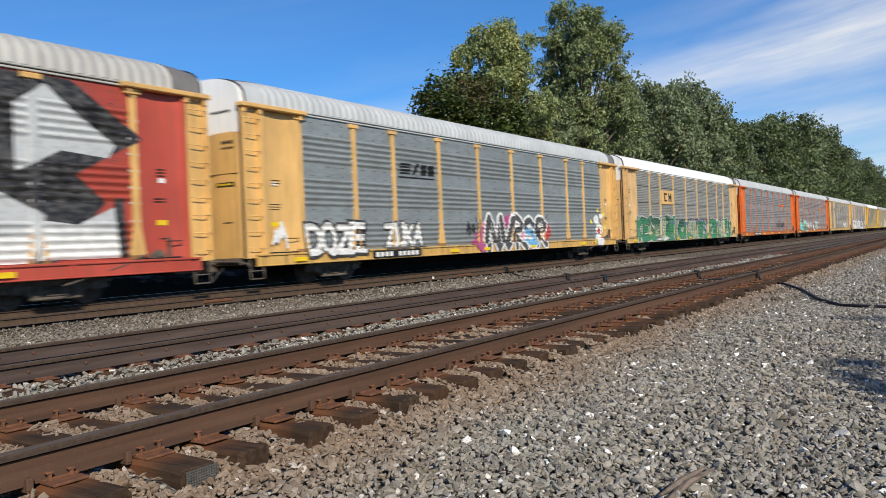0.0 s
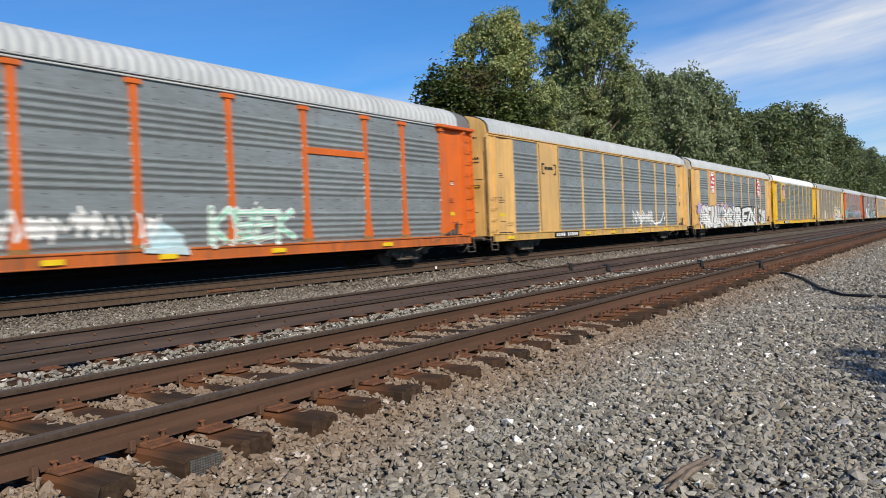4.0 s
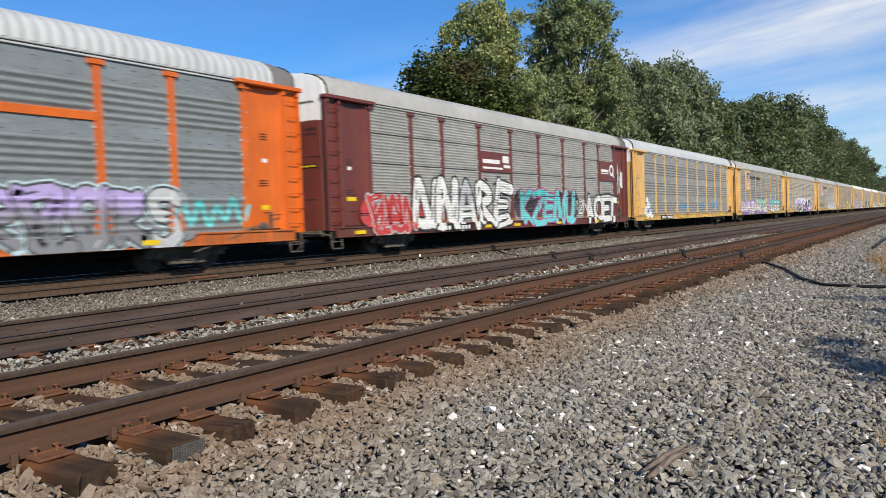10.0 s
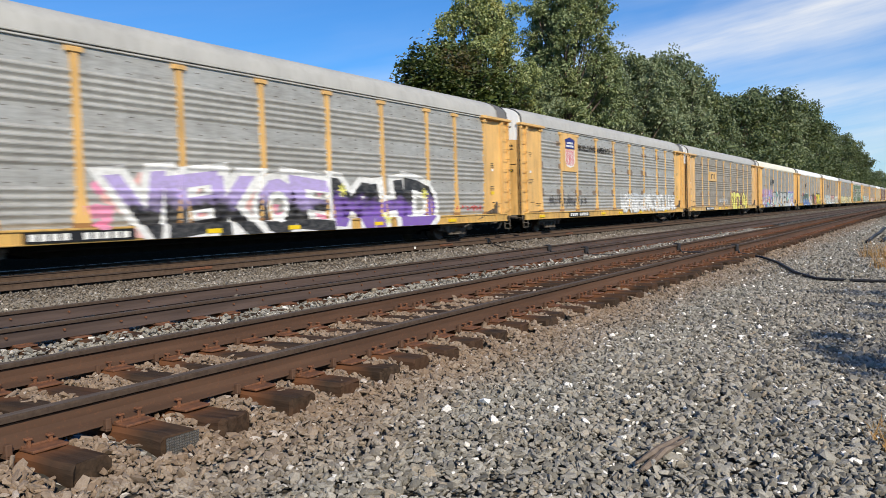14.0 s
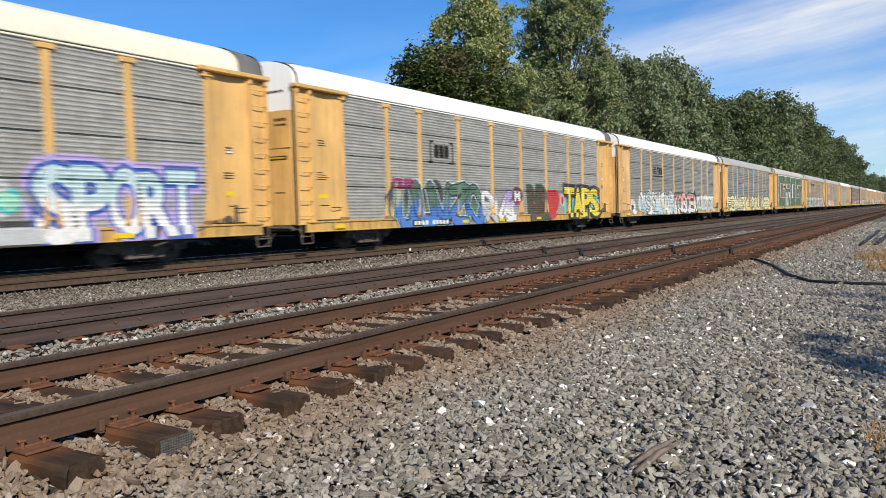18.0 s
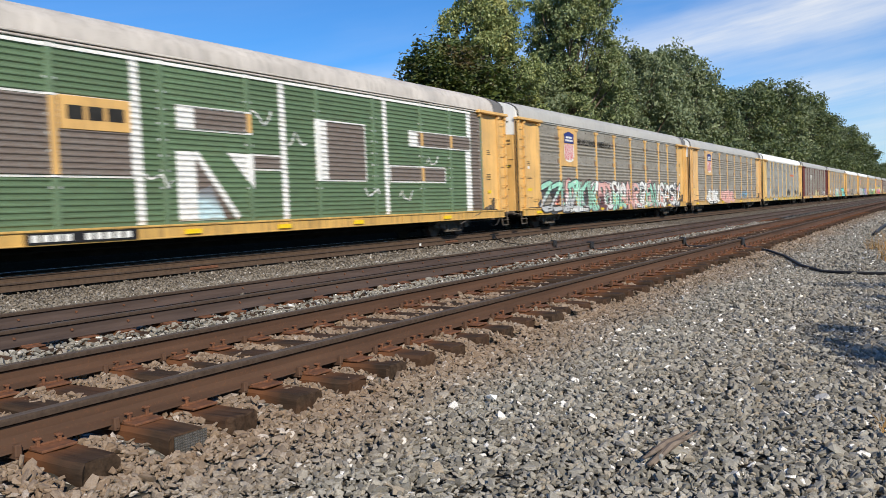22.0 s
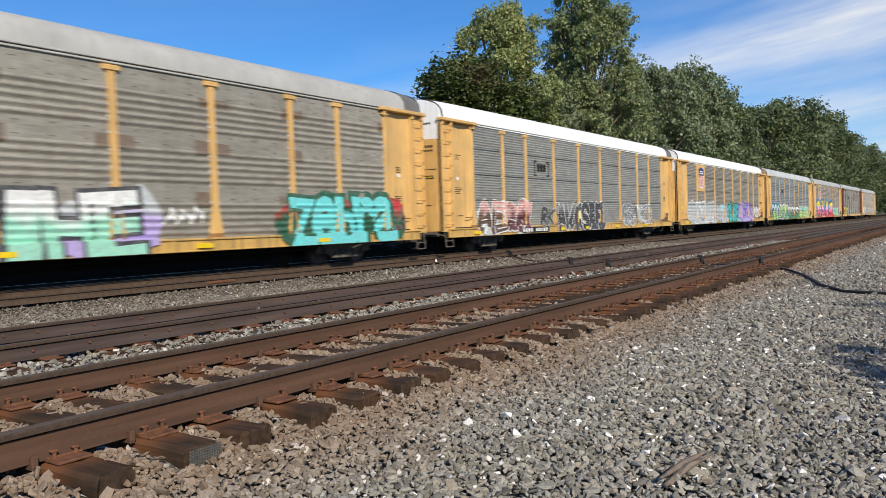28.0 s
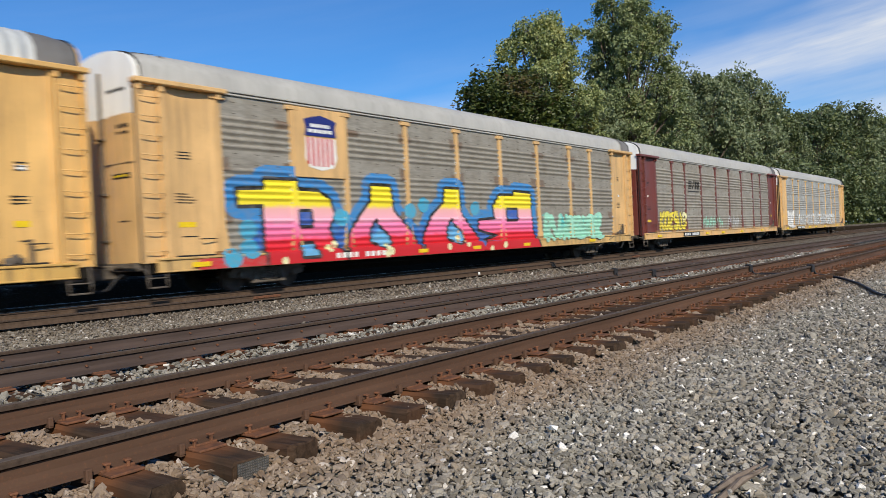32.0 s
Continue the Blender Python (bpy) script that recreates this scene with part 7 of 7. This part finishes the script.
# car 19
board(19, 7.4, 9.4, 3.5, 3.95, SHEET_BLUE, ((0.02, 0.4, 0.1, 0.3), (0.02, 0.12, 0.1, 0.9), (0.02, 0.4, 0.75, 0.9), (0.5, 0.6, 0.1, 0.9), (0.6, 0.8, 0.4, 0.6), (0.85, 0.96, 0.1, 0.9)), EMBLEM_RED)
for x0, x1, sd in ((2.3, 5.8, 191), (7.0, 11.6, 192), (13.9, 17.5, 193), (20.0, 24.4, 194)):
    scrawl(19, x0, x1, 0.8, 2.15, ("cream",), ("cream",), "charcoal", ("cream",), "cream yellow letters with dark lines", sd, 0.19, "charcoal")
# car 20: whole side in green with white block letters
art = Art()


def block(x0, x1, z0, z1, t, mat=0):
    art.rect(x0, x0 + t, z0, z1, mat, 2)
    art.rect(x1 - t, x1, z0, z1, mat, 2)
    art.rect(x0 + t, x1 - t, z1 - t * 0.7, z1, mat, 3)
    art.rect(x0 + t, x1 - t, z0, z0 + t * 0.7, mat, 3)


art.rect(2.25, 3.2, 1.1, 5.06, 1, 0)
art.rect(24.3, 25.0, 1.1, 5.06, 1, 0)
art.rect(3.2, 24.3, 4.97, 5.06, 0, 2)
for x0, x1, z0, z1 in ((3.2, 3.42, 1.1, 5.0), (8.66, 8.9, 1.1, 5.0), (13.5, 13.75, 1.1, 5.0), (18.42, 18.66, 1.1, 5.0), (23.82, 24.25, 1.1, 3.48), (23.95, 24.3, 4.03, 5.0)):
    art.rect(x0, x1, z0, z1, 0, 2)
for x0, x1, z0, z1, bar in ((4.55, 8.66, 2.2, 4.0, 0.5), (9.92, 12.4, 3.43, 4.05, 0.55), (12.35, 13.55, 2.47, 2.92, 0.07), (14.98, 17.45, 2.2, 4.08, 0.55), (19.92, 24.25, 3.47, 4.05, 0.55), (18.7, 22.3, 2.19, 2.79, 0.07)):
    block(x0, x1, z0, z1, 0.07)
    art.rect(x0 + 0.07, x1 - 0.07, z0 + 0.06, z1 - 0.06, 1, 4)
    if bar > 0.1:
        art.rect(x0, x0 + bar, z0, z1, 0, 5)
art.rect(9.85, 10.45, 1.15, 2.9, 0, 3)
art.poly([(10.45, 2.9), (11.65, 1.15), (10.45, 1.15)], 1, 2)
art.poly([(10.45, 1.9), (10.9, 2.05), (11.35, 1.15), (10.45, 1.15)], 2, 3)
art.stroke([(10.45, 2.88), (11.8, 1.18)], 0.18, 0, 4)
art.poly([(11.5, 2.92), (12.4, 2.9), (12.4, 1.95)], 0, 3)
for x, z0, z1 in ((6.7, 2.26, 3.94), (12.3, 3.49, 3.99), (20.7, 3.53, 3.99), (22.7, 3.53, 3.99), (20.7, 2.25, 2.73)):
    art.rect(x - 0.085, x + 0.085, z0, z1, 3, 6)
rr = random.Random(20)
for x, z in ((8.9, 2.1), (12.4, 3.9), (13.8, 3.4), (17.3, 1.8), (21.0, 3.1), (19.2, 1.8), (3.4, 4.2)):
    art.stroke([(x + 0.16 * i, z + rr.uniform(-0.25, 0.25)) for i in range(6)], 0.06, 0, 5)
art.finish(cars[20], [colour("white"), spray("rusty_bare_panel", (0.14, 0.105, 0.085), (0.17, 0.135, 0.115)), colour("ice", "grey"), YELLOW], KIND[20], "white block letters painted across a green side")
board(20, 6.85, 8.6, 3.25, 3.98, YELLOW, ((0.1, 0.32, 0.3, 0.72), (0.38, 0.6, 0.3, 0.72), (0.66, 0.9, 0.3, 0.72)))
# car 21
emblem_panel(21, YELLOW)
slogan(21)
patches(21, 2.3, 25.2, 0.82, 2.2, ("charcoal", "maroon", "black", "charcoal", "rose"), 120, 215, "dark maroon and black ground of a long mural", 0.6)
for x0, x1, sd, fl, f2, out in ((2.3, 8.0, 211, ("silver", "mint"), ("white",), "black"), (5.2, 11.5, 216, ("mint",), ("white", "rose"), "maroon"), (8.3, 14.2, 212, ("mint", "white"), ("maroon", "rose"), "charcoal"), (13.0, 19.0, 217, ("white",), ("rose",), "charcoal"),
                                (15.5, 21.0, 213, ("white", "silver"), ("mint",), "black"), (19.5, 25.3, 214, ("white",), ("rose", "mint"), "charcoal")):
    scrawl(21, x0, x1, 0.82, 2.4, fl, f2, out, None, "silver, mint and dark red tangled letters", sd, 0.12)
patches(21, 3.0, 25.0, 0.8, 1.3, ("white", "orange", "mint", "silver"), 36, 218, "pale dabs along the mural's foot", 0.28, 3)
# car 22
emblem_panel(22, TAN)
words(22, "dust", 4.7, 8.6, 0.95, 1.85, ("white",), "silver", None, "white rounded letters", 0.12, edge=0.02)
scrawl(22, 9.8, 14.4, 0.85, 1.8, ("rose",), ("rose", "pink"), "rose", None, "pink letters", 221, 0.2)
tag_line(22, 17.4, 20.5, 1.1, 1.9, "sky", 22, 0.06)
# car 23
stripe(23, 18.0, 20.6, 3.62, 3.86, ORANGE)
tag_line(23, 2.6, 5.0, 1.2, 2.1, "silver", 23, 0.07)
tag_line(23, 5.6, 9.6, 1.2, 2.1, "grey", 24, 0.06)
tag_line(23, 15.6, 18.2, 1.1, 2.1, "black", 25, 0.11)
tag_line(23, 21.0, 24.8, 1.2, 2.0, "charcoal", 26, 0.06)
art = Art()
rr = random.Random(9)
for x in (3.2, 5.6, 8.2, 11.0, 13.7, 16.5, 19.3, 21.6, 24.0):
    art.poly([(x - 0.2, 5.05), (x + 0.16, 5.05), (x + 0.1, 4.5), (x + 0.04, 4.1 + rr.uniform(-0.2, 0.3)), (x - 0.1, 4.4)], 0, 0)
art.finish(cars[23], [spray("rust_run", (0.10, 0.055, 0.03), (0.085, 0.05, 0.032))], KIND[23], "rust runs below the roof", "rust_stain")
# car 24
striped_logo(24, WHITE_MARK, 7.2, 9.4, 3.5, 4.1)
scrawl(24, 12.9, 16.4, 1.1, 1.9, ("cream",), ("cream", "orange"), "brown", None, "cream letters", 241, 0.2)
scrawl(24, 20.3, 24.0, 1.05, 1.8, ("white",), ("silver",), "black", None, "white letters", 242, 0.15)
tag_line(24, 6.0, 8.2, 1.1, 1.7, "white", 243, 0.06)
# car 25
art = Art()
for j in range(11):
    a = j * 0.57
    art.stroke([(3.2, 1.65), (3.2 + 0.62 * math.cos(a), 1.65 + 0.52 * math.sin(a))], 0.13, 0, 1)
art.disc(3.2, 1.65, 0.42, 0.38, 0, 2, 14)
art.finish(cars[25], [colour("white")], KIND[25], "white splash of paint")
words(25, "KUIHE", 10.2, 15.6, 0.75, 2.1, ("mint", "white"), "charcoal", ("lilac", "silver"), "pale mint letters with dark outline", 0.07, edge=0.04)
words(25, "Zebra", 20.6, 25.3, 0.8, 2.1, ("aqua",), "dkgreen", ("dkgreen", "red"), "pale green letters on a dark green cloud", 0.06)
tag_line(25, 7.3, 9.0, 1.2, 1.8, "white", 251, 0.06)
tag_line(25, 16.4, 17.6, 1.4, 1.9, "white", 252, 0.06)
# car 26
boxed_logo(26, STENCIL, 7.5, 9.0, 3.3, 4.0)
patches(26, 2.4, 6.9, 0.85, 1.7, ("white", "rose", "silver"), 26, 261, "white and rose spray behind brown letters", 0.35)
scrawl(26, 2.5, 6.9, 0.85, 2.2, ("brown", "rose"), ("maroon", "rose"), "white", None, "brown letters with white edges", 262, 0.2)
scrawl(26, 8.1, 9.4, 1.1, 1.85, ("charcoal",), ("charcoal",), "silver", None, "two small dark rings with pale edges", 263, 0.2)
scrawl(26, 9.7, 15.3, 0.82, 2.1, ("charcoal",), ("charcoal", "grey"), "white", None, "charcoal letters with white edges", 265, 0.24)
art = Art()
art.disc(12.3, 1.55, 0.2, 0.22, 0, 8, 16)
art.finish(cars[26], [colour("cream")], KIND[26], "cream dot on dark letters")
scrawl(26, 18.1, 23.2, 0.95, 2.1, ("grey",), ("silver",), "white", None, "pale grey hollow letters", 264, 0.12)
# car 27
emblem_panel(27, YELLOW, False, False)
scrawl(27, 2.6, 9.1, 0.85, 2.3, ("silver",), ("silver", "white"), "white", ("silver",), "silver letters with white edges", 271, 0.24)
scrawl(27, 9.8, 13.1, 0.82, 2.15, ("silver", "ice"), ("silver",), "grey", ("silver",), "pale grey letters", 272, 0.25)
words(27, "DUKE", 13.4, 16.9, 0.9, 2.2, ("teal",), "dkgreen", None, "teal letters with dark green outline", 0.08)
words(27, "REZN", 17.0, 21.8, 0.85, 2.2, ("lilac",), "purple", ("lilac",), "lilac letters with purple outline", 0.08)
scrawl(27, 22.9, 25.2, 1.1, 2.1, ("white",), ("white",), "charcoal", None, "white tag", 275, 0.15)
# car 28
boxed_logo(28, STENCIL, 7.5, 9.1, 3.35, 4.0)
words(28, "GOO", 2.2, 6.7, 0.85, 2.25, ("lime", "ice"), "black", None, "lime and pale blue bubble letters", 0.05, edge=0.06, halo="sky")
patches(28, 6.9, 10.8, 0.85, 2.1, ("charcoal", "dkgreen"), 24, 285, "dark ground behind green letters", 0.45)
words(28, "DUNK", 6.9, 10.8, 0.85, 2.2, ("green", "lime"), "white", None, "green letters with thick white edges", 0.09, edge=0.06)
words(28, "OCOS", 11.0, 17.8, 0.9, 2.1, ("green", "white"), "charcoal", None, "white and green rounded letters", 0.07)
scrawl(28, 18.2, 24.2, 0.9, 2.15, ("lime", "mint"), ("mint",), "white", ("lime", "mint"), "pale green letters with white edges", 284, 0.22)
art = Art()
art.disc(1.3, 1.2, 0.14, 0.16, 0, 1, 16)
art.finish(cars[28], [colour("white")], KIND[28], "white round mark")
# car 29: tall letters in yellow, pink and red on blue
emblem_panel(29, TAN)


def banded():
    """Spray fill in sharp bands: red, pinks, then yellow."""
    m, n, b = shader("banded_spray", 0.5)
    tc = n.add("ShaderNodeTexCoord").outputs["Object"]
    sp = n.add("ShaderNodeSeparateXYZ")
    n.link(tc, sp.inputs[0])
    h = n.math("ADD", n.math("DIVIDE", sp.outputs[2], 3.2), n.math("MULTIPLY", n.math("SUBTRACT", n.noise(tc, 4.0, 3.0), 0.5), 0.05))
    c = n.ramp(h, [(0.30, (0.55, 0.02, 0.025)), (0.43, (0.70, 0.03, 0.05)), (0.46, (0.80, 0.14, 0.28)), (0.56, (0.84, 0.22, 0.42)), (0.60, (0.84, 0.40, 0.52)), (0.70, (0.84, 0.42, 0.40)), (0.735, (0.85, 0.70, 0.04))])
    n.link(c, b.inputs["Base Color"])
    return m


BAND = banded()
FOUR = {"B": [(3.55, 0.72), (6.5, 0.72), (6.05, 1.25), (5.85, 1.7), (6.12, 2.1), (5.95, 2.5), (5.5, 2.72), (4.7, 2.74), (4.7, 3.0), (3.6, 3.0), (3.6, 2.74), (2.7, 2.7), (2.75, 2.34), (3.55, 2.36)],
        "first_o": [(6.55, 0.72), (10.05, 0.72), (9.75, 1.3), (9.2, 1.8), (8.75, 2.2), (8.6, 2.95), (7.75, 2.95), (7.7, 2.45), (7.2, 2.0), (6.7, 1.5)],
        "second_o": [(10.1, 0.72), (13.75, 0.72), (13.4, 1.2), (12.75, 1.75), (12.3, 2.2), (12.25, 2.95), (11.5, 2.95), (11.4, 2.45), (10.7, 2.0), (10.25, 1.4)],
        "last": [(13.6, 0.72), (17.7, 0.72), (17.3, 1.4), (17.2, 2.9), (16.0, 2.95), (15.9, 2.8), (14.9, 2.78), (14.5, 2.4), (14.6, 1.9), (13.5, 1.85), (13.45, 1.55), (14.8, 1.3), (13.8, 1.1)]}
HOLES = {"B": [[(4.75, 1.75), (5.25, 1.75), (5.25, 2.2), (4.75, 2.2)], [(4.7, 0.9), (5.4, 0.9), (5.25, 1.3), (4.7, 1.3)]], "first_o": [[(7.6, 1.25), (8.2, 1.05), (8.6, 1.15), (8.45, 1.45), (8.0, 1.75), (7.9, 1.95), (7.6, 1.6)]],
         "second_o": [[(11.5, 1.25), (12.1, 1.05), (12.5, 1.15), (12.3, 1.5), (11.9, 1.75), (11.8, 1.95), (11.5, 1.6)]], "last": [[(15.4, 1.85), (16.2, 1.85), (16.2, 2.3), (15.4, 2.3)]]}
art = Art()
for pts in FOUR.values():
    ring = pts + [pts[0]]
    for a, b in zip(ring, ring[1:]):
        if max(a[1], b[1]) > 1.2:
            art.stroke([a, b] if min(a[1], b[1]) > 1.0 else [max(a, b, key=lambda q: q[1]), ((a[0] + b[0]) / 2, 1.15)], 0.8, 0, 0)
            for q in (a, b):
                if q[1] > 1.1:
                    art.disc(q[0], q[1], 0.42, 0.36, 0, 0, 14)
            art.stroke([a, b], 0.2, 1, 1)
            for q in (a, b):
                if q[1] > 0.8:
                    art.disc(q[0], q[1], 0.1, 0.1, 1, 1, 10)
for x, z in ((3.0, 1.7), (3.0, 1.2), (6.4, 2.0), (9.6, 2.2), (10.3, 2.4), (13.3, 2.3), (2.4, 1.0)):
    art.disc(x, z, 0.3, 0.26, 2, 2, 12)
tall = art.finish(cars[29], [spray("spray_deep_blue", (0.02, 0.12, 0.42), (0.03, 0.22, 0.52)), colour("black"), spray("spray_cyan", (0.05, 0.36, 0.55))], KIND[29], "tall pink and red letters with yellow tops on blue", loose=True)
rr = random.Random(2)
for name, pts in FOUR.items():
    one = Art()
    one.poly(pts, 0, 4)
    for hole in HOLES[name]:
        one.poly(hole, 1, 5)
        ring = hole + [hole[0]]
        for a, b in zip(ring, ring[1:]):
            one.stroke([a, b], 0.09, 2, 6)
    for _ in range(3):
        one.disc(pts[0][0] + rr.uniform(0.4, 2.6), rr.uniform(0.8, 1.25), 0.12, 0.12, 3, 6, 10)
    one.finish(tall, [BAND, colour("sky", "blue"), colour("black"), colour("cream")], KIND[29], "", "letter")
art = Art()
art.rect(1.4, 17.4, 0.67, 1.02, 0, 0)
art.finish(cars[29], [colour("red")], KIND[29], "red spray along the sill")
scrawl(29, 18.3, 23.6, 1.05, 2.0, ("mint",), ("mint", "teal"), "mint", None, "mint green letters", 291, 0.2)
art = Art()
for line_ in (((1.0, 4.2), (1.55, 4.3), (1.2, 3.9), (1.6, 3.8)), ((1.1, 3.6), (1.6, 3.5), (1.3, 3.2), (1.65, 3.1)), ((1.0, 3.0), (1.6, 2.9), (1.1, 2.7), (1.5, 2.5)), ((1.75, 4.1), (1.8, 3.5), (1.65, 3.0))):
    art.stroke(rounded(list(line_)), 0.05, 0, 1)
art.finish(cars[28], [colour("brown")], KIND[28], "brown scribbled tag on the end panel")
art = Art()
for line_ in (((25.25, 4.55), (25.65, 3.95)), ((25.65, 4.55), (25.2, 3.95)), ((25.8, 4.55), (25.8, 4.0), (26.1, 4.1), (26.15, 4.4), (25.8, 4.55)), ((25.55, 3.3), (25.55, 2.9), (25.95, 2.9), (26.0, 3.2), (25.55, 3.3))):
    art.stroke(list(line_), 0.07, 0, 1)
art.rect(25.1, 26.3, 2.42, 2.5, 0, 1)
art.stroke(rounded([(25.2, 1.3), (25.6, 1.7), (26.2, 1.9), (25.7, 1.5), (25.3, 1.2), (26.0, 1.25)]), 0.05, 1, 1)
art.finish(cars[27], [colour("charcoal"), colour("red")], KIND[27], "dark block tag and red scribble on the end panel")
# cars 30 and 31
scrawl(30, 2.6, 6.6, 1.2, 2.2, ("yellow",), ("yellow", "cream"), "brown", None, "yellow letters", 301, 0.2)
striped_logo(30, STENCIL, 7.2, 9.2, 3.4, 4.1)
tag_line(30, 9.5, 13.5, 1.2, 2.0, "mint", 302, 0.06)
tag_line(30, 14.2, 17.0, 1.1, 2.0, "silver", 303, 0.08)
scrawl(31, 2.4, 4.4, 1.0, 2.3, ("white",), ("white",), "silver", None, "white letters", 311, 0.2)
scrawl(31, 6.0, 22.0, 1.1, 2.1, ("silver", "white"), ("white",), "silver", None, "white hollow letters", 312, 0.1)


# rust blooms beside the posts of the older cars
art = Art()
rr = random.Random(77)
for x in POSTS:
    for z in (2.05, 3.35, 4.5):
        for side in (-1, 1):
            if rr.random() < 0.75 and 2.2 < x + side * 0.3 < 25.05:
                a = x + side * 0.11
                b = a + side * rr.uniform(0.18, 0.5)
                q = rr.uniform(0.12, 0.22)
                art.poly([(min(a, b), z - q), (max(a, b), z - q * rr.uniform(0.7, 1)), (max(a, b), z + q * rr.uniform(0.7, 1)), (min(a, b), z + q)], 0, -0.2)
first = art.finish(cars[12], [spray("rust_bloom", (0.14, 0.092, 0.06), (0.17, 0.118, 0.08))], "grouped", "brown rust blooms beside the posts", "rust_stain", loose=True)
for k in (14, 15, 21, 22, 25, 29):
    tagged(part("rust_stain", first.data, cars[k], "brown rust blooms beside the posts"), kind="stuff")


def lead(t):
    """Place of the first car's near end along the track at t seconds."""
    return -14.07 - 25.1495 * t + 0.006725 * t * t


def motions():
    sway = [(0.0, 0.15), (4.0, 0.0), (8.0, -0.2), (12.0, -0.15), (16.0, 0.12), (20.0, 0.18), (24.0, 0.12), (28.0, -0.1), (32.0, 0.0)]
    for i, car in enumerate(cars):
        walk(car, [(t, pose(lead(t) + i * PITCH + d, TRAIN_Y, CAR_Z)) for t, d in sway])


motions()
